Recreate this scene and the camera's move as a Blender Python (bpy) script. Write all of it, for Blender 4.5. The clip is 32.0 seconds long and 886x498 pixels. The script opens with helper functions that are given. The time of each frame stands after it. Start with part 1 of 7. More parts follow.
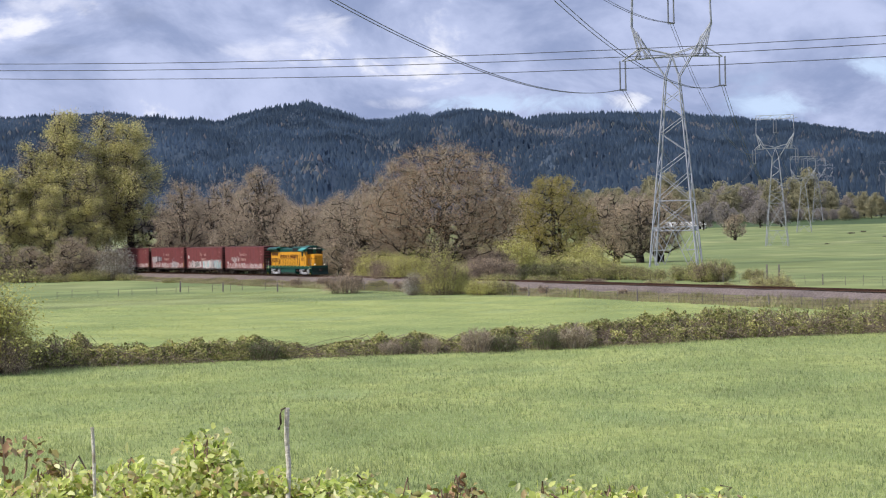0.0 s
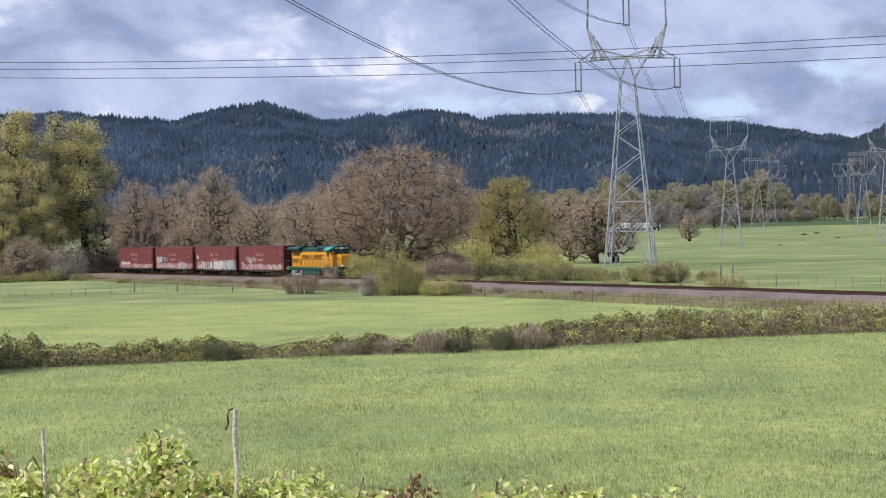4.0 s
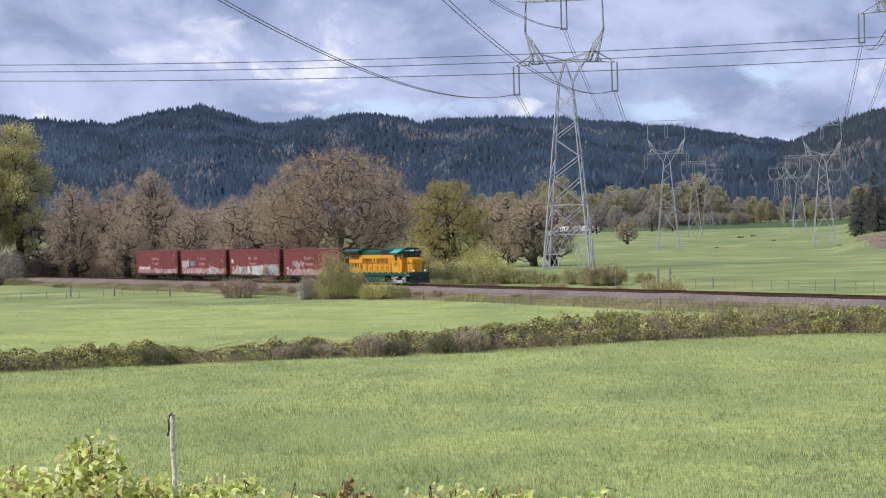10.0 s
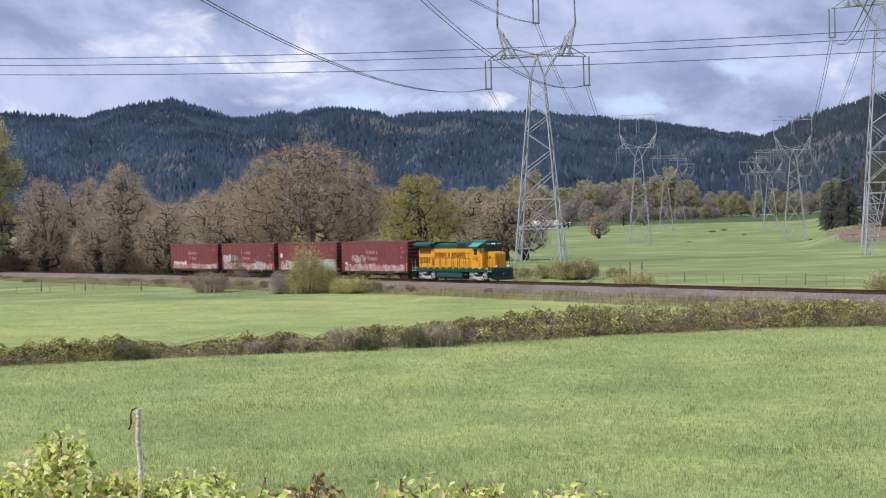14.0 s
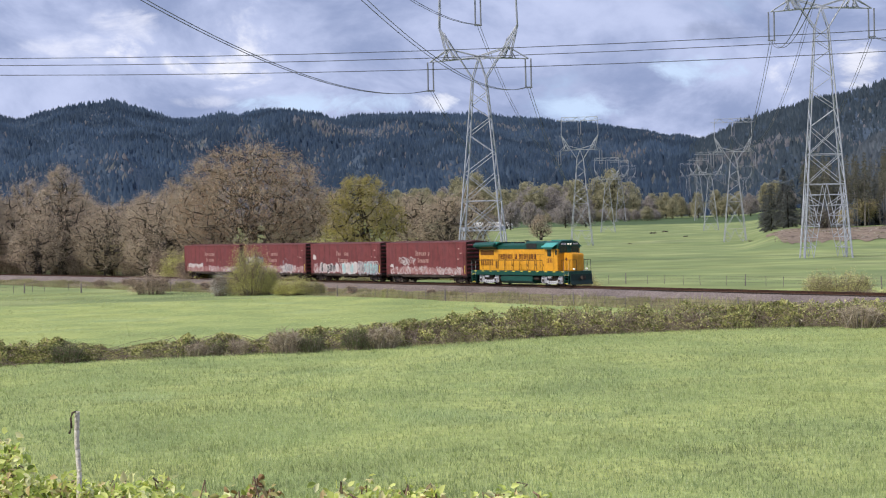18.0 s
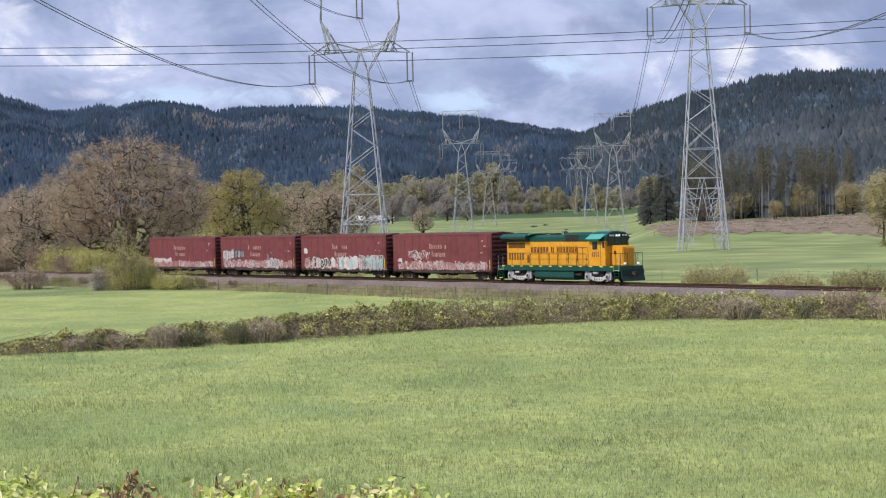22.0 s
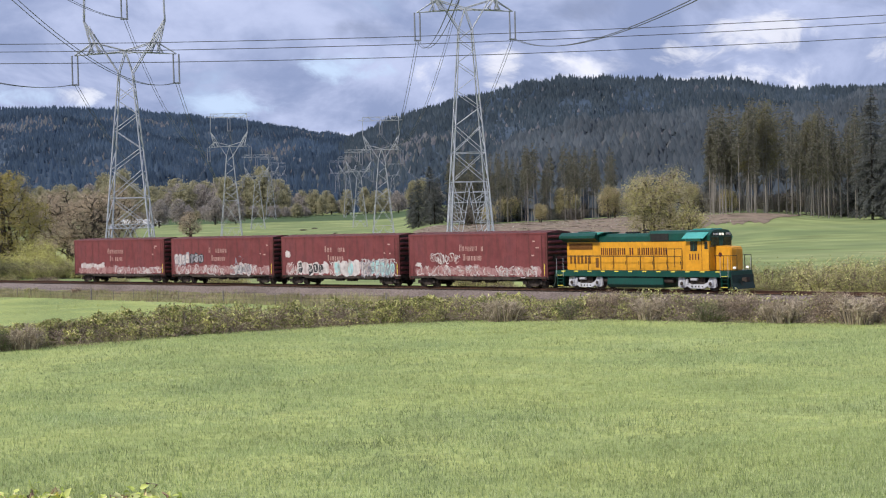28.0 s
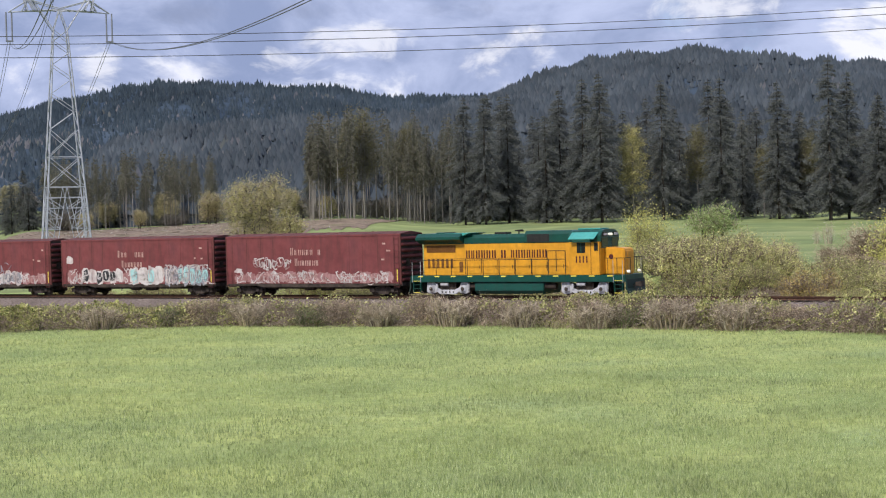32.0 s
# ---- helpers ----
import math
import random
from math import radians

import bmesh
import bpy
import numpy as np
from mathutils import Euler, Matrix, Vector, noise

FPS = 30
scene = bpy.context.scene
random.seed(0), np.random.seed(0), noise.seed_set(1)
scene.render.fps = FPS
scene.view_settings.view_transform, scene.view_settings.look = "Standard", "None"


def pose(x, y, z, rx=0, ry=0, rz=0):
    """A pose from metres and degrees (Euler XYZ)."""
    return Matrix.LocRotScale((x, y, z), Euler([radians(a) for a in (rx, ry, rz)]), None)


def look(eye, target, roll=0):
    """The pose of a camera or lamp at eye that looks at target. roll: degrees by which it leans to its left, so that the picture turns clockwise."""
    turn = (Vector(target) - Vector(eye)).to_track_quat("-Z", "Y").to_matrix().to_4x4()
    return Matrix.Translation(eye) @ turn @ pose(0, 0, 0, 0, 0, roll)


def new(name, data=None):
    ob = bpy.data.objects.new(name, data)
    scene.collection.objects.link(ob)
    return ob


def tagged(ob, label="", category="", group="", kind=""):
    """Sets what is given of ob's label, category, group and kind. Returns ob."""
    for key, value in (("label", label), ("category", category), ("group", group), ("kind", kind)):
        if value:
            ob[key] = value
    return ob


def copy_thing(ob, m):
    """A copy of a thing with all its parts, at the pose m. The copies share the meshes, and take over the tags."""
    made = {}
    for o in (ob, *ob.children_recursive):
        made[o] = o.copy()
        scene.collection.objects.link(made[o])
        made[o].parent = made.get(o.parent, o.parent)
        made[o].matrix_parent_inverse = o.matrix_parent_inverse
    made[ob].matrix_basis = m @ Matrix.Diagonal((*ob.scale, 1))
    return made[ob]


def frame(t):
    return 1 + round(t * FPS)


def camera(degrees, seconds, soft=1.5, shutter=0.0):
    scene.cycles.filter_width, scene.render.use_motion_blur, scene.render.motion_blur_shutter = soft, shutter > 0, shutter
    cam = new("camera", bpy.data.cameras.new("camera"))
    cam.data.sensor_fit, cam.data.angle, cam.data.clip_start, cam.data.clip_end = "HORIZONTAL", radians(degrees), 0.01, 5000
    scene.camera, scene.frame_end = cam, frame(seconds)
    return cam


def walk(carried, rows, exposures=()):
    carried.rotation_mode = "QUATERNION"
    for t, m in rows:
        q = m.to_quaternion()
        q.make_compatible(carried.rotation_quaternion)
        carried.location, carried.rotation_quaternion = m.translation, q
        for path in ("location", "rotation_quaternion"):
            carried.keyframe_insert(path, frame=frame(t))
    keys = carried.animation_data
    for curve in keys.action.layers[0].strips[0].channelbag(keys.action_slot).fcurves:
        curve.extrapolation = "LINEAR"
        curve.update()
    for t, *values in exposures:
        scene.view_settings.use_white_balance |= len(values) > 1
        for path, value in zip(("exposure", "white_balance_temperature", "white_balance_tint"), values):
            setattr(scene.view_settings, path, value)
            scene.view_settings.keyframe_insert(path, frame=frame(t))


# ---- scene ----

# Plan: z = 0 is the top of the rails; the viewer stands at x = y = 0 on a bank, +y is straight ahead of the first view.
EYE = 5.98
FIELD = -1.2


def view(yaw, pitch, roll):
    """The camera held 0.3 m in front of the turning body."""
    a, p = radians(yaw), radians(pitch)
    eye = (0.3 * math.sin(a) * math.cos(p), 0.3 * math.cos(a) * math.cos(p), EYE + 0.3 * math.sin(p))
    return Matrix.Translation(eye) @ pose(0, 0, 0, 90 + pitch, 0, -yaw) @ pose(0, 0, 0, 0, 0, roll)


cam = camera(30.0, 32.0, soft=1.15)
walk(cam, [
    (0, view(0.328, -0.476, -1.300)), (0.5, view(0.636, -0.471, -1.252)), (1, view(0.954, -0.463, -1.213)),
    (1.5, view(1.226, -0.464, -1.192)), (2, view(1.424, -0.470, -1.169)), (2.5, view(1.555, -0.469, -1.169)),
    (3, view(1.602, -0.508, -1.178)), (3.5, view(1.721, -0.498, -1.179)), (5.5, view(2.443, -0.487, -1.201)),
    (6, view(2.686, -0.491, -1.207)), (6.5, view(2.870, -0.495, -1.182)), (7, view(3.027, -0.493, -1.168)),
    (7.5, view(3.185, -0.494, -1.200)), (8, view(3.358, -0.505, -1.247)), (8.5, view(3.505, -0.478, -1.266)),
    (9, view(3.660, -0.421, -1.275)), (9.5, view(3.839, -0.395, -1.284)), (10, view(3.988, -0.417, -1.292)),
    (10.5, view(4.128, -0.491, -1.315)), (11, view(4.253, -0.555, -1.355)), (11.5, view(4.382, -0.595, -1.374)),
    (12, view(4.483, -0.618, -1.358)), (12.5, view(4.559, -0.626, -1.348)), (13, view(4.687, -0.652, -1.334)),
    (13.5, view(4.836, -0.647, -1.319)), (15.5, view(5.228, -0.606, -1.332)), (16, view(5.390, -0.613, -1.345)),
    (16.5, view(5.688, -0.589, -1.345)), (17, view(6.081, -0.570, -1.334)), (17.5, view(6.496, -0.601, -1.320)),
    (18, view(6.948, -0.624, -1.314)), (18.5, view(7.474, -0.682, -1.309)), (19, view(7.982, -0.761, -1.312)),
    (19.5, view(8.446, -0.860, -1.322)), (20, view(8.910, -0.898, -1.334)), (20.5, view(9.426, -0.912, -1.352)),
    (21, view(9.932, -0.926, -1.363)), (21.5, view(10.443, -0.938, -1.365)), (22, view(11.029, -0.944, -1.373)),
    (22.5, view(11.742, -0.926, -1.389)), (23, view(12.500, -0.902, -1.402)), (23.5, view(13.175, -0.887, -1.416)),
    (24, view(13.720, -0.897, -1.435)), (24.5, view(14.198, -0.938, -1.458)), (26.5, view(16.366, -1.001, -1.477)),
    (27, view(17.160, -1.020, -1.475)), (27.5, view(18.031, -1.030, -1.458)), (28, view(19.015, -1.019, -1.456)),
    (28.5, view(20.169, -1.024, -1.473)), (29, view(21.499, -1.057, -1.475)), (29.5, view(23.004, -1.063, -1.477)),
    (30, view(24.743, -1.039, -1.491)), (30.5, view(26.707, -1.005, -1.499)), (31, view(28.745, -0.990, -1.508)),
    (31.5, view(30.780, -1.055, -1.530)), (32, view(32.778, -1.181, -1.558)),
], [(0, 0.0), (32, 0.0)])

# ---- light ----
SUN_AZ, SUN_EL = -112.0, 46.0
world = bpy.data.worlds.new("sky")
scene.world = world
world.use_nodes = True
wn, wl = world.node_tree.nodes, world.node_tree.links
wn.clear()


def wnode(kind, **kw):
    n = wn.new(kind)
    for k, v in kw.items():
        n.inputs[k].default_value = v
    return n


def wmath(op, a, b=None, c=None):
    n = wn.new("ShaderNodeMath")
    n.operation = op
    for i, v in enumerate((a, b, c)):
        if v is None:
            continue
        if isinstance(v, (int, float)):
            n.inputs[i].default_value = v
        else:
            wl.new(v, n.inputs[i])
    return n.outputs[0]


def wmix(fac, a, b):
    n = wn.new("ShaderNodeMix")
    n.data_type = "RGBA"
    for s, v in ((n.inputs[0], fac), (n.inputs[6], a), (n.inputs[7], b)):
        if isinstance(v, tuple):
            s.default_value = v
        else:
            wl.new(v, s)
    return n.outputs[2]


def wstep(v, lo, hi):
    n = wn.new("ShaderNodeMapRange")
    n.interpolation_type = "SMOOTHSTEP"
    wl.new(v, n.inputs[0])
    n.inputs[1].default_value, n.inputs[2].default_value = lo, hi
    return n.outputs[0]


def wnoise(vec, scale, detail, rough, distort=0.0):
    n = wn.new("ShaderNodeTexNoise")
    wl.new(vec, n.inputs["Vector"])
    for k, v in (("Scale", scale), ("Detail", detail), ("Roughness", rough), ("Distortion", distort)):
        n.inputs[k].default_value = v
    return n.outputs[0]


clear = wn.new("ShaderNodeTexSky")
clear.sky_type, clear.sun_disc = "NISHITA", False
clear.sun_elevation, clear.sun_rotation = radians(SUN_EL), radians(SUN_AZ)
clear.dust_density = 1.2
coord = wn.new("ShaderNodeTexCoord")
split = wn.new("ShaderNodeSeparateXYZ")
wl.new(coord.outputs["Generated"], split.inputs[0])
# the cloud deck seen in perspective: direction over height
rise = wmath("MAXIMUM", wmath("ADD", split.outputs[2], 0.55), 0.05)
deck = wn.new("ShaderNodeCombineXYZ")
wl.new(wmath("DIVIDE", split.outputs[0], rise), deck.inputs[0])
wl.new(wmath("DIVIDE", split.outputs[1], rise), deck.inputs[1])
big = wnoise(deck.outputs[0], 2.1, 7, 0.55, 0.3)
mid = wnoise(deck.outputs[0], 6.2, 10, 0.6, 0.4)
cover = wstep(wmath("ADD", wmath("MULTIPLY", big, 0.75), wmath("MULTIPLY", mid, 0.25)), 0.37, 0.43)
body = wmix(wstep(mid, 0.35, 0.64), (3.0, 3.7, 5.95, 1), (5.7, 6.4, 9.0, 1))
lit = wstep(wmath("ADD", wmath("MULTIPLY", big, 0.66), wmath("MULTIPLY", mid, 0.45)), 0.61, 0.665)
cloud = wmix(lit, body, (9.6, 9.7, 10.6, 1))
blue = wmix(wstep(split.outputs[2], 0.0, 0.5), (5.2, 6.6, 9.4, 1), clear.outputs[0])
# sunlit heaps and clear gaps: bearing, height, half width, half height in degrees
bearing_ = wmath("MULTIPLY", wmath("ARCTAN2", split.outputs[0], split.outputs[1]), 57.2958)
height_ = wmath("MULTIPLY", wmath("ARCSINE", split.outputs[2]), 57.2958)
wisp = wnoise(deck.outputs[0], 15.0, 8, 0.6, 0.8)
flat_ = wn.new("ShaderNodeMapping")
wl.new(coord.outputs["Generated"], flat_.inputs[0])
flat_.inputs["Scale"].default_value = (1, 1, 2.1)
torn = wnoise(flat_.outputs[0], 26.0, 8, 0.62, 0.6)


def heap(spots, ragged):
    """The nearest of several soft ovals, its rim torn by noise."""
    best = None
    for a, e, w, h in spots:
        u = wmath("DIVIDE", wmath("SUBTRACT", bearing_, a), w)
        v = wmath("DIVIDE", wmath("SUBTRACT", height_, e), h)
        g = wmath("SUBTRACT", 1.0, wmath("ADD", wmath("MULTIPLY", u, u), wmath("MULTIPLY", v, v)))
        best = g if best is None else wmath("MAXIMUM", best, g)
    n = wmath("MULTIPLY", wmath("SUBTRACT", wmath("ADD", wmath("MULTIPLY", torn, 0.62), wmath("MULTIPLY", wisp, 0.38)), 0.5), ragged)
    return wstep(wmath("ADD", best, n), -0.1, 1.7)


gaps = heap(((3.8, 4.45, 3.4, 0.42), (15.6, 5.3, 1.6, 0.55), (12.0, 4.2, 1.8, 0.5)), 9.0)
veils = heap(((-5.6, 6.5, 1.9, 0.45), (-3.6, 7.2, 1.2, 0.6), (-13.0, 8.1, 1.6, 0.5), (-1.2, 4.6, 1.0, 0.25), (24.5, 5.1, 1.6, 0.35)), 7.0)
shades = heap(((-10.3, 7.8, 2.2, 0.5), (-12.9, 6.5, 1.2, 0.25), (24.4, 7.1, 1.8, 0.45), (28.6, 7.1, 1.8, 0.35), (16.5, 6.6, 1.6, 0.4), (33.5, 7.0, 2.2, 0.4)), 6.0)
heaps = heap(((6.7, 4.5, 0.8, 0.3), (21.3, 5.3, 0.85, 0.85), (27.8, 5.4, 1.5, 0.5), (30.2, 6.1, 1.9, 0.75), (35.3, 5.5, 1.6, 0.9), (42.0, 6.6, 2.0, 0.6)), 11.0)
sky = wmix(gaps, wmix(cover, blue, cloud), (6.0, 7.5, 10.0, 1))
sky = wmix(wmath("MULTIPLY", shades, 0.6), sky, (2.9, 3.4, 5.1, 1))
sky = wmix(wmath("MULTIPLY", veils, 0.62), sky, (9.2, 9.4, 10.8, 1))
sky = wmix(wmath("MULTIPLY", heaps, 0.72), sky, (9.7, 9.75, 10.6, 1))
back = wnode("ShaderNodeBackground", Strength=0.1)
wl.new(sky, back.inputs[0])
wl.new(back.outputs[0], wn.new("ShaderNodeOutputWorld").inputs[0])

sun = new("sun", bpy.data.lights.new("sun", "SUN"))
sun.data.energy, sun.data.angle, sun.data.color = 4.0, radians(8), (1.0, 0.95, 0.86)
sa, se = radians(SUN_AZ), radians(SUN_EL)
toward = Vector((math.sin(sa) * math.cos(se), math.cos(sa) * math.cos(se), math.sin(se)))
sun.matrix_world = look(toward * 50, (0, 0, 0))


# ---- materials ----
def material(name, stops, scale=4.0, rough=0.8, metal=0.0, bump=0.0, bump_scale=None, by="noise", detail=6.0, spec=0.3,
             mottle=0.0, mottle_scale=0.5, coords="Object", translucent=0.0, tint=None, lift=0.0):
    """stops: colours from low to high of the driving value; by: noise, island (one value a loose piece) or object."""
    m = bpy.data.materials.new(name)
    m.use_nodes = True
    nt = m.node_tree
    nd, ln = nt.nodes, nt.links
    b = nd["Principled BSDF"]
    b.inputs["Roughness"].default_value, b.inputs["Metallic"].default_value = rough, metal
    b.inputs["Specular IOR Level"].default_value = spec
    tc = nd.new("ShaderNodeTexCoord")
    no = nd.new("ShaderNodeTexNoise")
    no.inputs["Scale"].default_value, no.inputs["Detail"].default_value = scale, detail
    ln.new(tc.outputs[coords], no.inputs["Vector"])
    ramp = nd.new("ShaderNodeValToRGB")
    el = ramp.color_ramp.elements
    lo, hi = (0.3, 0.7) if by == "noise" else (0.0, 1.0)
    while len(el) < len(stops):
        el.new(0.5)
    for i, (e, c) in enumerate(zip(el, stops)):
        e.position, e.color = lo + (hi - lo) * i / max(1, len(stops) - 1), (*c, 1)
    if by == "island":
        src = nd.new("ShaderNodeNewGeometry").outputs["Random Per Island"]
    elif by == "object":
        src = nd.new("ShaderNodeObjectInfo").outputs["Random"]
    else:
        src = no.outputs[0]
    ln.new(src, ramp.inputs[0])
    col = ramp.outputs[0]
    if mottle:
        n2 = nd.new("ShaderNodeTexNoise")
        n2.inputs["Scale"].default_value, n2.inputs["Detail"].default_value = mottle_scale, 5
        ln.new(tc.outputs[coords], n2.inputs["Vector"])
        hs = nd.new("ShaderNodeHueSaturation")
        mr = nd.new("ShaderNodeMapRange")
        ln.new(n2.outputs[0], mr.inputs[0])
        mr.inputs[1].default_value, mr.inputs[2].default_value = 0.3, 0.7
        mr.inputs[3].default_value, mr.inputs[4].default_value = 1 - mottle, 1 + mottle
        ln.new(mr.outputs[0], hs.inputs["Value"])
        ln.new(col, hs.inputs["Color"])
        col = hs.outputs[0]
    if tint:
        # patches of a second colour: colour, amount, scale
        n4 = nd.new("ShaderNodeTexNoise")
        n4.inputs["Scale"].default_value, n4.inputs["Detail"].default_value, n4.inputs["Distortion"].default_value = tint[2], 4, 0.6
        ln.new(tc.outputs[coords], n4.inputs["Vector"])
        m4 = nd.new("ShaderNodeMapRange")
        ln.new(n4.outputs[0], m4.inputs[0])
        m4.inputs[1].default_value, m4.inputs[2].default_value, m4.inputs[4].default_value = 0.42, 0.62, tint[1]
        x4 = nd.new("ShaderNodeMix")
        x4.data_type = "RGBA"
        ln.new(m4.outputs[0], x4.inputs[0])
        ln.new(col, x4.inputs[6])
        x4.inputs[7].default_value = (*tint[0], 1)
        col = x4.outputs[2]
    ln.new(col, b.inputs["Base Color"])
    if bump:
        n3 = nd.new("ShaderNodeTexNoise")
        n3.inputs["Scale"].default_value, n3.inputs["Detail"].default_value = bump_scale or scale * 4, 4
        ln.new(tc.outputs[coords], n3.inputs["Vector"])
        bp = nd.new("ShaderNodeBump")
        bp.inputs["Strength"].default_value, bp.inputs["Distance"].default_value = bump, 0.05
        ln.new(n3.outputs[0], bp.inputs["Height"])
        ln.new(bp.outputs[0], b.inputs["Normal"])
    if lift:
        # normals lean upwards, so needles and small leaves render brighter and more even
        ge = nd.new("ShaderNodeNewGeometry")
        va = nd.new("ShaderNodeVectorMath")
        va.inputs[1].default_value = (0, 0, lift)
        ln.new(ge.outputs["Normal"], va.inputs[0])
        vn = nd.new("ShaderNodeVectorMath")
        vn.operation = "NORMALIZE"
        ln.new(va.outputs[0], vn.inputs[0])
        ln.new(vn.outputs[0], b.inputs["Normal"])
    if translucent:
        tr = nd.new("ShaderNodeBsdfTranslucent")
        ln.new(col, tr.inputs[0])
        mx = nd.new("ShaderNodeMixShader")
        mx.inputs[0].default_value = translucent
        ln.new(b.outputs[0], mx.inputs[1])
        ln.new(tr.outputs[0], mx.inputs[2])
        ln.new(mx.outputs[0], nd["Material Output"].inputs[0])
    return m


M_FIELD = material("pasture", [(0.238, 0.285, 0.11), (0.303, 0.352, 0.128), (0.36, 0.395, 0.142), (0.293, 0.355, 0.155)], 0.09, 0.9, tint=((0.19, 0.255, 0.10), 0.5, 0.16), bump=0.6,
                   bump_scale=9.0, mottle=0.22, mottle_scale=2.2, spec=0.1)
M_FAR_FIELD = material("far_pasture", [(0.19, 0.228, 0.093), (0.242, 0.283, 0.115), (0.288, 0.308, 0.146)], 0.02, 0.95, tint=((0.14, 0.19, 0.085), 0.65, 0.035), mottle=0.28, mottle_scale=0.09, spec=0.1)
M_VERGE = material("verge_soil", [(0.13, 0.105, 0.07), (0.20, 0.165, 0.11), (0.17, 0.18, 0.075)], 0.35, 0.95, bump=0.8, bump_scale=4, mottle=0.25, mottle_scale=0.8, spec=0.1)
M_CROP = material("dark_crop", [(0.062, 0.095, 0.045), (0.09, 0.13, 0.06)], 0.05, 0.95, spec=0.1)
M_GRASS = material("grass_blades", [(0.19, 0.25, 0.110), (0.382, 0.445, 0.194), (0.588, 0.63, 0.348)], by="island", rough=0.6, spec=0.3, mottle=0.3, mottle_scale=0.35, translucent=0.42, tint=((0.44, 0.485, 0.18), 0.35, 0.05))
M_MEADOW = material("meadow_blades", [(0.36, 0.42, 0.175), (0.46, 0.51, 0.215), (0.58, 0.61, 0.31)], by="island", rough=0.6, spec=0.3, mottle=0.3, mottle_scale=0.2, translucent=0.42, tint=((0.47, 0.49, 0.17), 0.5, 0.04))
M_DRYGRASS = material("dry_grass", [(0.22, 0.18, 0.11), (0.36, 0.30, 0.19), (0.25, 0.28, 0.10), (0.42, 0.36, 0.24), (0.30, 0.33, 0.12), (0.30, 0.23, 0.155)], by="island", rough=0.8, mottle=0.3, mottle_scale=0.15)
M_BALLAST = material("ballast", [(0.11, 0.087, 0.079), (0.185, 0.148, 0.134), (0.26, 0.213, 0.198)], 6.0, 0.95, bump=1.0, bump_scale=14, mottle=0.2, mottle_scale=0.3)
M_RAIL = material("rusty_rail", [(0.05, 0.028, 0.02), (0.11, 0.055, 0.035)], 5.0, 0.6, metal=0.5)
M_SLEEPER = material("sleeper_wood", [(0.035, 0.028, 0.022), (0.07, 0.055, 0.045)], 3.0, 0.95)
M_STEEL = material("galvanised_steel", [(0.32, 0.335, 0.39), (0.45, 0.465, 0.52)], 1.5, 0.55, metal=0.15)
M_STEEL_FAR = material("weathered_steel", [(0.33, 0.345, 0.375), (0.43, 0.445, 0.475)], 1.5, 0.6, metal=0.2)
M_CERAMIC = material("insulator_glass", [(0.16, 0.17, 0.20), (0.24, 0.25, 0.28)], 3.0, 0.3)
M_WIRE = material("thin_dark_wire", [(0.05, 0.052, 0.058), (0.08, 0.082, 0.09)], 1.0, 0.6, metal=0.3)
M_CONDUCTOR = material("aluminium_conductor", [(0.075, 0.08, 0.092), (0.115, 0.12, 0.132)], 1.0, 0.55, metal=0.0)
M_BARK = material("bark", [(0.024, 0.019, 0.016), (0.045, 0.037, 0.03), (0.075, 0.064, 0.05)], 3.0, 0.95, bump=0.6)
M_BARK_PALE = material("pale_bark", [(0.17, 0.155, 0.14), (0.30, 0.275, 0.245)], 3.0, 0.95)
M_TWIG = material("bare_twigs", [(0.20, 0.155, 0.115), (0.38, 0.31, 0.225), (0.60, 0.52, 0.40)], by="island", rough=0.9, mottle=0.2, mottle_scale=0.25)
M_BUDS = material("brown_buds", [(0.35, 0.25, 0.18), (0.48, 0.365, 0.265), (0.58, 0.46, 0.35), (0.43, 0.345, 0.23)], by="island", rough=0.9, mottle=0.25, mottle_scale=0.2)
M_LEAF_YEL = material("young_yellow_leaves", [(0.25, 0.21, 0.055), (0.37, 0.315, 0.085), (0.47, 0.405, 0.135)], by="island", rough=0.7, mottle=0.2, mottle_scale=0.3, translucent=0.25)
M_LEAF_POP = material("cottonwood_leaves", [(0.20, 0.19, 0.06), (0.48, 0.44, 0.16), (0.76, 0.69, 0.33), (0.36, 0.335, 0.11)], by="island", rough=0.7, mottle=0.42, mottle_scale=0.35, translucent=0.25, lift=0.35)
M_LEAF_WIL = material("willow_leaves", [(0.32, 0.29, 0.11), (0.45, 0.41, 0.17), (0.58, 0.53, 0.26)], by="island", rough=0.7, mottle=0.15, mottle_scale=0.3, translucent=0.3)
M_LEAF_LIME = material("lime_shrub_leaves", [(0.33, 0.33, 0.09), (0.52, 0.50, 0.15), (0.68, 0.64, 0.27)], by="island", rough=0.7, mottle=0.2, mottle_scale=0.5, translucent=0.35, lift=0.45)
M_LEAF_HAW = material("hawthorn_leaves", [(0.17, 0.24, 0.08), (0.30, 0.38, 0.14), (0.46, 0.52, 0.25)], by="island", rough=0.7, mottle=0.2, mottle_scale=0.5, translucent=0.3)
M_LEAF_DARK = material("dark_shrub_leaves", [(0.07, 0.095, 0.035), (0.12, 0.155, 0.055), (0.19, 0.22, 0.09)], by="island", rough=0.6, mottle=0.2, mottle_scale=0.5, translucent=0.2)
M_RUST = material("rusty_young_leaves", [(0.30, 0.20, 0.07), (0.44, 0.31, 0.11), (0.54, 0.42, 0.17), (0.36, 0.33, 0.10)], by="island", rough=0.7, mottle=0.2, mottle_scale=0.5, translucent=0.25, lift=0.45)
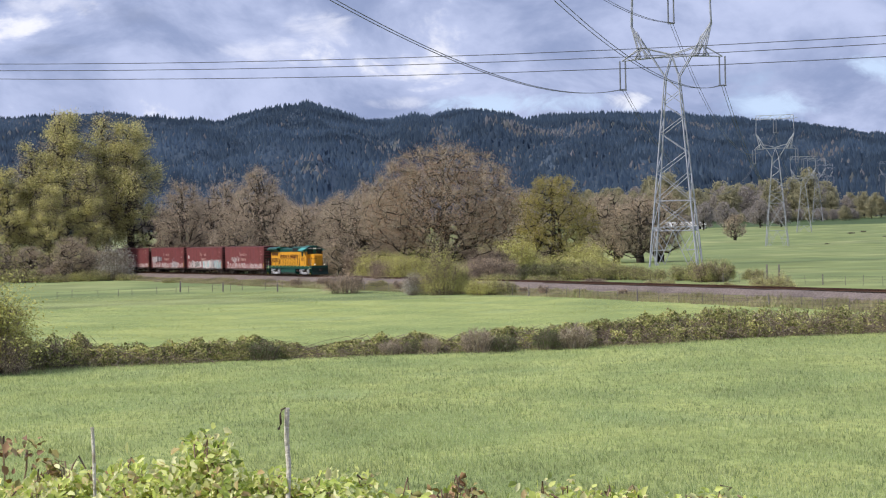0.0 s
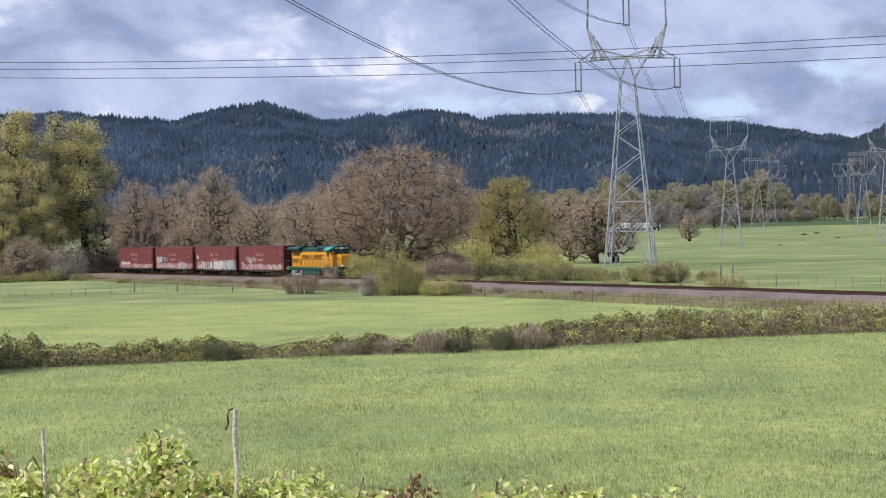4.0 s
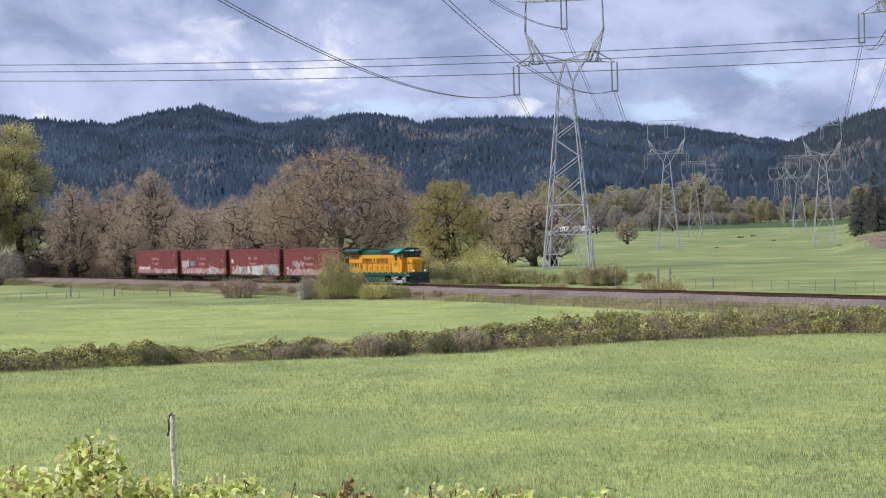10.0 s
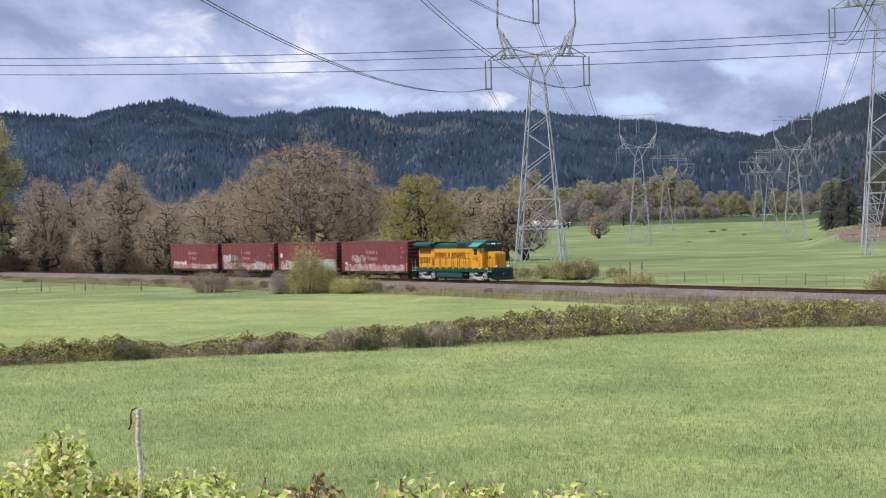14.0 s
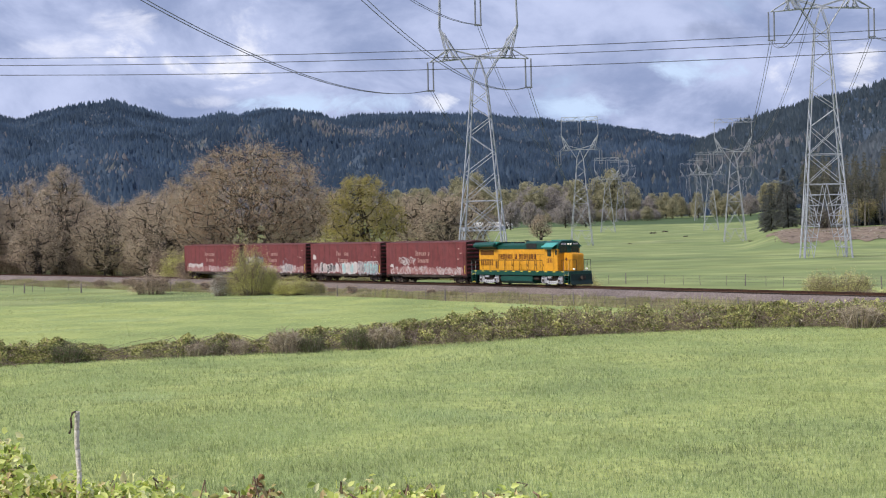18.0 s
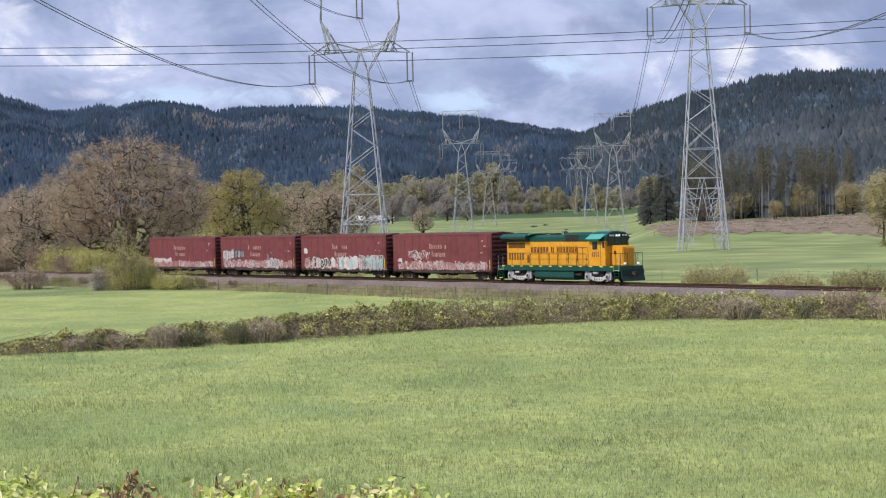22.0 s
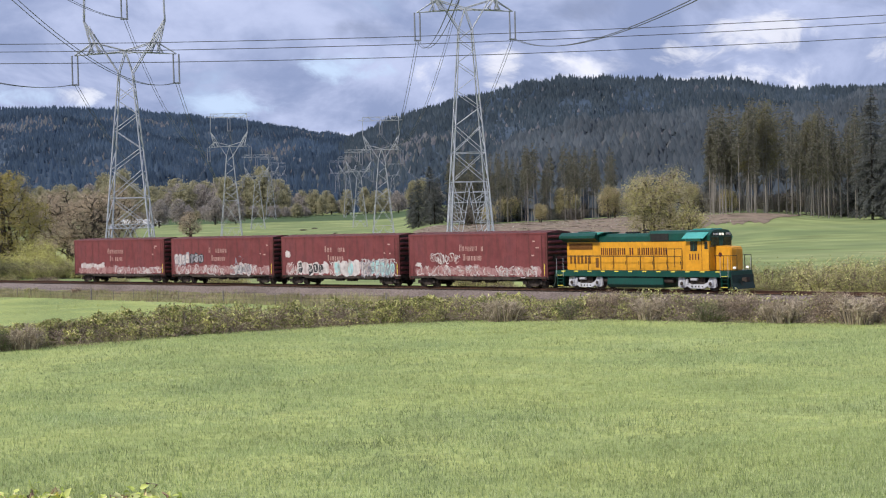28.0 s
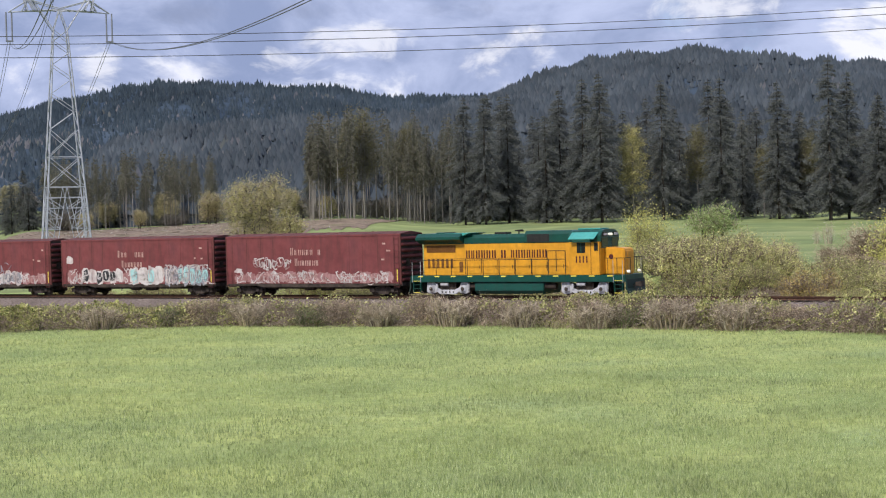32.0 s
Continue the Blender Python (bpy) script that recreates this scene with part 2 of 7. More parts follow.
M_BLOSSOM = material("white_blossom", [(0.40, 0.36, 0.30), (0.70, 0.67, 0.62), (0.30, 0.28, 0.16), (0.80, 0.78, 0.74)], by="island", rough=0.8)
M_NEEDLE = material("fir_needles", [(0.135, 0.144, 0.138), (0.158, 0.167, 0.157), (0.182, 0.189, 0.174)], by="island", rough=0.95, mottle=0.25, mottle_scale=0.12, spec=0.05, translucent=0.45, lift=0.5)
M_PINE = material("sparse_needles", [(0.115, 0.114, 0.085), (0.153, 0.150, 0.108), (0.192, 0.186, 0.132)], by="island", rough=0.9, mottle=0.3, mottle_scale=0.12, spec=0.05, translucent=0.4, lift=0.3)
M_ALDER = material("alder_leaves", [(0.15, 0.14, 0.07), (0.21, 0.195, 0.095), (0.27, 0.25, 0.13)], by="island", rough=0.9, mottle=0.25, mottle_scale=0.12, spec=0.05, translucent=0.35)
# the wooded hills carry blue distance haze in their base colours
M_HILLTREE = material("hazy_hill_conifers", [(0.041, 0.067, 0.113), (0.052, 0.080, 0.127), (0.067, 0.097, 0.141)], by="island", rough=0.95, mottle=0.4, mottle_scale=0.006, spec=0.05, translucent=0.35, lift=0.6)
M_HILLTREE_B = material("hazy_near_hill_conifers", [(0.046, 0.066, 0.088), (0.060, 0.081, 0.106), (0.077, 0.099, 0.121)], by="island", rough=0.95, mottle=0.28, mottle_scale=0.008, spec=0.05, translucent=0.35, lift=0.6)
# the same conifers lightened: sun on the nearer slopes put into the colour
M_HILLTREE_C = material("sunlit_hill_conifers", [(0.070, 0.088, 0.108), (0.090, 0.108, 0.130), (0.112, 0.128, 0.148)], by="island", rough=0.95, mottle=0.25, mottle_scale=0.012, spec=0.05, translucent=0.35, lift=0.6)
M_HILLDECID = material("hazy_hill_broadleaf", [(0.115, 0.122, 0.145), (0.175, 0.172, 0.188), (0.135, 0.148, 0.145)], by="island", rough=0.95, mottle=0.2, mottle_scale=0.01, spec=0.05, translucent=0.3)
M_HILLSOIL = material("hazy_hill_ground", [(0.042, 0.062, 0.094), (0.054, 0.076, 0.108), (0.070, 0.092, 0.122)], 0.004, 0.95, mottle=0.2, mottle_scale=0.02, spec=0.05)
# far valley trees: olive and grey tones paled to include distance haze
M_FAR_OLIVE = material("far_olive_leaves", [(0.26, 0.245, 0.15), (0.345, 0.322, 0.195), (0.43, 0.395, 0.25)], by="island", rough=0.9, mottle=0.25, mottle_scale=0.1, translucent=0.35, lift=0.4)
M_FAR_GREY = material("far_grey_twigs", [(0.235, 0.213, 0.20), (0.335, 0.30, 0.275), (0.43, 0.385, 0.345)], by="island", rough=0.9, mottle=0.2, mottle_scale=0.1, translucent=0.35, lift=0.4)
M_OAKBUDS = material("oak_buds", [(0.30, 0.175, 0.108), (0.42, 0.265, 0.165), (0.50, 0.355, 0.228), (0.36, 0.25, 0.142)], by="island", rough=0.9, mottle=0.25, mottle_scale=0.2)
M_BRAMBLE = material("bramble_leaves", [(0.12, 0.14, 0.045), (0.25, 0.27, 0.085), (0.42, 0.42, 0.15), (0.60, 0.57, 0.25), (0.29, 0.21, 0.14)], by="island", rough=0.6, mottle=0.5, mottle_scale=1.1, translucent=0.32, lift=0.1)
# lighter bramble copy: yellow-green leaf tone with sunlight put into the colour
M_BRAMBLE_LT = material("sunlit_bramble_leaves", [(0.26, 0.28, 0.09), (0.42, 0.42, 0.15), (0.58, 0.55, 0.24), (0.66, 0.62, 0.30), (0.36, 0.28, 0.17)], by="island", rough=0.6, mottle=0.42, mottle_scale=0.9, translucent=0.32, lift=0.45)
M_DEADLEAF = material("dead_bramble_leaves", [(0.19, 0.14, 0.105), (0.30, 0.235, 0.175), (0.38, 0.315, 0.23), (0.25, 0.175, 0.14)], by="island", rough=0.85, mottle=0.25, mottle_scale=0.5, lift=0.2)
M_CANE = material("bramble_canes", [(0.10, 0.072, 0.052), (0.19, 0.145, 0.11), (0.34, 0.275, 0.215)], by="island", rough=0.8)
M_SOIL = material("bank_soil", [(0.07, 0.06, 0.035), (0.12, 0.10, 0.06), (0.09, 0.11, 0.04)], 0.6, 0.95, bump=0.8, bump_scale=3, mottle=0.2, mottle_scale=0.2)
M_STUMP = material("clearing_debris", [(0.09, 0.07, 0.058), (0.17, 0.135, 0.11), (0.24, 0.20, 0.165), (0.16, 0.15, 0.09), (0.48, 0.44, 0.39)], by="island", rough=0.95)
M_BRUSH = material("dull_brush", [(0.12, 0.105, 0.095), (0.18, 0.155, 0.135), (0.16, 0.16, 0.105)], by="island", rough=0.9, mottle=0.2, mottle_scale=0.2)
M_CLEARING = material("cleared_ground", [(0.12, 0.088, 0.065), (0.225, 0.168, 0.125), (0.16, 0.14, 0.08)], 0.12, 0.95, bump=0.8, bump_scale=0.8, mottle=0.25, mottle_scale=0.5)
M_FENCE = material("weathered_post", [(0.10, 0.09, 0.08), (0.19, 0.17, 0.15)], 6.0, 0.9, bump=0.4)
M_WHITE = material("white_metal_sheet", [(0.66, 0.67, 0.68), (0.8, 0.8, 0.8)], 0.6, 0.5)
M_GREYWALL = material("grey_barn_wall", [(0.45, 0.45, 0.45), (0.58, 0.58, 0.57)], 0.6, 0.8)


# ---- mesh tools ----
rng = np.random.default_rng(7)


def mesh_of(name, verts, faces, mats, smooth=False, index=None):
    """A mesh from arrays: verts (n, 3); faces, a list of arrays (m, k)."""
    me = bpy.data.meshes.new(name)
    verts = np.ascontiguousarray(verts, dtype=np.float32)
    faces = [np.asarray(f, dtype=np.int32) for f in faces if len(f)]
    loops = np.concatenate([f.ravel() for f in faces])
    size = np.concatenate([np.full(len(f), f.shape[1], dtype=np.int32) for f in faces])
    me.vertices.add(len(verts))
    me.vertices.foreach_set("co", verts.ravel())
    me.loops.add(len(loops))
    me.loops.foreach_set("vertex_index", loops)
    me.polygons.add(len(size))
    me.polygons.foreach_set("loop_start", np.concatenate(([0], np.cumsum(size)[:-1])).astype(np.int32))
    if smooth:
        me.polygons.foreach_set("use_smooth", np.ones(len(size), dtype=bool))
    for m in (mats if isinstance(mats, (list, tuple)) else [mats]):
        me.materials.append(m)
    if index is not None:
        me.polygons.foreach_set("material_index", np.asarray(index, dtype=np.int32))
    me.update(calc_edges=True)
    return me


def put(name, me, parent=None, label="", m=None):
    ob = new(name, me)
    if parent is not None:
        ob.parent = parent
    if m is not None:
        ob.matrix_basis = m
    return tagged(ob, label) if label else ob


def part(name, bm, mat, parent, label=""):
    me = bpy.data.meshes.new(name)
    bm.to_mesh(me)
    bm.free()
    for m in (mat if isinstance(mat, (list, tuple)) else [mat]):
        me.materials.append(m)
    return put(name, me, parent, label)


def tubes(p, q, r0, r1, n=4):
    """Tapered n-sided tubes from points p to q; returns verts and quads."""
    p, q = np.asarray(p, float).reshape(-1, 3), np.asarray(q, float).reshape(-1, 3)
    r0, r1 = np.broadcast_to(r0, len(p)), np.broadcast_to(r1, len(p))
    d = q - p
    d = d / np.maximum(np.linalg.norm(d, axis=1, keepdims=True), 1e-9)
    ref = np.where(np.abs(d[:, 2:3]) > 0.9, [[1.0, 0, 0]], [[0, 0, 1.0]])
    u = np.cross(d, ref)
    u /= np.linalg.norm(u, axis=1, keepdims=True)
    v = np.cross(d, u)
    a = np.arange(n) * 2 * np.pi / n + np.pi / n
    ring = u[:, None] * np.cos(a)[None, :, None] + v[:, None] * np.sin(a)[None, :, None]
    vs = np.stack([p[:, None] + ring * r0[:, None, None], q[:, None] + ring * r1[:, None, None]], 1).reshape(-1, 3)
    i = np.arange(n)
    one = np.stack([i, (i + 1) % n, n + (i + 1) % n, n + i], 1)
    return vs, (one[None] + (np.arange(len(p)) * 2 * n)[:, None, None]).reshape(-1, 4)


def ribbons(p, q, w, gen):
    """Thin flat strips from p to q."""
    d = q - p
    u = np.cross(d, gen.normal(size=d.shape))
    u *= w / 2 / np.maximum(np.linalg.norm(u, axis=1, keepdims=True), 1e-9)
    v = np.stack([p - u, p + u, q + u * 0.4, q - u * 0.4], 1).reshape(-1, 3)
    return v, np.arange(4 * len(p)).reshape(-1, 4)


def struts(name, segs, r, mat, parent=None, label="", n=4):
    v, f = tubes([s[0] for s in segs], [s[1] for s in segs], r, r, n)
    return put(name, mesh_of(name, v, [f], mat), parent, label)


def leaf_quads(c, size, gen, upright=0.0, narrow=0.55, face=0.0):
    """Diamond leaves round the centres c."""
    k = len(c)
    u = gen.normal(size=(k, 3))
    u[:, 2] += upright
    u /= np.linalg.norm(u, axis=1, keepdims=True)
    v = np.cross(u, gen.normal(size=(k, 3)) + [0, 0, face])
    v /= np.maximum(np.linalg.norm(v, axis=1, keepdims=True), 1e-6)
    s = np.broadcast_to(size, k)[:, None]
    vs = np.stack([c + u * s, c + v * s * narrow, c - u * s, c - v * s * narrow], 1).reshape(-1, 3)
    return vs, np.arange(4 * k).reshape(-1, 4)


def join(*pairs):
    vs, fs, n = [], [], 0
    for v, f in pairs:
        vs.append(v)
        fs.append(np.asarray(f) + n)
        n += len(v)
    return np.concatenate(vs), np.concatenate(fs)


def cord(points, r, mat=None, n=4):
    """One continuous wire or cane through the points."""
    p = np.asarray([tuple(q) for q in points], float)
    d = np.gradient(p, axis=0)
    d /= np.maximum(np.linalg.norm(d, axis=1, keepdims=True), 1e-9)
    ref = np.where(np.abs(d[:, 2:3]) > 0.9, [[1.0, 0, 0]], [[0, 0, 1.0]])
    u = np.cross(d, ref)
    u /= np.linalg.norm(u, axis=1, keepdims=True)
    w = np.cross(d, u)
    a = np.arange(n) * 2 * np.pi / n
    v = (p[:, None] + r * (u[:, None] * np.cos(a)[None, :, None] + w[:, None] * np.sin(a)[None, :, None])).reshape(-1, 3)
    i, j = np.meshgrid(np.arange(len(p) - 1), np.arange(n), indexing="ij")
    f = np.stack([i * n + j, i * n + (j + 1) % n, (i + 1) * n + (j + 1) % n, (i + 1) * n + j], -1).reshape(-1, 4)
    return mesh_of("cord", v, [f], mat or M_WIRE, True)


def smoothstep(x, a, b):
    t = np.clip((np.asarray(x, float) - a) / (b - a), 0, 1)
    return t * t * (3 - 2 * t)


def polar(az, d):
    return d * math.sin(radians(az)), d * math.cos(radians(az))


def value_noise(x, y, seed=0):
    """Smooth noise of -1 to 1 on arrays."""
    x, y = np.asarray(x, float), np.asarray(y, float)
    xi, yi = np.floor(x), np.floor(y)
    fx, fy = x - xi, y - yi
    fx, fy = fx * fx * (3 - 2 * fx), fy * fy * (3 - 2 * fy)

    def h(i, j):
        s = np.sin(i * 127.1 + j * 311.7 + seed * 74.7) * 43758.5453
        return (s - np.floor(s)) * 2 - 1
    return (h(xi, yi) * (1 - fx) + h(xi + 1, yi) * fx) * (1 - fy) + (h(xi, yi + 1) * (1 - fx) + h(xi + 1, yi + 1) * fx) * fy


# ---- the railway line: a wide right-hand bend ----
T_X, T_Y, T_AZ, T_BEND = 33.15, 170.12, radians(152.854), 0.000424


def track(s, side=0.0, z=0.0):
    """A place on the line at s metres along it, side metres to the right of the centre, and the heading."""
    a = T_AZ + T_BEND * s
    x = T_X + (math.cos(T_AZ) - math.cos(a)) / T_BEND
    y = T_Y + (math.sin(a) - math.sin(T_AZ)) / T_BEND
    return Vector((x + side * math.cos(a), y - side * math.sin(a), z)), 90 - math.degrees(a)


def track_distance(x, y):
    """Metres to the right of the line (towards the viewer) for arrays of places."""
    cx, cy = T_X + math.cos(T_AZ) / T_BEND, T_Y - math.sin(T_AZ) / T_BEND
    return 1 / T_BEND - np.hypot(np.asarray(x) - cx, np.asarray(y) - cy)


# ---- ground ----
def ground_z(x, y):
    x, y = np.asarray(x, float), np.asarray(y, float)
    d = np.hypot(x, y)
    az = np.degrees(np.arctan2(x, y))
    turn = smoothstep(az, 20, 32)
    start, slope = 600 - 290 * turn, 0.0125 + 0.0003 * turn
    z = FIELD + slope * np.maximum(0, d - start) + 0.012 * (1 - turn) * np.maximum(0, d - 1150) + 0.25 * value_noise(x / 60, y / 60) * smoothstep(d, 30, 80)
    z = z + 0.06 * value_noise(x / 7, y / 7, 3) * smoothstep(d, 25, 60)
    z = z + (4.6 * smoothstep(az, 17.0, 18.9) * (1 - smoothstep(az, 29, 33)) + 1.4 * smoothstep(az, 29, 33)) * smoothstep(d, 395, 530)
    td = track_distance(x, y)
    z = z + (2.1 * smoothstep(az, 38.4, 40.4) - 1.5 * smoothstep(az, 43.2, 44.6)) * smoothstep(-td, 7, 14) * (1 - smoothstep(-td, 24, 40)) * (d < 300)
    behind = smoothstep(-y / np.maximum(d, 0.1), -0.1, 0.8)
    bank = 4.35 - (0.42 - 0.22 * behind) * np.maximum(0, d - 2.5 - 3.5 * behind)
    near = np.maximum(z, bank)
    z = np.where(d < 40, near, z)
    # the formation under the rails
    t = np.abs(track_distance(x, y))
    return np.where(d > 30, z + (-0.75 - z) * (1 - smoothstep(t, 3.0, 7.5)) * (d < 900), z)


def build_ground():
    az = np.radians(np.concatenate([np.arange(-180, -24, 3.0), np.arange(-24, 58, 0.4), np.arange(58, 180, 3.0)]))
    d = np.concatenate([[0.5, 2.5], np.geomspace(4, 400, 190), np.geomspace(407, 4600, 70)])
    x, y = np.sin(az)[:, None] * d, np.cos(az)[:, None] * d
    v = np.stack([x, y, ground_z(x, y)], -1).reshape(-1, 3)
    na, nd = len(az), len(d)
    i, j = np.meshgrid(np.arange(na), np.arange(nd - 1), indexing="ij")
    k = (i + 1) % na
    f = np.stack([i * nd + j, i * nd + j + 1, k * nd + j + 1, k * nd + j], -1).reshape(-1, 4)
    cap = (np.arange(na) * nd)[None, :]
    mid = v[f].mean(1)
    r = np.hypot(mid[:, 0], mid[:, 1])
    a = np.degrees(np.arctan2(mid[:, 0], mid[:, 1]))
    index = np.where(r > 190, 1, 0)
    index[(r > 1190) & (r < 1420) & (a > 2) & (a < 18)] = 2
    index[r < 24] = 3
    index[(np.abs(track_distance(mid[:, 0], mid[:, 1])) < 10.5) & (r > 60) & (r < 380) & (mid[:, 1] > 0)] = 4
    index = np.concatenate([index, [3]])
    me = mesh_of("ground", v, [f, cap], [M_FIELD, M_FAR_FIELD, M_CROP, M_SOIL, M_VERGE], True, index)
    tagged(put("ground", me), "green spring pasture and far fields on a flat valley floor", "ground", kind="structure")


build_ground()


def build_line():
    s = np.arange(-330, 190, 3.0)
    prof = [(-3.9, -0.9), (-2.6, -0.72), (-1.7, -0.24), (1.7, -0.24), (2.6, -0.72), (3.9, -0.9)]
    gen = np.random.default_rng(3)
    v = np.array([[*track(a, o)[0].xy, z + gen.normal() * 0.02] for a in s for o, z in prof])
    k = len(prof)
    i, j = np.meshgrid(np.arange(len(s) - 1), np.arange(k - 1), indexing="ij")
    f = np.stack([i * k + j, i * k + j + 1, (i + 1) * k + j + 1, (i + 1) * k + j], -1).reshape(-1, 4)
    tagged(put("ballast_bed", mesh_of("ballast_bed", v, [f], M_BALLAST)), "grey-brown crushed stone ballast under the rails", "ballast", kind="structure")
    line = tagged(new("railway_track"), "single railway track with rusty steel rails on sleepers", "railway track", kind="structure")
    sec = [(-0.07, -0.17), (0.07, -0.17), (0.02, -0.15), (0.012, -0.05), (0.037, -0.035), (0.037, 0.0), (-0.037, 0.0), (-0.037, -0.035), (-0.012, -0.05), (-0.02, -0.15)]
    k = len(sec)
    for side in (-0.75, 0.75):
        v = np.array([[*track(a, side + o)[0].xy, z] for a in s for o, z in sec])
        i, j = np.meshgrid(np.arange(len(s) - 1), np.arange(k), indexing="ij")
        f = np.stack([i * k + j, i * k + (j + 1) % k, (i + 1) * k + (j + 1) % k, (i + 1) * k + j], -1).reshape(-1, 4)
        put("rail", mesh_of("rail", v, [f], M_RAIL), line, "rust-brown steel rail")
    bm = bmesh.new()
    bmesh.ops.create_cube(bm, size=1, matrix=Matrix.Diagonal((0.23, 2.6, 0.16, 1)))
    me = bpy.data.meshes.new("sleeper")
    bm.to_mesh(me)
    bm.free()
    me.materials.append(M_SLEEPER)
    for n in range(280):
        c, turn = track(-40 + n * 0.55, 0, -0.252)
        put("sleeper", me, line, m=pose(*c, 0, 0, turn))


build_line()


# ---- wooded hills ----
def conifer_cones(c, h, gen, sides=4, tiers=1):
    """Ragged stacked cones at the feet c with heights h."""
    k = len(c)
    a = np.arange(sides) * 2 * np.pi / sides
    vs, fs, n = [], [], 0
    spin = gen.uniform(0, 6.28, k)
    for t in range(tiers):
        z0, z1 = 0.06 + 0.42 * t, 1.0 if tiers == 1 else min(1.0, 0.62 + 0.38 * t)
        w = (0.25 - 0.07 * t) * gen.uniform(0.7, 1.35, (k, sides)) * gen.uniform(0.7, 1.35, (k, 1))
        ang = a[None] + spin[:, None]
        ring = np.stack([np.cos(ang) * w * h[:, None], np.sin(ang) * w * h[:, None], (z0 + gen.uniform(-0.05, 0.05, (k, sides))) * h[:, None]], -1) + c[:, None]
        tip = c + np.stack([gen.normal(0, 0.015, k) * h, gen.normal(0, 0.015, k) * h, z1 * h], -1)
        v = np.concatenate([ring, tip[:, None]], 1).reshape(-1, 3)
        i = np.arange(sides)
        one = np.stack([i, (i + 1) % sides, np.full(sides, sides)], 1)
        fs.append((one[None] + (np.arange(k) * (sides + 1))[:, None, None]).reshape(-1, 3) + n)
        vs.append(v)
        n += len(v)
    return np.concatenate(vs), np.concatenate(fs)


def lumps(c, h, gen):
    """Low rounded crowns: squashed, jittered octahedra."""
    base = np.array([[1, 0, 0], [0, 1, 0], [-1, 0, 0], [0, -1, 0], [0.1, 0.1, 1], [0, 0, -0.6]], float)
    v = base[None] * gen.uniform(0.7, 1.3, (len(c), 6, 1)) * (h[:, None, None] * [0.42, 0.42, 0.5]) + c[:, None] + [0, 0, 1] * (h * 0.5)[:, None, None]
    v[:, :4, 2] -= (h * 0.3)[:, None]
    tri = np.array([[0, 1, 4], [1, 2, 4], [2, 3, 4], [3, 0, 4]])
    return v.reshape(-1, 3), (tri[None] + (np.arange(len(c)) * 6)[:, None, None]).reshape(-1, 3)


def hill(label, az0, az1, foot, ridge, crest, trees, tree_h, seed, pale=0.08, mat=None, band=None, fade=0.0, stands=(), tiers=1):
    """A wooded hill: crest is a function from bearing to the height of the ridge as an angle in degrees."""
    gen = np.random.default_rng(seed)

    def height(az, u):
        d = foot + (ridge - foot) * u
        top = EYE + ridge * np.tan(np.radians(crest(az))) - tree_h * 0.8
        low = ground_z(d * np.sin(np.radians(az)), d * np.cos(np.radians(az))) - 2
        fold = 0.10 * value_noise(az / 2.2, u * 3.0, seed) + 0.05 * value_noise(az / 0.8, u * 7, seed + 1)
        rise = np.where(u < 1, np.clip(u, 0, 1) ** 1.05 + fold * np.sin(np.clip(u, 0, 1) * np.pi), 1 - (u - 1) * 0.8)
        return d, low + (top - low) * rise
    az, u = np.arange(az0, az1 + 0.01, 0.4), np.linspace(0, 1.35, 46)
    A, U = np.meshgrid(az, u, indexing="ij")
    d, z = height(A, U)
    # the ground is raised among the trees so the gaps stay out of deep shade
    z = z + 0.34 * tree_h * (smoothstep(A, az0, az0 + fade) if fade else 1.0) * smoothstep(U, 0.0, 0.12)
    v = np.stack([d * np.sin(np.radians(A)), d * np.cos(np.radians(A)), z], -1).reshape(-1, 3)
    k = len(u)
    i, j = np.meshgrid(np.arange(len(az) - 1), np.arange(k - 1), indexing="ij")
    f = np.stack([i * k + j, i * k + j + 1, (i + 1) * k + j + 1, (i + 1) * k + j], -1).reshape(-1, 4)
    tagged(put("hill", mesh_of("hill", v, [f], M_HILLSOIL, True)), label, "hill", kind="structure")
    a = gen.uniform(az0, az1, trees)
    w = gen.uniform(0.0, 1.0, trees) ** 0.85 * 1.04
    d, z = height(a, w)
    c = np.stack([d * np.sin(np.radians(a)), d * np.cos(np.radians(a)), z - 1], -1)
    clear = value_noise(a / 2.4, w * 4.5, seed + 5)
    leafy = (clear > 0.62) & (gen.random(trees) < 0.22) & (w < 0.93) | (gen.random(trees) < pale * (w < 0.9))
    if band:
        # a logged strip grown over with bare broadleaf trees
        mid = band[2] + (band[3] - band[2]) * (a - band[0]) / (band[1] - band[0]) + 0.05 * value_noise(a * 1.3, a * 0, seed + 3)
        strip = (a > band[0]) & (a < band[1]) & (np.abs(w - mid) < band[4] * (0.7 + 0.5 * value_noise(a * 0.9, w * 5, seed + 6)))
        leafy = np.where(strip, gen.random(trees) < 0.6, leafy)
    # pale stands of broadleaf trees: bearing, height on the slope, half width, half height
    for sa, su, wa, wu in stands:
        inside = ((a - sa) / wa) ** 2 + ((w - su) / wu) ** 2 + 0.7 * value_noise(a * 2.2, w * 14, seed + 8) < 1
        leafy = leafy | inside & (gen.random(trees) < 0.55)
    h = tree_h * gen.uniform(0.5, 1.22, trees) * (smoothstep(a, az0, az0 + fade) if fade else 1.0) * (1 + 0.25 * value_noise(a * 1.5, w * 8, seed + 9))
    vs, fs = conifer_cones(c[~leafy], h[~leafy], gen, 5 if tiers > 1 else 4, tiers)
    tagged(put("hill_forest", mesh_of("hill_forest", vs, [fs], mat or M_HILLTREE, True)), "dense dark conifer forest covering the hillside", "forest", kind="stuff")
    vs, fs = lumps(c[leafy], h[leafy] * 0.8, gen)
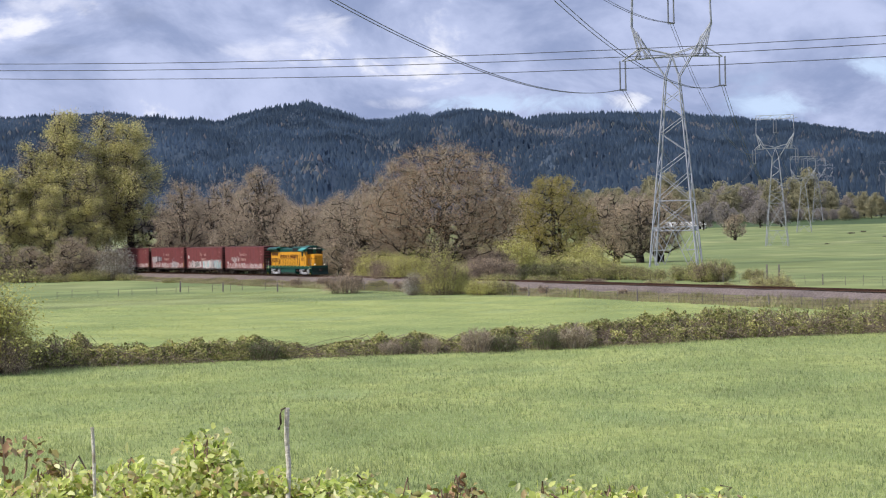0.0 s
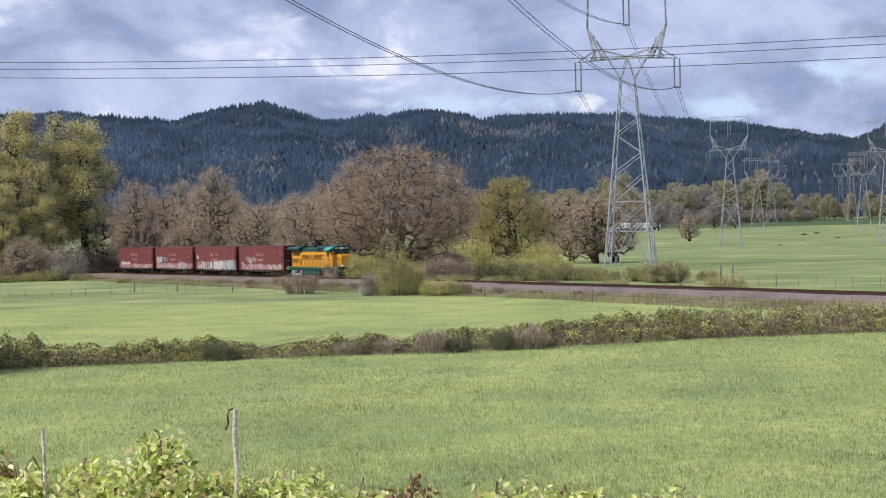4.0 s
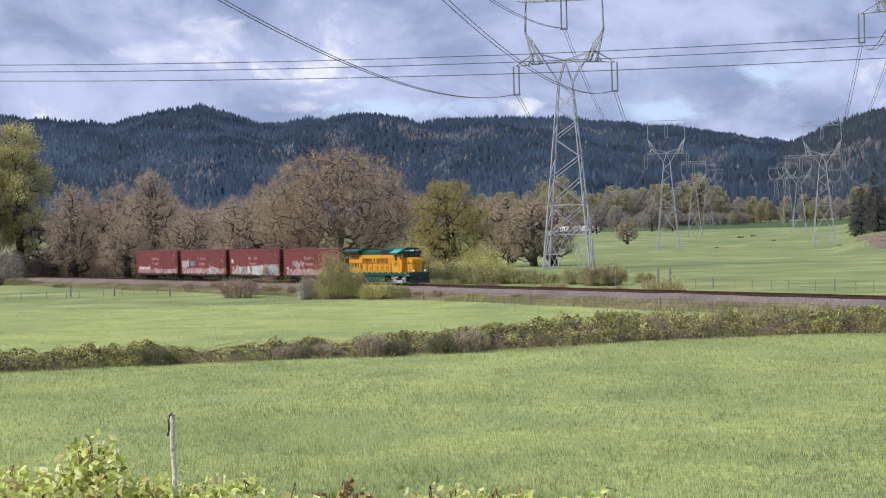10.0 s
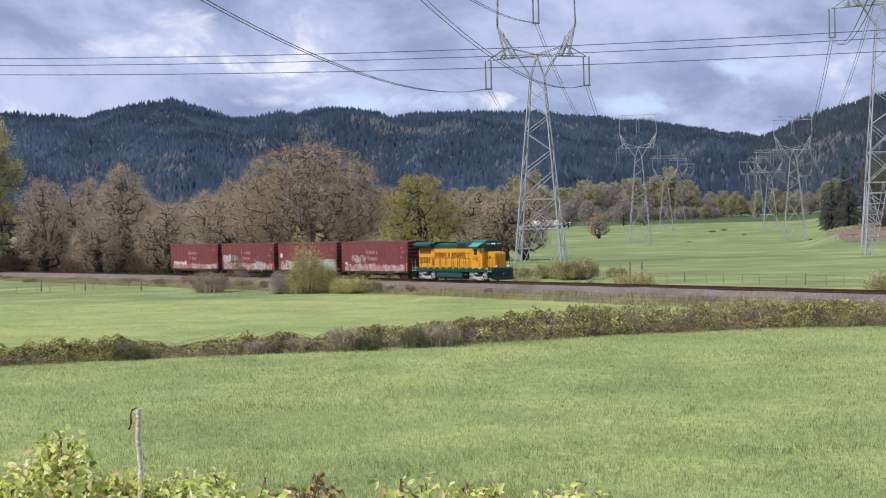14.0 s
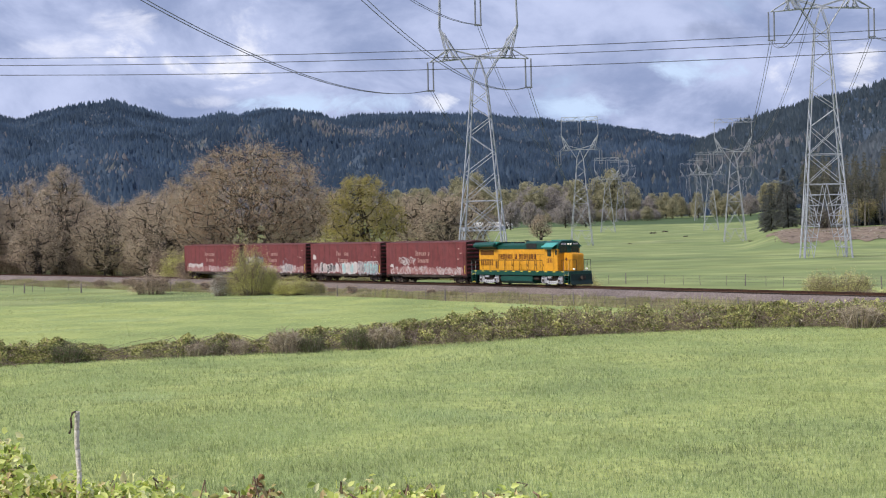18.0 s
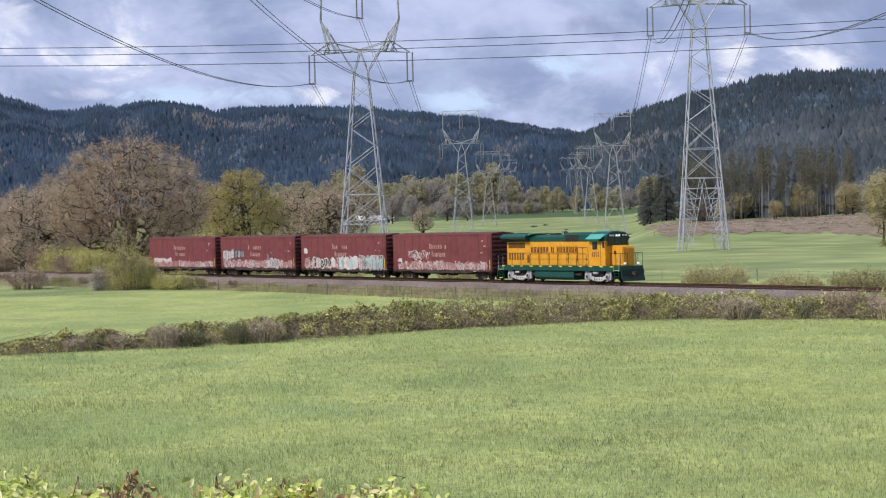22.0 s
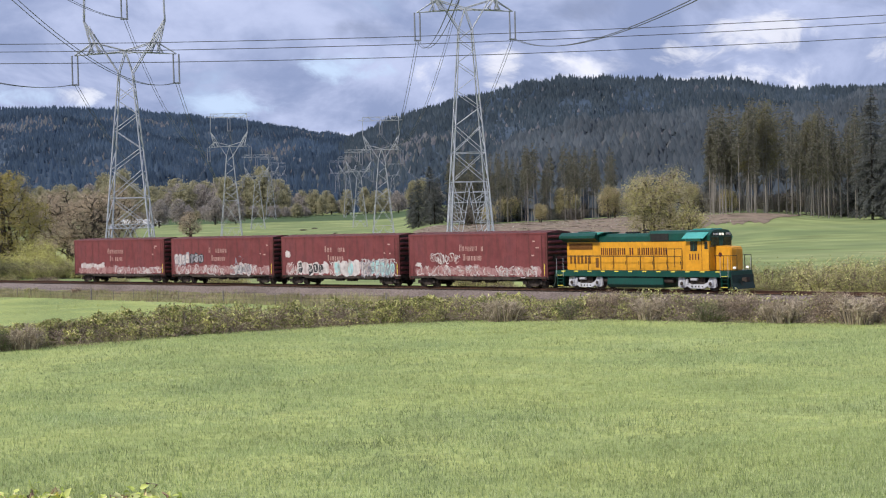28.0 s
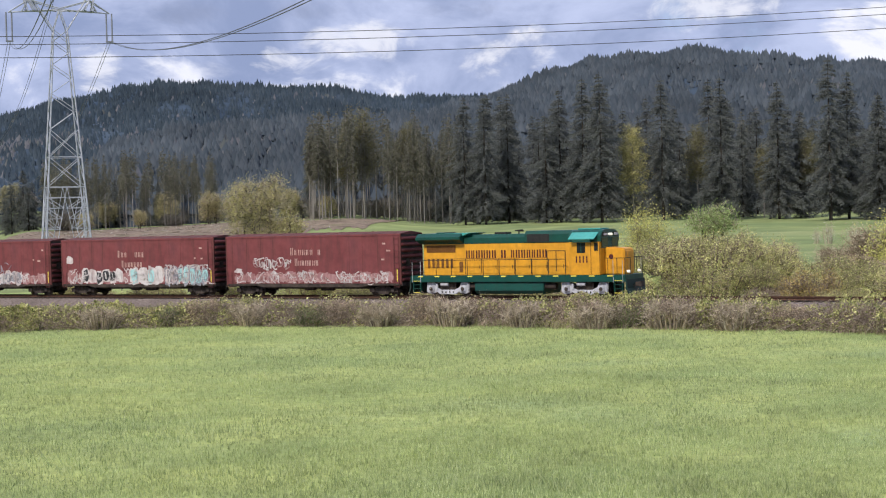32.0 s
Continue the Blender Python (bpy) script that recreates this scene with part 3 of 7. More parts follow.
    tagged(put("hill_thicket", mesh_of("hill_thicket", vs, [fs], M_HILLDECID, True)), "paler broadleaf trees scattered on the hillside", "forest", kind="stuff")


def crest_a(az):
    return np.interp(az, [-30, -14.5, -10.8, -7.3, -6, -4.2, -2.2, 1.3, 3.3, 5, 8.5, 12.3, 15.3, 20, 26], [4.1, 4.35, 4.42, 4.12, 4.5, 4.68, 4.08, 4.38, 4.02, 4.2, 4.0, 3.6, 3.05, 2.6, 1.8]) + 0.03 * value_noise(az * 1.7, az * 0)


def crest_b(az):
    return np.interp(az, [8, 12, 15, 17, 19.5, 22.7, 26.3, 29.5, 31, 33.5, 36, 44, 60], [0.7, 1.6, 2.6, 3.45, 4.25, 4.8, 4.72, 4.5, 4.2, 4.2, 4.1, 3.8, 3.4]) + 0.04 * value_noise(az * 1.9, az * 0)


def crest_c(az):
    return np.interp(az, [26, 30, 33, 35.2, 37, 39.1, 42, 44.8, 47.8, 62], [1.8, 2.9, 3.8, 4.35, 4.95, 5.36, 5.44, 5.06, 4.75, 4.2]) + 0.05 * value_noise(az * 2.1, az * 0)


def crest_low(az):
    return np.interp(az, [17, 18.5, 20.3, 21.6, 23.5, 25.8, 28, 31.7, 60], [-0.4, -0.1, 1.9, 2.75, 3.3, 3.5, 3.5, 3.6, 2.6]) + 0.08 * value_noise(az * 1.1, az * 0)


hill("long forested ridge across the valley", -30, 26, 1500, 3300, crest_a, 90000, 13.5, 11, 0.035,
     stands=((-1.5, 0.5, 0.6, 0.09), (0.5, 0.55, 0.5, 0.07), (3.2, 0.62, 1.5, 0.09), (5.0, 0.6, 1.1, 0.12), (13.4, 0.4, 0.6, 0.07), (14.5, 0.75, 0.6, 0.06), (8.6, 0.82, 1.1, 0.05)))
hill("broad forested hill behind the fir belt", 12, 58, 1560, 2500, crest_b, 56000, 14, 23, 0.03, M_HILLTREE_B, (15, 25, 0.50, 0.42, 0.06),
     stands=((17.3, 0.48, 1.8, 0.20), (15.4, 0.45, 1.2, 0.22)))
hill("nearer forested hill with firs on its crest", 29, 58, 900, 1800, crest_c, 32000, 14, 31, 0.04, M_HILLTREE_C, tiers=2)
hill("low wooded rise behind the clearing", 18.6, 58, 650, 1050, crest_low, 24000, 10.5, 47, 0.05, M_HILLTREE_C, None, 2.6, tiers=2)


# ---- pylons ----
def pylon(lift, mat, fine=True, reach=10.0):
    """A lattice pylon with a V-shaped waist and a window for the middle phase; x lies along its arm; lift: longer legs."""
    ob = new("pylon")
    W = 37.2 + lift

    def half(z):
        return 4.75 + (1.35 - 4.75) * z / W if z < W else 1.35
    z0 = 6.6 + lift * (0.9 if lift > 0 else 0.35)
    for sx in (-1, 1):
        for sy in (-1, 1):
            v, f = tubes([(sx * half(0), sy * half(0), -1.0)], [(sx * 1.35, sy * 1.35, W)], 0.22 if fine else 0.16, 0.16 if fine else 0.12)
            put("leg", mesh_of("leg", v, [f], mat), ob)
    levels = [z0, z0 + 6.0, z0 + 11.5] if fine else [z0, z0 + 11.5]
    z = levels[-1]
    while z < W - 2.0:
        z += max(2.1, half(z) * 1.35)
        levels.append(min(z, W))
    levels[-1] = W
    faces = [(1, 0), (-1, 0), (0, 1), (0, -1)]
    for fx, fy in faces:
        def corner(z, side):
            h = half(z)
            return (fx * h, side * h, z) if fx else (side * h, fy * h, z)
        segs = []
        for i, (a, b) in enumerate(zip(levels, levels[1:])):
            if i < 2 or i % 2 == 0:
                segs.append((corner(a, -1), corner(b, 1)))
            if i < 2 or i % 2 == 1 or fine and i > len(levels) - 4:
                segs.append((corner(a, 1), corner(b, -1)))
            if i in (0, 1):
                segs.append((corner(a, -1), corner(a, 1)))
        if fine and lift < 4:
            segs += [(corner(z0 + 0.75, -1), corner(z0 + 0.75, 1)), (corner(z0 + 0.02, -1), corner(z0 + 0.02, 1))]
            segs += [(corner(z0, sd * k / 4), corner(z0 + 0.75, sd * (k + 1) / 4)) for sd in (-1, 1) for k in range(4)]
        # braced portal under the lowest belt
        top = corner(z0, 0)
        for sd in (-1, 1):
            segs.append((top, corner(0.2, sd * 0.62)))
            segs.append((corner(z0, sd), corner(z0 * 0.45, sd * 0.42)))
            segs.append((corner(z0 * 0.45, sd * 0.42), corner(z0 * 0.45, sd)))
            segs.append((corner(z0 * 0.45, sd), corner(0.2, sd * 0.62)))
            if fine and lift > 4:
                for k in range(1, 7):
                    a, b = k / 7, (k + 1) / 7
                    segs.append((corner(z0 * a, sd), corner(z0 * a, sd * 0.62 * (1 - a))))
                    if k < 6:
                        segs.append((corner(z0 * a, sd * 0.62 * (1 - a)), corner(z0 * b, sd)))
        if fine:
            for sg in segs:
                struts("brace", [sg], 0.085, mat, ob)
        else:
            tagged(struts("bracing", segs, 0.075, mat, ob), kind="stuff")
    def members(name, segs, r, label=""):
        if fine:
            for sg in segs:
                struts(name, [sg], r, mat, ob, label)
        else:
            tagged(struts(name, segs, r * 0.62, mat, ob, label), kind="stuff")

    # window cage
    C, S, T = W + 4.0, W + 10.4, W + 16.4
    for sx in (-1, 1):
        segs = []
        for sy in (-1, 1):
            y = sy * 1.2
            segs += [((sx * 1.35, y, W), (sx * 7.9, y * 0.75, S)), ((sx * 7.9, y * 0.75, S), (sx * 7.7, y * 0.6, T)),
                     ((sx * 5.0, y, C), (sx * 7.9, y * 0.75, S)), ((sx * 6.3, y, C), (sx * 7.9, y * 0.75, S))]
        segs += [((sx * 4.6, 1.1, W + 5.2), (sx * 5.9, -1.0, W + 7.6)), ((sx * 5.9, -1.0, W + 7.6), (sx * 7.1, 0.9, W + 9.4)),
                 ((sx * 7.9, 0.9, S), (sx * 7.8, -0.8, S + 2)), ((sx * 7.8, -0.8, S + 2), (sx * 7.8, 0.75, S + 4)), ((sx * 7.8, 0.75, S + 4), (sx * 7.7, -0.7, T))]
        members("window_strut", segs, 0.15)
        arm = []
        for sy in (-1, 1):
            y = sy * 1.0
            arm += [((0, y, C + 0.2), (sx * reach, 0, C - 0.4)), ((sx * reach, 0, C - 0.4), (sx * 6.0, y, C + 2.1)), ((sx * 6.0, y, C + 2.1), (0, y, C + 0.4)),
                    ((sx * 6.0, y, C + 2.1), (sx * 7.4, 0.3 * y, C - 0.2)), ((sx * 6.0, y, C + 2.1), (sx * 4.4, y, C))]
        arm += [((sx * t, 1.0, C), (sx * (t + 1.6), -0.9, C)) for t in (0.5, 2.1, 3.7, 5.3)]
        arm += [((0, 1.0, C + 0.2), (sx * 1.35, 1.2, W)), ((0, -1.0, C + 0.2), (sx * 1.35, -1.2, W))]
        members("arm_strut", arm, 0.14)
    beam = []
    for sy in (-1, 1):
        y = sy * 0.8
        beam += [((-9.6, 0, T + 0.4), (-7.7, y, T)), ((-7.7, y, T), (7.7, y, T)), ((7.7, y, T), (9.6, 0, T + 0.4)), ((-7.7, y, T + 1.6), (7.7, y, T + 1.6)),
                 ((-7.7, y, T), (-7.7, y, T + 1.6)), ((7.7, y, T), (7.7, y, T + 1.6))]
        beam += [((-7.7 + 2.2 * i, y, T + 1.6 * (i % 2)), (-5.5 + 2.2 * i, y, T + 1.6 * ((i + 1) % 2))) for i in range(7)]
    members("top_strut", beam, 0.13)
    for x, hz in ((0.1 - reach, C - 0.4), (reach - 0.1, C - 0.4), (0, T)):
        segs, r = [], []
        for dx in (-0.55, 0.55):
            segs.append(((x + dx, 0, hz), (x + dx, 0, hz - 5.7)))
        segs.append(((x - 0.75, 0, hz - 5.75), (x + 0.75, 0, hz - 5.75)))
        struts("insulator", segs, 0.16, M_CERAMIC, ob, "twin hanging insulator strings", n=6)
    return ob


def hang(name, a, b, sag, r, parent=None, n=26, twin=0.0):
    """A sagging wire from a to b (twin: the spacing of a pair)."""
    a, b = Vector(a), Vector(b)
    side = (b - a).cross(Vector((0, 0, 1))).normalized() * twin / 2
    for o in ((side, -side) if twin else (side,)):
        put(name, cord([a.lerp(b, i / n) + o - Vector((0, 0, 4 * sag * (i / n) * (1 - i / n))) for i in range(n + 1)], r, M_CONDUCTOR), parent)


def pylon_line(x, y, bearing, lift0, far_spots, group, near_end):
    """far_spots: bearing from the viewer, distance and shorter legs of the pylons behind the first.
    near_end: how the span towards the viewer ends (length, shift to the side, rise, sag)."""
    b, k = radians(bearing), 0.88
    near = pylon(lift0, M_STEEL)
    near.matrix_basis = pose(x, y, float(ground_z(x, y)), 0, 0, -bearing)
    tagged(near, "tall grey steel lattice pylon carrying twin conductors", "pylon", group)
    kinds = {}
    ends = [(x, y, float(ground_z(x, y)), lift0, 1.0, 9.9)]
    for az, d, lift in far_spots:
        px, py = polar(az, d)
        pz = float(ground_z(px, py))
        m = pose(px, py, pz, 0, 0, -bearing)
        if lift in kinds:
            ob = copy_thing(kinds[lift], m)
        else:
            ob = kinds[lift] = pylon(lift, M_STEEL_FAR, False, 8.9)
            ob.matrix_basis = m
        ob.scale = (k, k, k)
        tagged(ob, "distant grey steel lattice pylon in the valley", "pylon", group)
        ends.append((px, py, pz, lift, k, 8.8))
    set_ = tagged(new("power_line"), "twin overhead conductors sagging from pylon to pylon", "power line", group + " wires")
    run, shift, up, sag = near_end

    def hook(end, side):
        ex, ey, ez, el, ek, arm = end
        o, h = side * arm * ek, (48.0 if side == 0 else 35.2) + el
        return (ex + o * math.cos(b), ey - o * math.sin(b), ez + h * ek)
    for side in (-1, 1, 0):
        q = hook(ends[0], side)
        hang("conductor", (q[0] - run * math.sin(b) + shift * math.cos(b), q[1] - run * math.cos(b) - shift * math.sin(b), q[2] + up), q, sag, 0.05, set_, 40, twin=0.55)
        for i, (p, q) in enumerate(zip(ends, ends[1:])):
            hang("conductor", hook(p, side), hook(q, side), 16.0 if i == 0 else 13.0, 0.05, set_, twin=0.55)


pylon_line(48.3, 329.5, 15.7, 0.4, ((11.755, 626, 0), (12.66, 946, -7), (13.11, 1312, 0), (13.40, 1627, 0), (13.58, 1950, 0)), "pylons of one line", (288.3, 4.0, 2.64, 8.9))
pylon_line(117.2, 322.5, 13.3, 9.2, ((16.97, 626, -3), (16.17, 924, -6), (15.79, 1312, 0), (15.42, 1600, 0)), "pylons of the second line", (326.7, -23.9, -21.7, 6.4))

lone = pylon(0, M_STEEL_FAR, False, 8.9)
lone.matrix_basis = pose(*polar(17.33, 1480), float(ground_z(*polar(17.33, 1480))), 0, 0, -20)
lone.scale = (0.78, 0.78, 0.78)
tagged(lone, "distant grey steel lattice pylon before the wooded slope", "pylon", "pylons of a third line")

wires = tagged(new("roadside_wires"), "three thin dark wires strung across near the viewer", "overhead wires")
for rise_, slope in ((6.83, 0.0078), (6.54, 0.0075), (6.07, 0.0044)):
    m = Matrix.Rotation(radians(-17), 4, "Z")
    pts = [m @ Vector((x, 62, EYE + rise_ + slope * x + 0.00078 * x * x)) for x in range(-64, 72, 4)]
    put("wire", cord(pts, 0.013), wires)


# ---- trees ----
def grow(height, width, base, count, gen, lean=0.0, shape=1.0, squash=1.0, belly=0.5, lumpy=0.30):
    """Nodes of a branching skeleton inside a lumpy crown: places, parents and radii."""
    trunk = [(0, 0, 0.0)]
    steps = 9
    for i in range(1, steps + 1):
        h = height * 0.82 * i / steps
        trunk.append((lean * h + gen.normal(0, 0.012 * height * i / steps), gen.normal(0, 0.012 * height * i / steps), h))
    pos, par = [np.array(t) for t in trunk], [-1] + list(range(steps))
    pts = []
    while len(pts) < count:
        p = gen.uniform(-1, 1, 3)
        r = np.linalg.norm(p)
        if r > 1 or r < 0.25:
            continue
        lump = 1.10 - lumpy + lumpy * value_noise(np.arctan2(p[1], p[0]) * 1.6 + 5, p[2] * 2.6 + 7, gen.integers(1) + 1)
        z = base + (height - base) * (belly + p[2] * (1 - belly if p[2] > 0 else belly))
        taper = 1.0 if shape == 1.0 else (1 - max(0.0, p[2]) * (1 - shape))
        pts.append((p[0] * width / 2 * lump * taper + lean * z, p[1] * width / 2 * lump * squash * taper, base + (z - base) * (0.88 + 0.12 * lump)))
    pts.sort(key=lambda q: math.hypot(q[0], q[1]) + 0.6 * abs(q[2] - base))
    for q in pts:
        q = np.array(q)
        arr = np.array(pos)
        d = np.linalg.norm((arr - q) * [1, 1, 1.15], axis=1) + np.maximum(0, arr[:, 2] - q[2]) * 0.8
        d[0] += 1e3
        k = int(np.argmin(d))
        gap = np.linalg.norm(pos[k] - q)
        if gap > height * 0.09:
            mid = (pos[k] + q) / 2 + gen.normal(0, 0.07, 3) * gap
            pos.append(mid)
            par.append(k)
            k = len(pos) - 1
        pos.append(q)
        par.append(k)
    pos = np.array(pos)
    load = np.zeros(len(pos))
    kids = np.zeros(len(pos), int)
    for i in range(len(pos) - 1, 0, -1):
        load[i] += 1
        load[par[i]] += load[i]
        kids[par[i]] += 1
    load[0] += 1
    return pos, np.array(par), load ** 0.5, kids


def tree(name, height, width, base, nodes, leaves, leaf, mats, seed, twigs=0, trunk_r=0.35, lean=0.0, shape=1.0, spread=0.06, up=0.0, multi=1, twig_len=0.06, droop=0.2, clump=1.0, thin=0.022, belly=0.5, lumpy=0.30, twig_w=0.034, shell=0.0):
    """A tree: trunk with limbs, and a crown of twigs and small leaves."""
    gen = np.random.default_rng(seed)
    ob = new(name)
    ends, tubes_all = [], []
    for _ in range(multi):
        off = np.zeros(3) if multi == 1 else np.array([gen.normal(0, width * 0.12), gen.normal(0, width * 0.12), 0])
        pos, par, load, kids = grow(height * (1 if multi == 1 else gen.uniform(0.8, 1.0)), width / (1 if multi == 1 else 1.35), base, nodes // multi, gen, lean if multi == 1 else gen.normal(0, 0.12), shape, 1.0, belly, lumpy)
        pos = pos + off
        r = trunk_r / (multi ** 0.5) * load / load[0]
        i = np.arange(1, len(pos))
        tubes_all.append(tubes(pos[par[i]], pos[i], np.maximum(r[par[i]] * np.where(kids[par[i]] > 1, 0.9, 1), thin), np.maximum(r[i], thin * 0.8), 5))
        ends.append(pos[len(pos) // 9:])
    v, f = join(*tubes_all)
    put("trunk", mesh_of("trunk", v, [f], mats[0], True), ob, "grey-brown trunk and limbs")
    ends = np.concatenate(ends)
    ends = ends[ends[:, 2] > base * 0.8]
    if shell:
        out = np.linalg.norm((ends - [0, 0, base + belly * (height - base)]) / [width / 2, width / 2, (height - base) * (1 - belly)], axis=1)
        ends = ends[gen.random(len(ends)) < np.clip((out - shell) / 0.35, 0.06, 1)]
    if twigs:
        k = gen.integers(0, len(ends), twigs)
        d = gen.normal(size=(twigs, 3)) + [0, 0, 0.5]
        out = ends[k] * [1, 1, 0]
        d += 0.8 * out / np.maximum(np.linalg.norm(out, axis=1, keepdims=True), 1)
        d /= np.linalg.norm(d, axis=1, keepdims=True)
        q = ends[k] + d * gen.uniform(0.4, 1.5, (twigs, 1)) * height * twig_len
        v, f = ribbons(ends[k], q, twig_w, gen)
        tagged(put("twig_crown", mesh_of("twig_crown", v, [f], mats[2]), ob, "fine bare twigs"), kind="stuff")
    if leaves:
        if clump < 1:
            ends = ends[gen.random(len(ends)) < clump]
        src = ends if not twigs or clump < 1 else np.concatenate([ends, q, (q + ends[k]) / 2])
        c = src[gen.integers(0, len(src), leaves)] + gen.normal(size=(leaves, 3)) * height * spread * [1, 1, 0.8]
        c[:, 2] -= np.abs(gen.normal(0, droop * height * spread, leaves))
        c = c[c[:, 2] > base * 0.55]
        v, f = leaf_quads(c, leaf * gen.uniform(0.6, 1.5, len(c)), gen, up)
        put("crown", mesh_of("crown", v, [f], mats[1]), ob, "")
    return ob


def fir(height, width, bare, seed, mats, density=1.0, girth=0.011):
    """A conifer: whorls of drooping branches with flat sprays."""
    gen = np.random.default_rng(seed)
    ob = new("fir_tree")
    v, f = tubes([(0, 0, -0.5), (0, 0, height * 0.5)], [(0, 0, height * 0.5), (0, 0, height)], [height * girth, height * girth * 0.64], [height * girth * 0.64, 0.03], 6)
    put("trunk", mesh_of("trunk", v, [f], mats[0], True), ob, "straight brown trunk")
    z = height * bare
    bp, bq, c, size, along = [], [], [], [], []
    while z < height * 0.985:
        t = (z / height - bare) / (1 - bare)
        full = width / 2 * ((1 - t) ** 0.62) * min(1, 0.62 + t * 3.0)
        for _ in range(int(gen.integers(4, 8) * density)):
            a, ln = gen.uniform(0, 6.28), full * gen.uniform(0.3, 1.2) + 0.25
            dz = -0.28 * ln * gen.uniform(0.4, 1.3) + 0.25 * t * ln
            tip = np.array([math.cos(a) * ln, math.sin(a) * ln, z + dz])
            bp.append((0, 0, z))
            bq.append(tip)
            k = max(9, int(ln * 22.0))
            u = gen.uniform(0.2, 1.0, (k, 1))
            c.append(np.array([0, 0, z]) * (1 - u) + tip * u + gen.normal(0, 0.12, (k, 3)) * (0.6 + ln * 0.30) * [1, 1, 1.1] - u * u * [0, 0, 0.22 * ln])
            size.append(np.full(k, 0.125 + 0.015 * ln))
            along.append(np.repeat([[math.cos(a), math.sin(a), dz / ln - 0.25]], k, 0))
        z += height * 0.019 * gen.uniform(0.5, 1.6)
    v, f = tubes(bp, bq, 0.05, 0.02, 3)
    tagged(put("limb_whorl", mesh_of("limb_whorl", v, [f], mats[0]), ob), kind="stuff")
    c = np.concatenate(c)
    d = np.concatenate(along) + gen.normal(0, 0.35, (len(c), 3))
    d /= np.linalg.norm(d, axis=1, keepdims=True)
    w = np.cross(d, np.array([[0, 0, 0.6]]) + gen.normal(0, 0.9, (len(c), 3)))
    w /= np.maximum(np.linalg.norm(w, axis=1, keepdims=True), 1e-6)
    sz = (np.concatenate(size) * gen.uniform(0.7, 1.4, len(c)))[:, None]
    v = np.stack([c - d * sz, c + w * sz * 0.5, c + d * sz, c - w * sz * 0.5], 1).reshape(-1, 3)
    f = np.arange(len(v)).reshape(-1, 4)
    put("crown", mesh_of("crown", v, [f], mats[1]), ob)
    return ob


def place(proto, az, d, turn=0.0, scale=1.0, label="", category="tree", group="", dz=-0.1, wide=1.0):
    """Stands the prototype (the first time) or a copy of it at a bearing and a distance from the viewer."""
    x, y = polar(az, d)
    m = pose(x, y, float(ground_z(x, y)) + dz, 0, 0, turn)
    if "placed" not in proto:
        proto["placed"] = 1
        proto.matrix_basis = m
        ob = proto
    else:
        ob = copy_thing(proto, m)
    ob.scale = (scale * wide, scale * wide, scale)
    return tagged(ob, label, category, group)


BARE = (M_BARK, M_BUDS, M_TWIG)
oak = tree("oak_tree", 21.5, 24.5, 3.2, 1500, 44000, 0.078, (M_BARK, M_OAKBUDS, M_TWIG), 5, 32000, 1.0, spread=0.032, twig_len=0.05, thin=0.036, belly=0.42, lumpy=0.12, twig_w=0.034, shell=0.2)
place(oak, 0.35, 257, 40, 1, "large spreading bare oak with brown buds", "tree")
bare_a = tree("bare_tree", 17, 14.5, 1.0, 420, 16000, 0.075, BARE, 12, 9500, 0.95, shell=0.3, belly=0.45, spread=0.033, twig_len=0.06, thin=0.034)
bare_b = tree("bare_tree", 19, 13, 1.2, 420, 16000, 0.075, BARE, 17, 9500, 0.95, shell=0.3, belly=0.45, spread=0.033, shape=0.7, twig_len=0.06, thin=0.034)
bare_c = tree("bare_tree", 14, 14.5, 0.8, 400, 15000, 0.075, BARE, 19, 9000, 0.9, shell=0.3, belly=0.45, spread=0.035, twig_len=0.07, thin=0.034)
gen = np.random.default_rng(2)
for az, d, sc, pr in ((-8.6, 330, 1.0, 1), (-7.6, 345, 0.98, 0), (-6.8, 320, 0.86, 2), (-6.0, 330, 1.15, 1), (-5.2, 345, 0.98, 0), (-4.5, 318, 1.0, 2), (-3.9, 335, 0.88, 0),
                      (-3.2, 300, 0.82, 1), (-2.7, 290, 1.04, 2), (-1.9, 310, 0.92, 0), (-9.4, 352, 1.0, 2), (-1.2, 330, 1.0, 1), (2.5, 345, 0.95, 0), (3.2, 368, 0.9, 1), (6.3, 372, 0.95, 0),
                      (7.1, 365, 1.08, 2), (7.8, 372, 1.0, 0), (5.7, 388, 0.85, 1), (-15.8, 360, 0.9, 0), (-17.5, 350, 1.0, 1), (-20, 350, 1.0, 0), (1.7, 350, 0.9, 2), (-5.6, 372, 1.1, 0), (-7.1, 375, 1.1, 1), (-3.5, 372, 1.1, 2), (-8.2, 372, 1.05, 0), (-2.3, 372, 1.05, 1)):
    place((bare_a, bare_b, bare_c)[pr], az, d, gen.uniform(0, 360), sc, "bare brown broadleaf tree in a belt beside the railway", "tree", "bare trees along the line")
for az, d, sc, wide in ((-12.3, 322, 0.62, 1.15), (-13.7, 328, 0.5, 1.2), (-14.9, 328, 0.58, 1.1), (-11.5, 326, 0.42, 1.2)):
    place(bare_c, az, d, az * 77, sc, "low rounded bare tree with brown twigs beside the railway", "tree", "bare trees along the line", wide=wide)
yellow = tree("maple_tree", 18.8, 17, 1.8, 560, 34000, 0.11, (M_BARK, M_LEAF_YEL, M_TWIG), 23, 9000, 0.95, spread=0.030, clump=0.75, shell=0.3, thin=0.045, belly=0.42, lumpy=0.14)
place(yellow, 4.15, 316, 0, 0.97, "round broadleaf tree with olive-yellow young leaves", "tree")
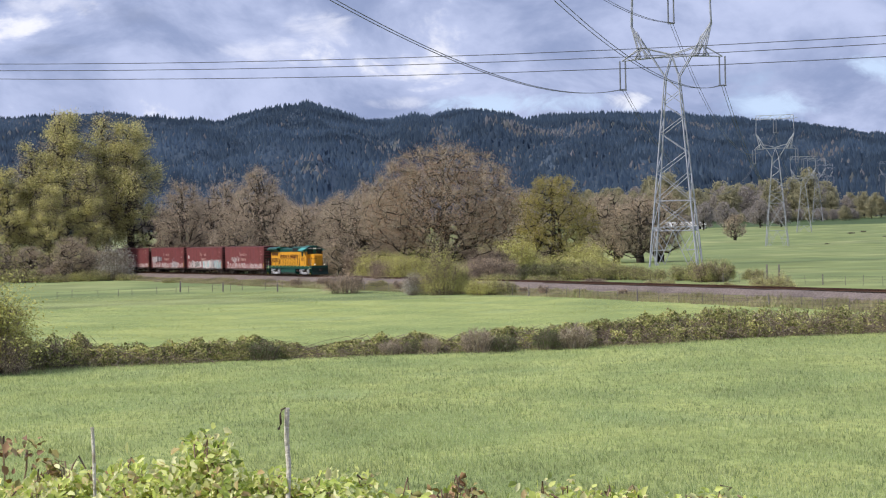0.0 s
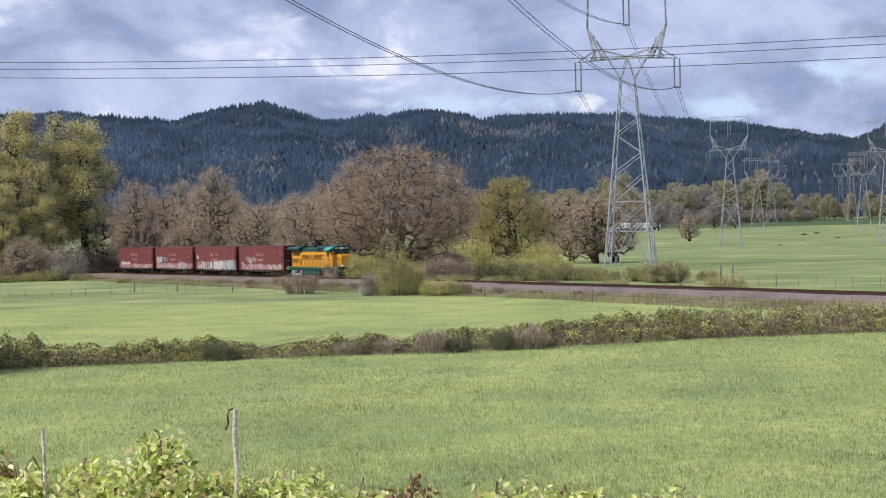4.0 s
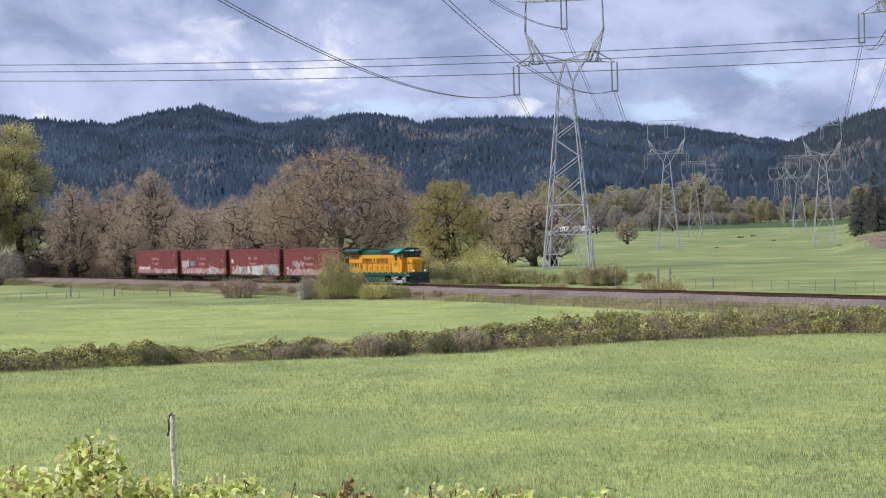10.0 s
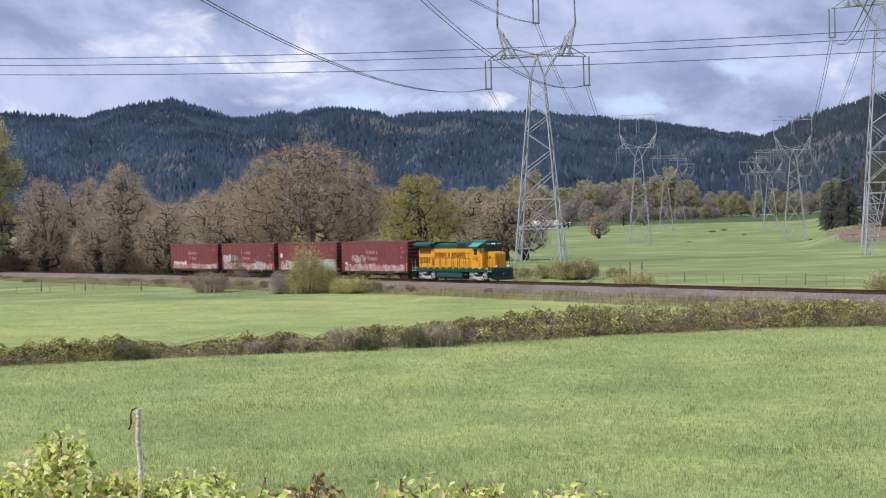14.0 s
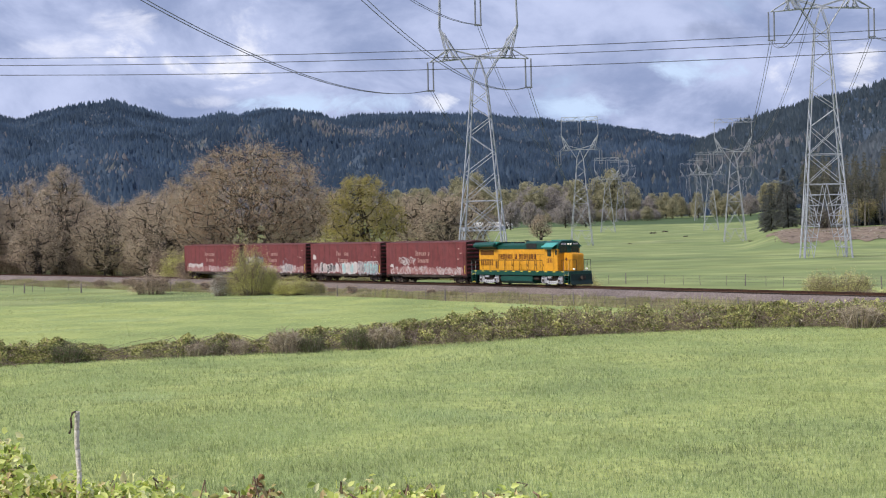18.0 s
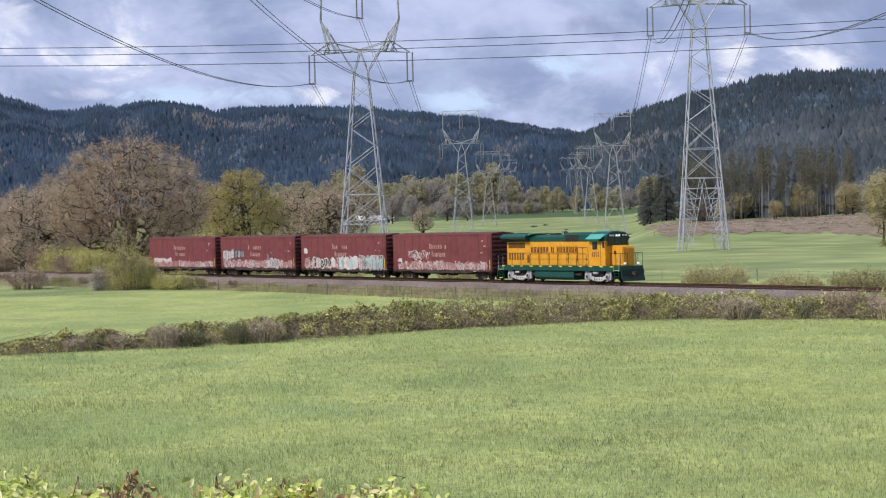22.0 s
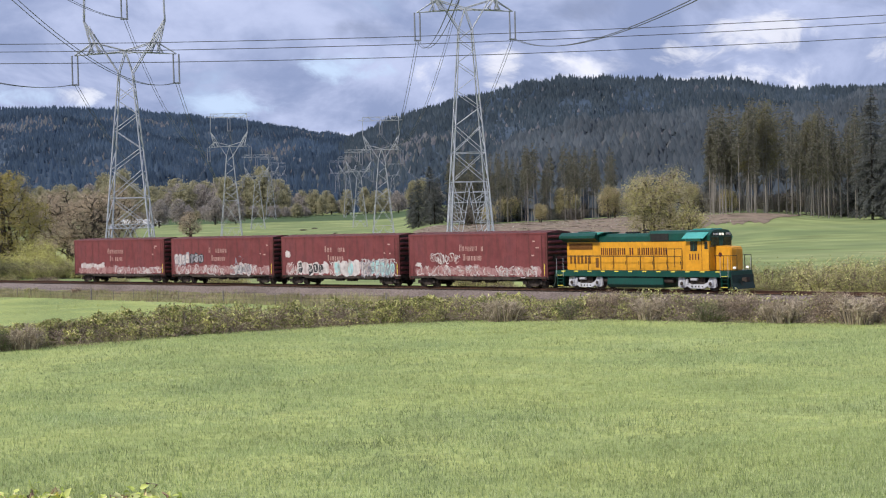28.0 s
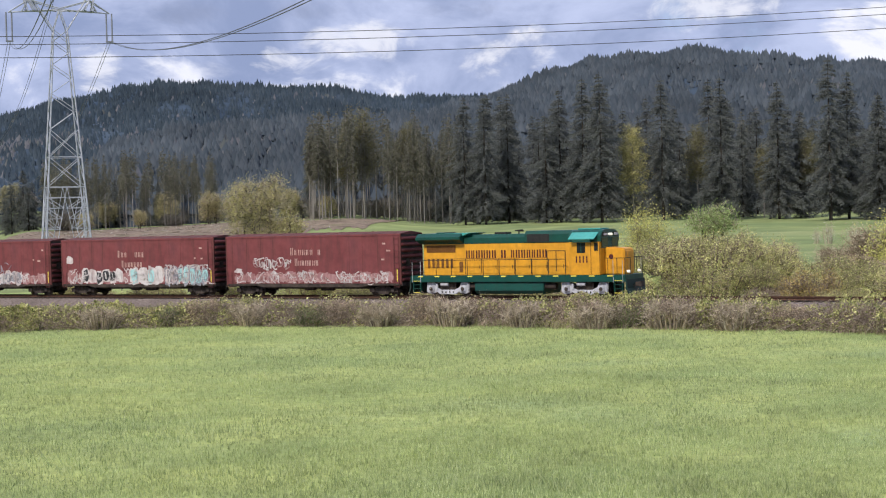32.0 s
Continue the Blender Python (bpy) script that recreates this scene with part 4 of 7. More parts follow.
pop_a = tree("cottonwood_tree", 35.5, 19, 2.5, 700, 34000, 0.15, (M_BARK, M_LEAF_POP, M_TWIG), 29, 3500, 0.95, spread=0.027, shape=0.7, clump=0.13, lumpy=0.42, thin=0.04)
pop_b = tree("cottonwood_tree", 35, 16, 2.5, 640, 30000, 0.15, (M_BARK, M_LEAF_POP, M_TWIG), 37, 3500, 0.95, spread=0.027, shape=0.72, clump=0.13, lumpy=0.42, thin=0.04)
for az, d, sc, pr, rot in ((-12.5, 345, 1.0, 0, 20), (-11.15, 350, 1.01, 1, 0), (-13.6, 342, 0.84, 1, 140), (-10.35, 346, 0.93, 0, 250), (-11.8, 338, 0.70, 1, 200), (-14.4, 338, 0.66, 0, 90), (-13.0, 334, 0.55, 0, 300), (-16.4, 352, 0.9, 1, 60)):
    place((pop_a, pop_b)[pr], az, d, rot, sc, "tall cottonwood in fresh yellow-green leaf", "tree", "cottonwoods")
willow = tree("willow_tree", 15.5, 13.5, 1.6, 420, 16000, 0.115, (M_BARK, M_LEAF_WIL, M_TWIG), 41, 8000, 0.5, spread=0.03, multi=6, twig_len=0.10, shape=0.85, belly=0.58, thin=0.05)
place(willow, 26.3, 352, 0, 1.14, "bushy willow with pale yellow new leaves in a field", "tree")
place(tree("willow_bush", 10, 8, 0.6, 240, 2600, 0.18, (M_BARK, M_LEAF_WIL, M_TWIG), 43, 2600, 0.3, spread=0.04, multi=4, twig_len=0.1), 27.5, 350, 0, 1.0, "sparse pale-leaved willow bush beside the big willow", "tree")
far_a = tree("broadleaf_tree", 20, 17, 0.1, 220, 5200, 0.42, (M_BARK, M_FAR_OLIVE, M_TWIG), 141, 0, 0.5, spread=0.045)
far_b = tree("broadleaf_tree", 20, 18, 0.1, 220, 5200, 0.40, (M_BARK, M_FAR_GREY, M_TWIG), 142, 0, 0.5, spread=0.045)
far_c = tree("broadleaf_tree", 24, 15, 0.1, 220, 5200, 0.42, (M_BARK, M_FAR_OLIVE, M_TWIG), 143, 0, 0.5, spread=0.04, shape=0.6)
for az, d, sc, pr in ((10.35, 760, 0.86, 2), (9.3, 1130, 1.2, 0), (11.2, 1180, 1.25, 2), (11.9, 1180, 1.1, 2), (10.0, 1190, 1.2, 2), (7.6, 1100, 1.2, 1)):
    place(far_b if d > 800 else bare_c, az, d, gen.uniform(0, 360), sc * (0.8 if d > 800 else 1), "bare rounded tree standing in the far fields", "tree", "far field trees")
for i in range(86):
    az = 4.2 + (9.6 * (i + gen.random()) / 58 if i < 58 else 9.6 + 5.2 * (i - 58 + gen.random()) / 28)
    hi = float(np.interp(az, [4.5, 7.5, 9.0, 10.4, 11.6, 12.6, 13.4, 14.2, 16, 18.7], [0.7, 0.9, 1.1, 1.12, 0.95, 1.0, 0.95, 0.6, 0.55, 0.6]))
    pr = int(gen.integers(0, 5))
    place((far_c, far_b, far_c, far_a, far_a)[pr], az + gen.normal(0, 0.12), gen.uniform(1385, 1530), gen.uniform(0, 360), hi * (1.55, 1.6, 1.7, 1.7, 1.7)[pr] * gen.uniform(0.6, 1.15), "distant olive-brown tree at the valley edge", "tree", "far valley trees")
for i in range(34):
    az = 8.2 + 6.4 * (i + gen.random()) / 34
    place(far_b if i % 3 else far_a, az, gen.uniform(1325, 1375), gen.uniform(0, 360), gen.uniform(0.35, 0.62), "low grey-brown tree before the valley belt", "tree", "far valley trees", wide=1.2)
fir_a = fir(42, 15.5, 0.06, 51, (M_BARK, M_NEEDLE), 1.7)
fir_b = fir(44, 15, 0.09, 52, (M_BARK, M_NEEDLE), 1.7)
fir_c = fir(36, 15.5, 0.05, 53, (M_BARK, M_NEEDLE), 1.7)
pine_a = fir(38, 6.6, 0.50, 54, (M_BARK_PALE, M_PINE), 0.85, 0.0045)
pine_b = fir(36, 6.2, 0.40, 55, (M_BARK_PALE, M_PINE), 0.85, 0.0045)
for az, d, sc, pr in ((33.6, 505, 0.94, 0), (34.3, 500, 0.92, 1), (35.1, 512, 0.96, 0), (36.4, 500, 0.92, 2), (36.9, 505, 0.97, 0), (37.7, 495, 1.0, 1), (38.3, 490, 1.06, 0), (40.4, 498, 0.98, 1), (41.0, 520, 0.86, 2), (42.4, 490, 1.0, 0), (42.0, 530, 1.0, 1),
                      (43.1, 515, 0.82, 2), (44.3, 490, 0.96, 0), (45.0, 500, 0.84, 2), (46.0, 470, 1.04, 1), (46.6, 480, 1.0, 0), (47.6, 470, 0.98, 2), (48.4, 470, 1.02, 1), (49.6, 460, 1.0, 0), (50.6, 460, 1.0, 1), (18.6, 672, 0.68, 2), (18.2, 676, 0.48, 0), (18.9, 680, 0.54, 2), (19.3, 668, 0.55, 1), (18.0, 690, 0.40, 0), (18.75, 660, 0.40, 1)):
    place((fir_a, fir_b, fir_c)[pr], az, d, gen.uniform(0, 360), sc, "tall dark green fir at the edge of the field", "tree", "firs", wide=1.35 if sc < 0.5 else 1.0)
for i in range(58):
    az = 33 + 18 * (i + gen.random()) / 58
    place((fir_a, fir_b, fir_c)[i % 3], az, gen.uniform(535, 620), gen.uniform(0, 360), gen.uniform(0.72, 1.0), "dark green fir in the wood behind the field", "tree", "firs")
for i in range(26):
    az = (19.5 + 5.5 * (i + gen.random()) / 13) if i < 13 else (28.0 + 5.5 * (i - 13 + gen.random()) / 13)
    place((fir_c, fir_a)[i % 2], az, gen.uniform(630, 690), gen.uniform(0, 360), (0.52 if i < 13 else 0.66) * gen.uniform(0.8, 1.1), "dark green fir in the wood behind the clearing", "tree", "firs")
for i in range(232):
    az = (19.3 + 5.7 * gen.random()) if i < 104 else (28.2 + 5.6 * gen.random()) if i < 220 else (38 + 9 * gen.random())
    d = (612 if i < 104 else 522) + gen.uniform(-10, 75)
    place((pine_a, pine_b)[i % 2], az, d, gen.uniform(0, 360), (0.72 if i < 104 else 0.92) * gen.uniform(0.68, 1.1), "slender conifer with a long bare trunk", "tree", "slender conifers")
place(tree("poplar_tree", 31, 11, 5, 320, 11000, 0.19, (M_BARK_PALE, M_LEAF_WIL, M_BRUSH), 151, 2500, 0.3, spread=0.026, shape=0.7, clump=0.6, thin=0.04), 39.4, 500, 30, 0.98, "tall yellow-leaved tree standing among the firs", "tree")
alder = tree("alder_tree", 37, 10, 11, 320, 9000, 0.19, (M_BARK_PALE, M_ALDER, M_BRUSH), 152, 3500, 0.32, spread=0.026, shape=0.7, clump=0.6, thin=0.05)
for az, d, sc in ((30.1, 530, 0.98), (29.5, 540, 0.86), (31.6, 545, 0.9), (41.6, 515, 0.8), (43.8, 505, 0.62), (45.3, 500, 0.7)):
    place(alder, az, d, az * 50, sc, "tall slender alder with thin olive spring leaves", "tree", "alders at the wood")
for az, d, sc in ((24.9, 600, 0.55), (25.6, 605, 0.46), (27.6, 570, 0.5), (22.4, 606, 0.33), (20.6, 606, 0.33), (28.9, 545, 0.35), (23.3, 640, 0.6), (21.3, 650, 0.5)):
    place(willow, az, d, gen.uniform(0, 360), sc * 1.5, "young yellow-green tree at the edge of the wood", "tree", "young trees by the wood")


# ---- shrubs ----
def shrub(name, h, w, seed, mats, leaves, leaf, stems=60, twigs=900, peak=0.0):
    gen = np.random.default_rng(seed)
    ob = new(name)
    a, r = gen.uniform(0, 6.28, stems), gen.uniform(0.2, 1, stems) ** 0.6
    tip = np.stack([np.cos(a) * r * w / 2, np.sin(a) * r * w / 2, h * ((0.45 + 0.6 * (1 - r * r) ** 0.5) * (1 - peak) + (0.3 + 0.8 * (1 - r)) * peak) * gen.uniform(0.7, 1.08, stems)], -1)
    root = tip * [0.62, 0.62, 0]
    mid = (tip + root) / 2 + [0, 0, 1] * (0.12 * h * gen.uniform(0, 1, (stems, 1)))
    v, f = join(tubes(root, mid, 0.05, 0.03, 4), tubes(mid, tip, 0.03, 0.012, 4))
    tagged(put("stem_clump", mesh_of("stem_clump", v, [f], mats[0]), ob, "thin brown stems"), kind="stuff")
    src = np.concatenate([tip, mid, (tip + mid) / 2, tip * 0.85 + mid * 0.15])
    k = gen.integers(0, len(src), twigs)
    q = src[k] + gen.normal(0, 0.11 * h, (twigs, 3)) + [0, 0, 0.05 * h]
    v, f = ribbons(src[k], q, 0.024, gen)
    tagged(put("twig_crown", mesh_of("twig_crown", v, [f], mats[0]), ob, "fine twigs"), kind="stuff")
    src = np.concatenate([src, q, q])
    c = src[gen.integers(0, len(src), leaves)] + gen.normal(0, 0.06 * h, (leaves, 3))
    low = gen.random(leaves) < 0.45
    c[low] *= [1.0, 1.0, 0.55]
    c[:, 2] = np.abs(c[:, 2])
    v, f = leaf_quads(c, leaf * gen.uniform(0.6, 1.5, leaves), gen, face=0.9)
    put("foliage", mesh_of("foliage", v, [f], mats[1]), ob)
    return ob


sh_green = shrub("shrub", 5.2, 6.5, 61, (M_CANE, M_LEAF_LIME), 10000, 0.085)
sh_peak = shrub("shrub", 6.2, 6.0, 66, (M_CANE, M_LEAF_LIME), 13000, 0.062, 130, 2600, 1.0)
sh_pale = shrub("willow_shrub", 7.5, 4.6, 67, (M_CANE, M_LEAF_LIME), 13000, 0.085, 46, 900, 0.3)
sh_dull = shrub("shrub", 4.5, 6.5, 68, (M_BRUSH, M_BRUSH), 3000, 0.11, 60, 1500)
sh_brown = shrub("shrub", 4.5, 6.0, 62, (M_CANE, M_BUDS), 9000, 0.06, 60, 3000)
sh_white = shrub("blossoming_shrub", 6.5, 6.5, 63, (M_CANE, M_BLOSSOM), 7500, 0.08, 70, 2600)
sh_bram = shrub("bramble_bush", 2.2, 6.0, 64, (M_CANE, M_BRAMBLE), 17000, 0.046, 110, 1800)
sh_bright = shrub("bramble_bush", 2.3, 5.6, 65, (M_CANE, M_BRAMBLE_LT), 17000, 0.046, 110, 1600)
sh_dead = shrub("bramble_bush", 2.1, 5.0, 60, (M_CANE, M_DEADLEAF), 9000, 0.046, 120, 3200)
for az, d, sc, pr, wide in ((0.25, 199, 1.16, 4, 0.62), (0.75, 201, 0.7, 0, 0.7), (2.3, 197, 0.75, 3, 0.9), (-0.75, 200, 0.42, 2, 0.8), (-0.5, 202, 0.55, 1, 1.1), (1.75, 196, 0.42, 0, 1.6), (0.9, 203, 0.6, 1, 0.9), (2.2, 300, 0.8, 0, 1.5), (5.3, 303, 1.0, 0, 1.2), (3.0, 304, 1.0, 0, 1.0), (-1.9, 300, 0.9, 0, 1.4), (-2.5, 270, 1.2, 1, 0.8), (-0.2, 262, 1.0, 1, 1.2), (1.8, 262, 1.1, 1, 1.2), (0.3, 266, 1.2, 1, 1.3), (-1.0, 256, 0.8, 0, 1.2), (-2.0, 262, 0.9, 0, 1.1), (0.9, 258, 0.7, 0, 1.3),
                            (-10.85, 318, 1.0, 2, 0.9), (9.45, 232, 1.3, 3, 0.95), (9.3, 230.5, 0.55, 1, 1.0), (9.7, 230.5, 0.5, 1, 1.0), (8.6, 240, 1.0, 3, 0.9), (7.4, 246, 0.8, 3, 1.2), (6.6, 250, 1.0, 3, 1.2), (5.8, 252, 1.1, 3, 1.3), (4.9, 256, 1.2, 3, 1.3), (4.0, 258, 1.1, 3, 1.4), (3.1, 255, 1.2, 3, 1.3), (10.9, 238, 0.7, 3, 0.8), (5.5, 270, 0.7, 0, 1.8), (4.2, 275, 0.65, 0, 1.8), (-15.3, 97, 0.72, 5, 1.45), (-15.2, 97.5, 0.78, 0, 1.0), (-16.3, 97, 0.8, 0, 1.1), (-14.6, 96, 0.5, 1, 1.0), (-16.8, 98, 0.85, 5, 1.4), (24.5, 116, 0.42, 1, 1.1), (29.0, 113, 0.40, 1, 1.3), (32.2, 111, 0.46, 1, 1.0), (34.0, 110, 0.40, 1, 1.4), (37.5, 106, 0.44, 1, 1.2), (41.0, 103, 0.42, 1, 1.2), (44.6, 100, 0.34, 1, 1.1), (47.0, 99, 0.3, 1, 1.2),
                            (-3.07, 217, 0.58, 1, 1.5), (-10.5, 314, 0.6, 3, 1.3), (-11.6, 317, 0.9, 3, 1.2), (-12.8, 316, 0.7, 3, 1.5), (-13.9, 319, 1.1, 3, 1.2), (-15.2, 318, 0.8, 3, 1.5), (-11.0, 319, 0.5, 1, 1.3), (-13.2, 320, 0.6, 1, 1.2), (-12.1, 318, 0.35, 0, 1.6), (1.6, 243, 0.9, 1, 1.2), (2.3, 246, 0.8, 1, 1.2), (-0.9, 244, 0.8, 0, 1.2), (0.9, 240, 0.7, 1, 1.3), (-1.7, 246, 0.7, 1, 1.2), (-4.78, 250, 0.32, 1, 1.0), (-9.03, 292, 0.4, 3, 1.4), (36.25, 180, 0.5, 5, 1.0), (26.3, 346, 0.75, 3, 1.5), (27.2, 346, 0.6, 3, 1.3), (39.85, 168, 0.92, 5, 1.0), (46.3, 165, 0.72, 1, 1.2), (47.8, 162, 1.05, 1, 1.2), (48.9, 158, 1.2, 0, 1.1), (44.25, 150, 0.62, 0, 0.8), (44.3, 190, 0.6, 1, 1.2), (47.3, 150, 0.5, 1, 1.3)):
    place((sh_green, sh_brown, sh_white, sh_bram, sh_peak, sh_pale)[pr], az, d, gen.uniform(0, 360), sc, ("leafy yellow-green shrub on the railway verge", "twiggy brown shrub with few leaves", "shrub covered with white blossom", "tangled bramble bush on the railway verge", "tall yellow-green shrub beside the track", "slender pale-leaved willow shrub")[pr], "shrub", "shrubs along the line", wide=wide, dz=-0.2)
hawthorn = tree("hawthorn_tree", 7.6, 7.0, 4.4, 220, 6800, 0.10, (M_BARK, M_LEAF_HAW, M_TWIG), 161, 1800, 0.2, spread=0.045, multi=8, belly=0.25, lumpy=0.35, twig_len=0.09)
place(hawthorn, 41.95, 200, 0, 1.06, "small green-leaved tree on several bare stems beyond the railway", "tree")
sh_sprig = shrub("shrub", 4.4, 2.8, 70, (M_TWIG, M_BLOSSOM), 700, 0.06, 16, 260, 0.4)
for az, d, sc in ((45.9, 310, 1.0), (46.8, 305, 0.95), (45.5, 315, 0.7)):
    place(sh_sprig, az, d, az * 70, sc, "thin pale-twigged sapling shrub in the field", "shrub", "pale sapling shrubs")
sh_rust = shrub("willow_shrub", 3.4, 4.4, 69, (M_CANE, M_RUST), 4200, 0.07, 70, 1600, 0.2)
for az, d, sc in ((45.4, 120, 0.72), (44.7, 122, 0.5)):
    place(sh_rust, az, d, az * 31, sc, "bush with orange-brown young leaves beside the railway", "shrub", "rusty bushes", wide=1.3)
for s, o, sc, wide in ((-24, 6.2, 0.32, 1.0), (-31, 6.8, 0.4, 0.9), (-37, 6.0, 0.26, 1.2), (-46, 6.6, 0.36, 1.0), (-54, 6.2, 0.3, 1.3), (-63, 6.8, 0.5, 1.0), (-69, 6.4, 0.42, 1.2), (-76, 6.4, 0.5, 1.1), (-84, 6.6, 0.5, 1.2), (-93, 6.6, 0.55, 1.2), (-15, 6.5, 0.3, 1.2)):
    c, _ = track(s, o)
    ob = place((sh_bram, sh_brown)[s % 2], 0, 100, s * 37, sc * (1, 0.6)[s % 2], ("low tangled bramble on the near edge of the ballast", "low twiggy brown shrub on the near edge of the ballast")[s % 2], "shrub", "low growth by the ballast")
    ob.location = (c.x, c.y, float(ground_z(c.x, c.y)) - 0.1)
    ob.scale = (ob.scale.x * wide, ob.scale.y * wide, ob.scale.z)
for i in range(46):
    az = -16.5 + 22.0 * (i + gen.random()) / 46
    d = float(np.interp(az, [-16.5, -10, -4, 0, 4, 8], [352, 345, 322, 272, 318, 352])) + gen.uniform(-4, 18)
    pr = (sh_brown, sh_brown, sh_green)[int(gen.integers(0, 3))] if az > -3 else (sh_brown, sh_brown, sh_brown, sh_green)[int(gen.integers(0, 4))]
    place(pr, az, d, gen.uniform(0, 360), gen.uniform(0.7, 1.25), "twiggy undergrowth shrub at the foot of the trees", "shrub", "undergrowth", wide=gen.uniform(1.1, 1.6), dz=-0.2)
for az, d, sc in ((14.2, 850, 0.22), (14.6, 905, 0.2), (13.4, 640, 0.10), (17.5, 600, 0.12), (15.3, 760, 0.14)):
    place(sh_dull, az, d, 0, sc, "low dark clump of weeds in the far pasture", "shrub", "weed clumps", wide=2.6, dz=-0.1)
for i in range(72):
    az = 19.6 + 5.6 * (i + gen.random()) / 14 if i < 14 else 28.0 + 23 * (i - 14 + gen.random()) / 58
    place(sh_dull, az, gen.uniform(618, 690) if i < 14 else gen.uniform(545, 640), gen.uniform(0, 360), gen.uniform(0.7, 1.7), "dull brown undergrowth shrub between the trunks of the wood", "shrub", "undergrowth of the wood", wide=gen.uniform(1.2, 1.8), dz=-0.2)
n = 0
for s, o, sc, wide in ((-30, -9, 0.6, 1.2), (-18, -9, 0.5, 1.4), (-8, -8.5, 0.9, 1.1), (-44, -9, 0.6, 1.3), (40, -8, 0.8, 1.2), (48, -8.5, 1.0, 1.2), (76, -9, 0.7, 1.4), (84, -9.5, 1.0, 1.3), (92, -9, 1.1, 1.2), (99, -10, 0.5, 1.3), (96.5, -8, 0.6, 1.0), (102.5, -8, 0.55, 1.3), (100, -12, 0.6, 1.2), (95, -11, 0.8, 0.9), (108, -9.5, 1.2, 1.2), (117, -9, 1.1, 1.2), (126, -9, 1.2, 1.3),
                       (88, -13, 1.0, 0.9), (92.5, -10, 0.8, 0.9), (89, -20, 1.35, 0.8), (86, -17, 1.3, 0.9), (93, -18, 1.2, 0.9), (98, -13, 0.6, 1.2), (104, -18, 0.7, 1.3), (109, -13, 1.0, 1.2), (115, -18, 1.2, 1.2), (120, -13, 1.0, 1.2), (127, -18, 1.1, 1.3), (132, -13, 1.0, 1.2), (97, -22, 1.0, 1.3), (108, -23, 1.0, 1.3), (119, -23, 1.0, 1.3), (90, -14, 1.2, 1.4), (101, -16, 0.8, 1.2), (112, -15, 1.4, 1.3), (124, -15, 1.5, 1.2), (62, -8.5, 0.8, 1.1), (27, -12, 1.0, 1.2), (33, -8.5, 0.5, 1.4), (35.5, -8.3, 0.45, 1.5), (55, -11, 1.0, 1.2), (60, -12, 1.2, 1.2), (65, -13, 1.2, 1.1), (70, -12, 1.1, 1.2), (66, -18, 1.2, 1.3), (75, -13, 1.2, 1.2), (80, -14, 1.1, 1.2), (-70, -10, 0.7, 1.5), (-57, -10, 0.7, 1.5)):
    c, _ = track(s, o)
    n += 1
    pr = (0, 1, 0, 1, 2, 1, 0)[n % 7]
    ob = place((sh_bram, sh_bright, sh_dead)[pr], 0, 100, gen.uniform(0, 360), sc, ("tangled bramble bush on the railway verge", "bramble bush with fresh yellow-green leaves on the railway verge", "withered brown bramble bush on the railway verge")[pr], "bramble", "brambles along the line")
    ob.location = (c.x, c.y, float(ground_z(c.x, c.y)) - 0.15)
    ob.scale = (sc * wide, sc * wide, sc)
sh_dark = shrub("shrub", 1.6, 2.2, 59, (M_CANE, M_LEAF_DARK), 5000, 0.035, 60, 500)
for az, d, sc, wide in ((3.85, 104.6, 0.85, 0.95), (2.3, 103.6, 0.7, 1.2), (-0.9, 102.8, 0.55, 1.1), (-5.9, 100.8, 0.75, 1.3), (23.5, 116.2, 0.8, 1.3), (28.2, 112.4, 0.8, 1.5), (39.0, 103.6, 0.8, 1.3)):
    place(sh_dark, az, d, az * 91, sc, "small dense dark green shrub in the bramble hedge", "shrub", "dark shrubs in the hedge", wide=wide)
sh_grey = shrub("shrub", 1.7, 2.6, 58, (M_TWIG, M_DEADLEAF), 500, 0.04, 70, 2200)
for az, d, sc, wide in ((1.44, 103.2, 0.85, 1.0), (4.8, 105.4, 0.85, 1.1), (-0.15, 102.9, 0.6, 0.9), (-1.6, 102.4, 0.5, 1.1), (21.0, 116.8, 0.9, 1.3), (26.0, 114.2, 0.9, 1.3), (30.6, 110.4, 0.9, 1.4), (33.0, 108.2, 1.0, 1.3), (35.5, 106.2, 0.9, 1.2), (38.0, 104.0, 0.9, 1.5), (40.5, 102.0, 1.0, 1.4), (42.8, 100.0, 1.0, 1.3)):
    place(sh_grey, az, d, az * 53, sc, "grey-brown leafless twigs standing in the bramble hedge", "shrub", "bare twigs in the hedge", wide=wide)


# ---- the bramble hedge across the field ----
def hedge_line(t):
    """Front foot of the hedge, t from 0 to 1."""
    az = -17 + 69 * t
    d = np.interp(az, [-17, -13, 0.5, 9, 15, 20, 33, 46.5, 52], [97, 98.5, 103.5, 110, 116, 118, 108.5, 97, 93])
    return d * math.sin(radians(az)), d * math.cos(radians(az)), az


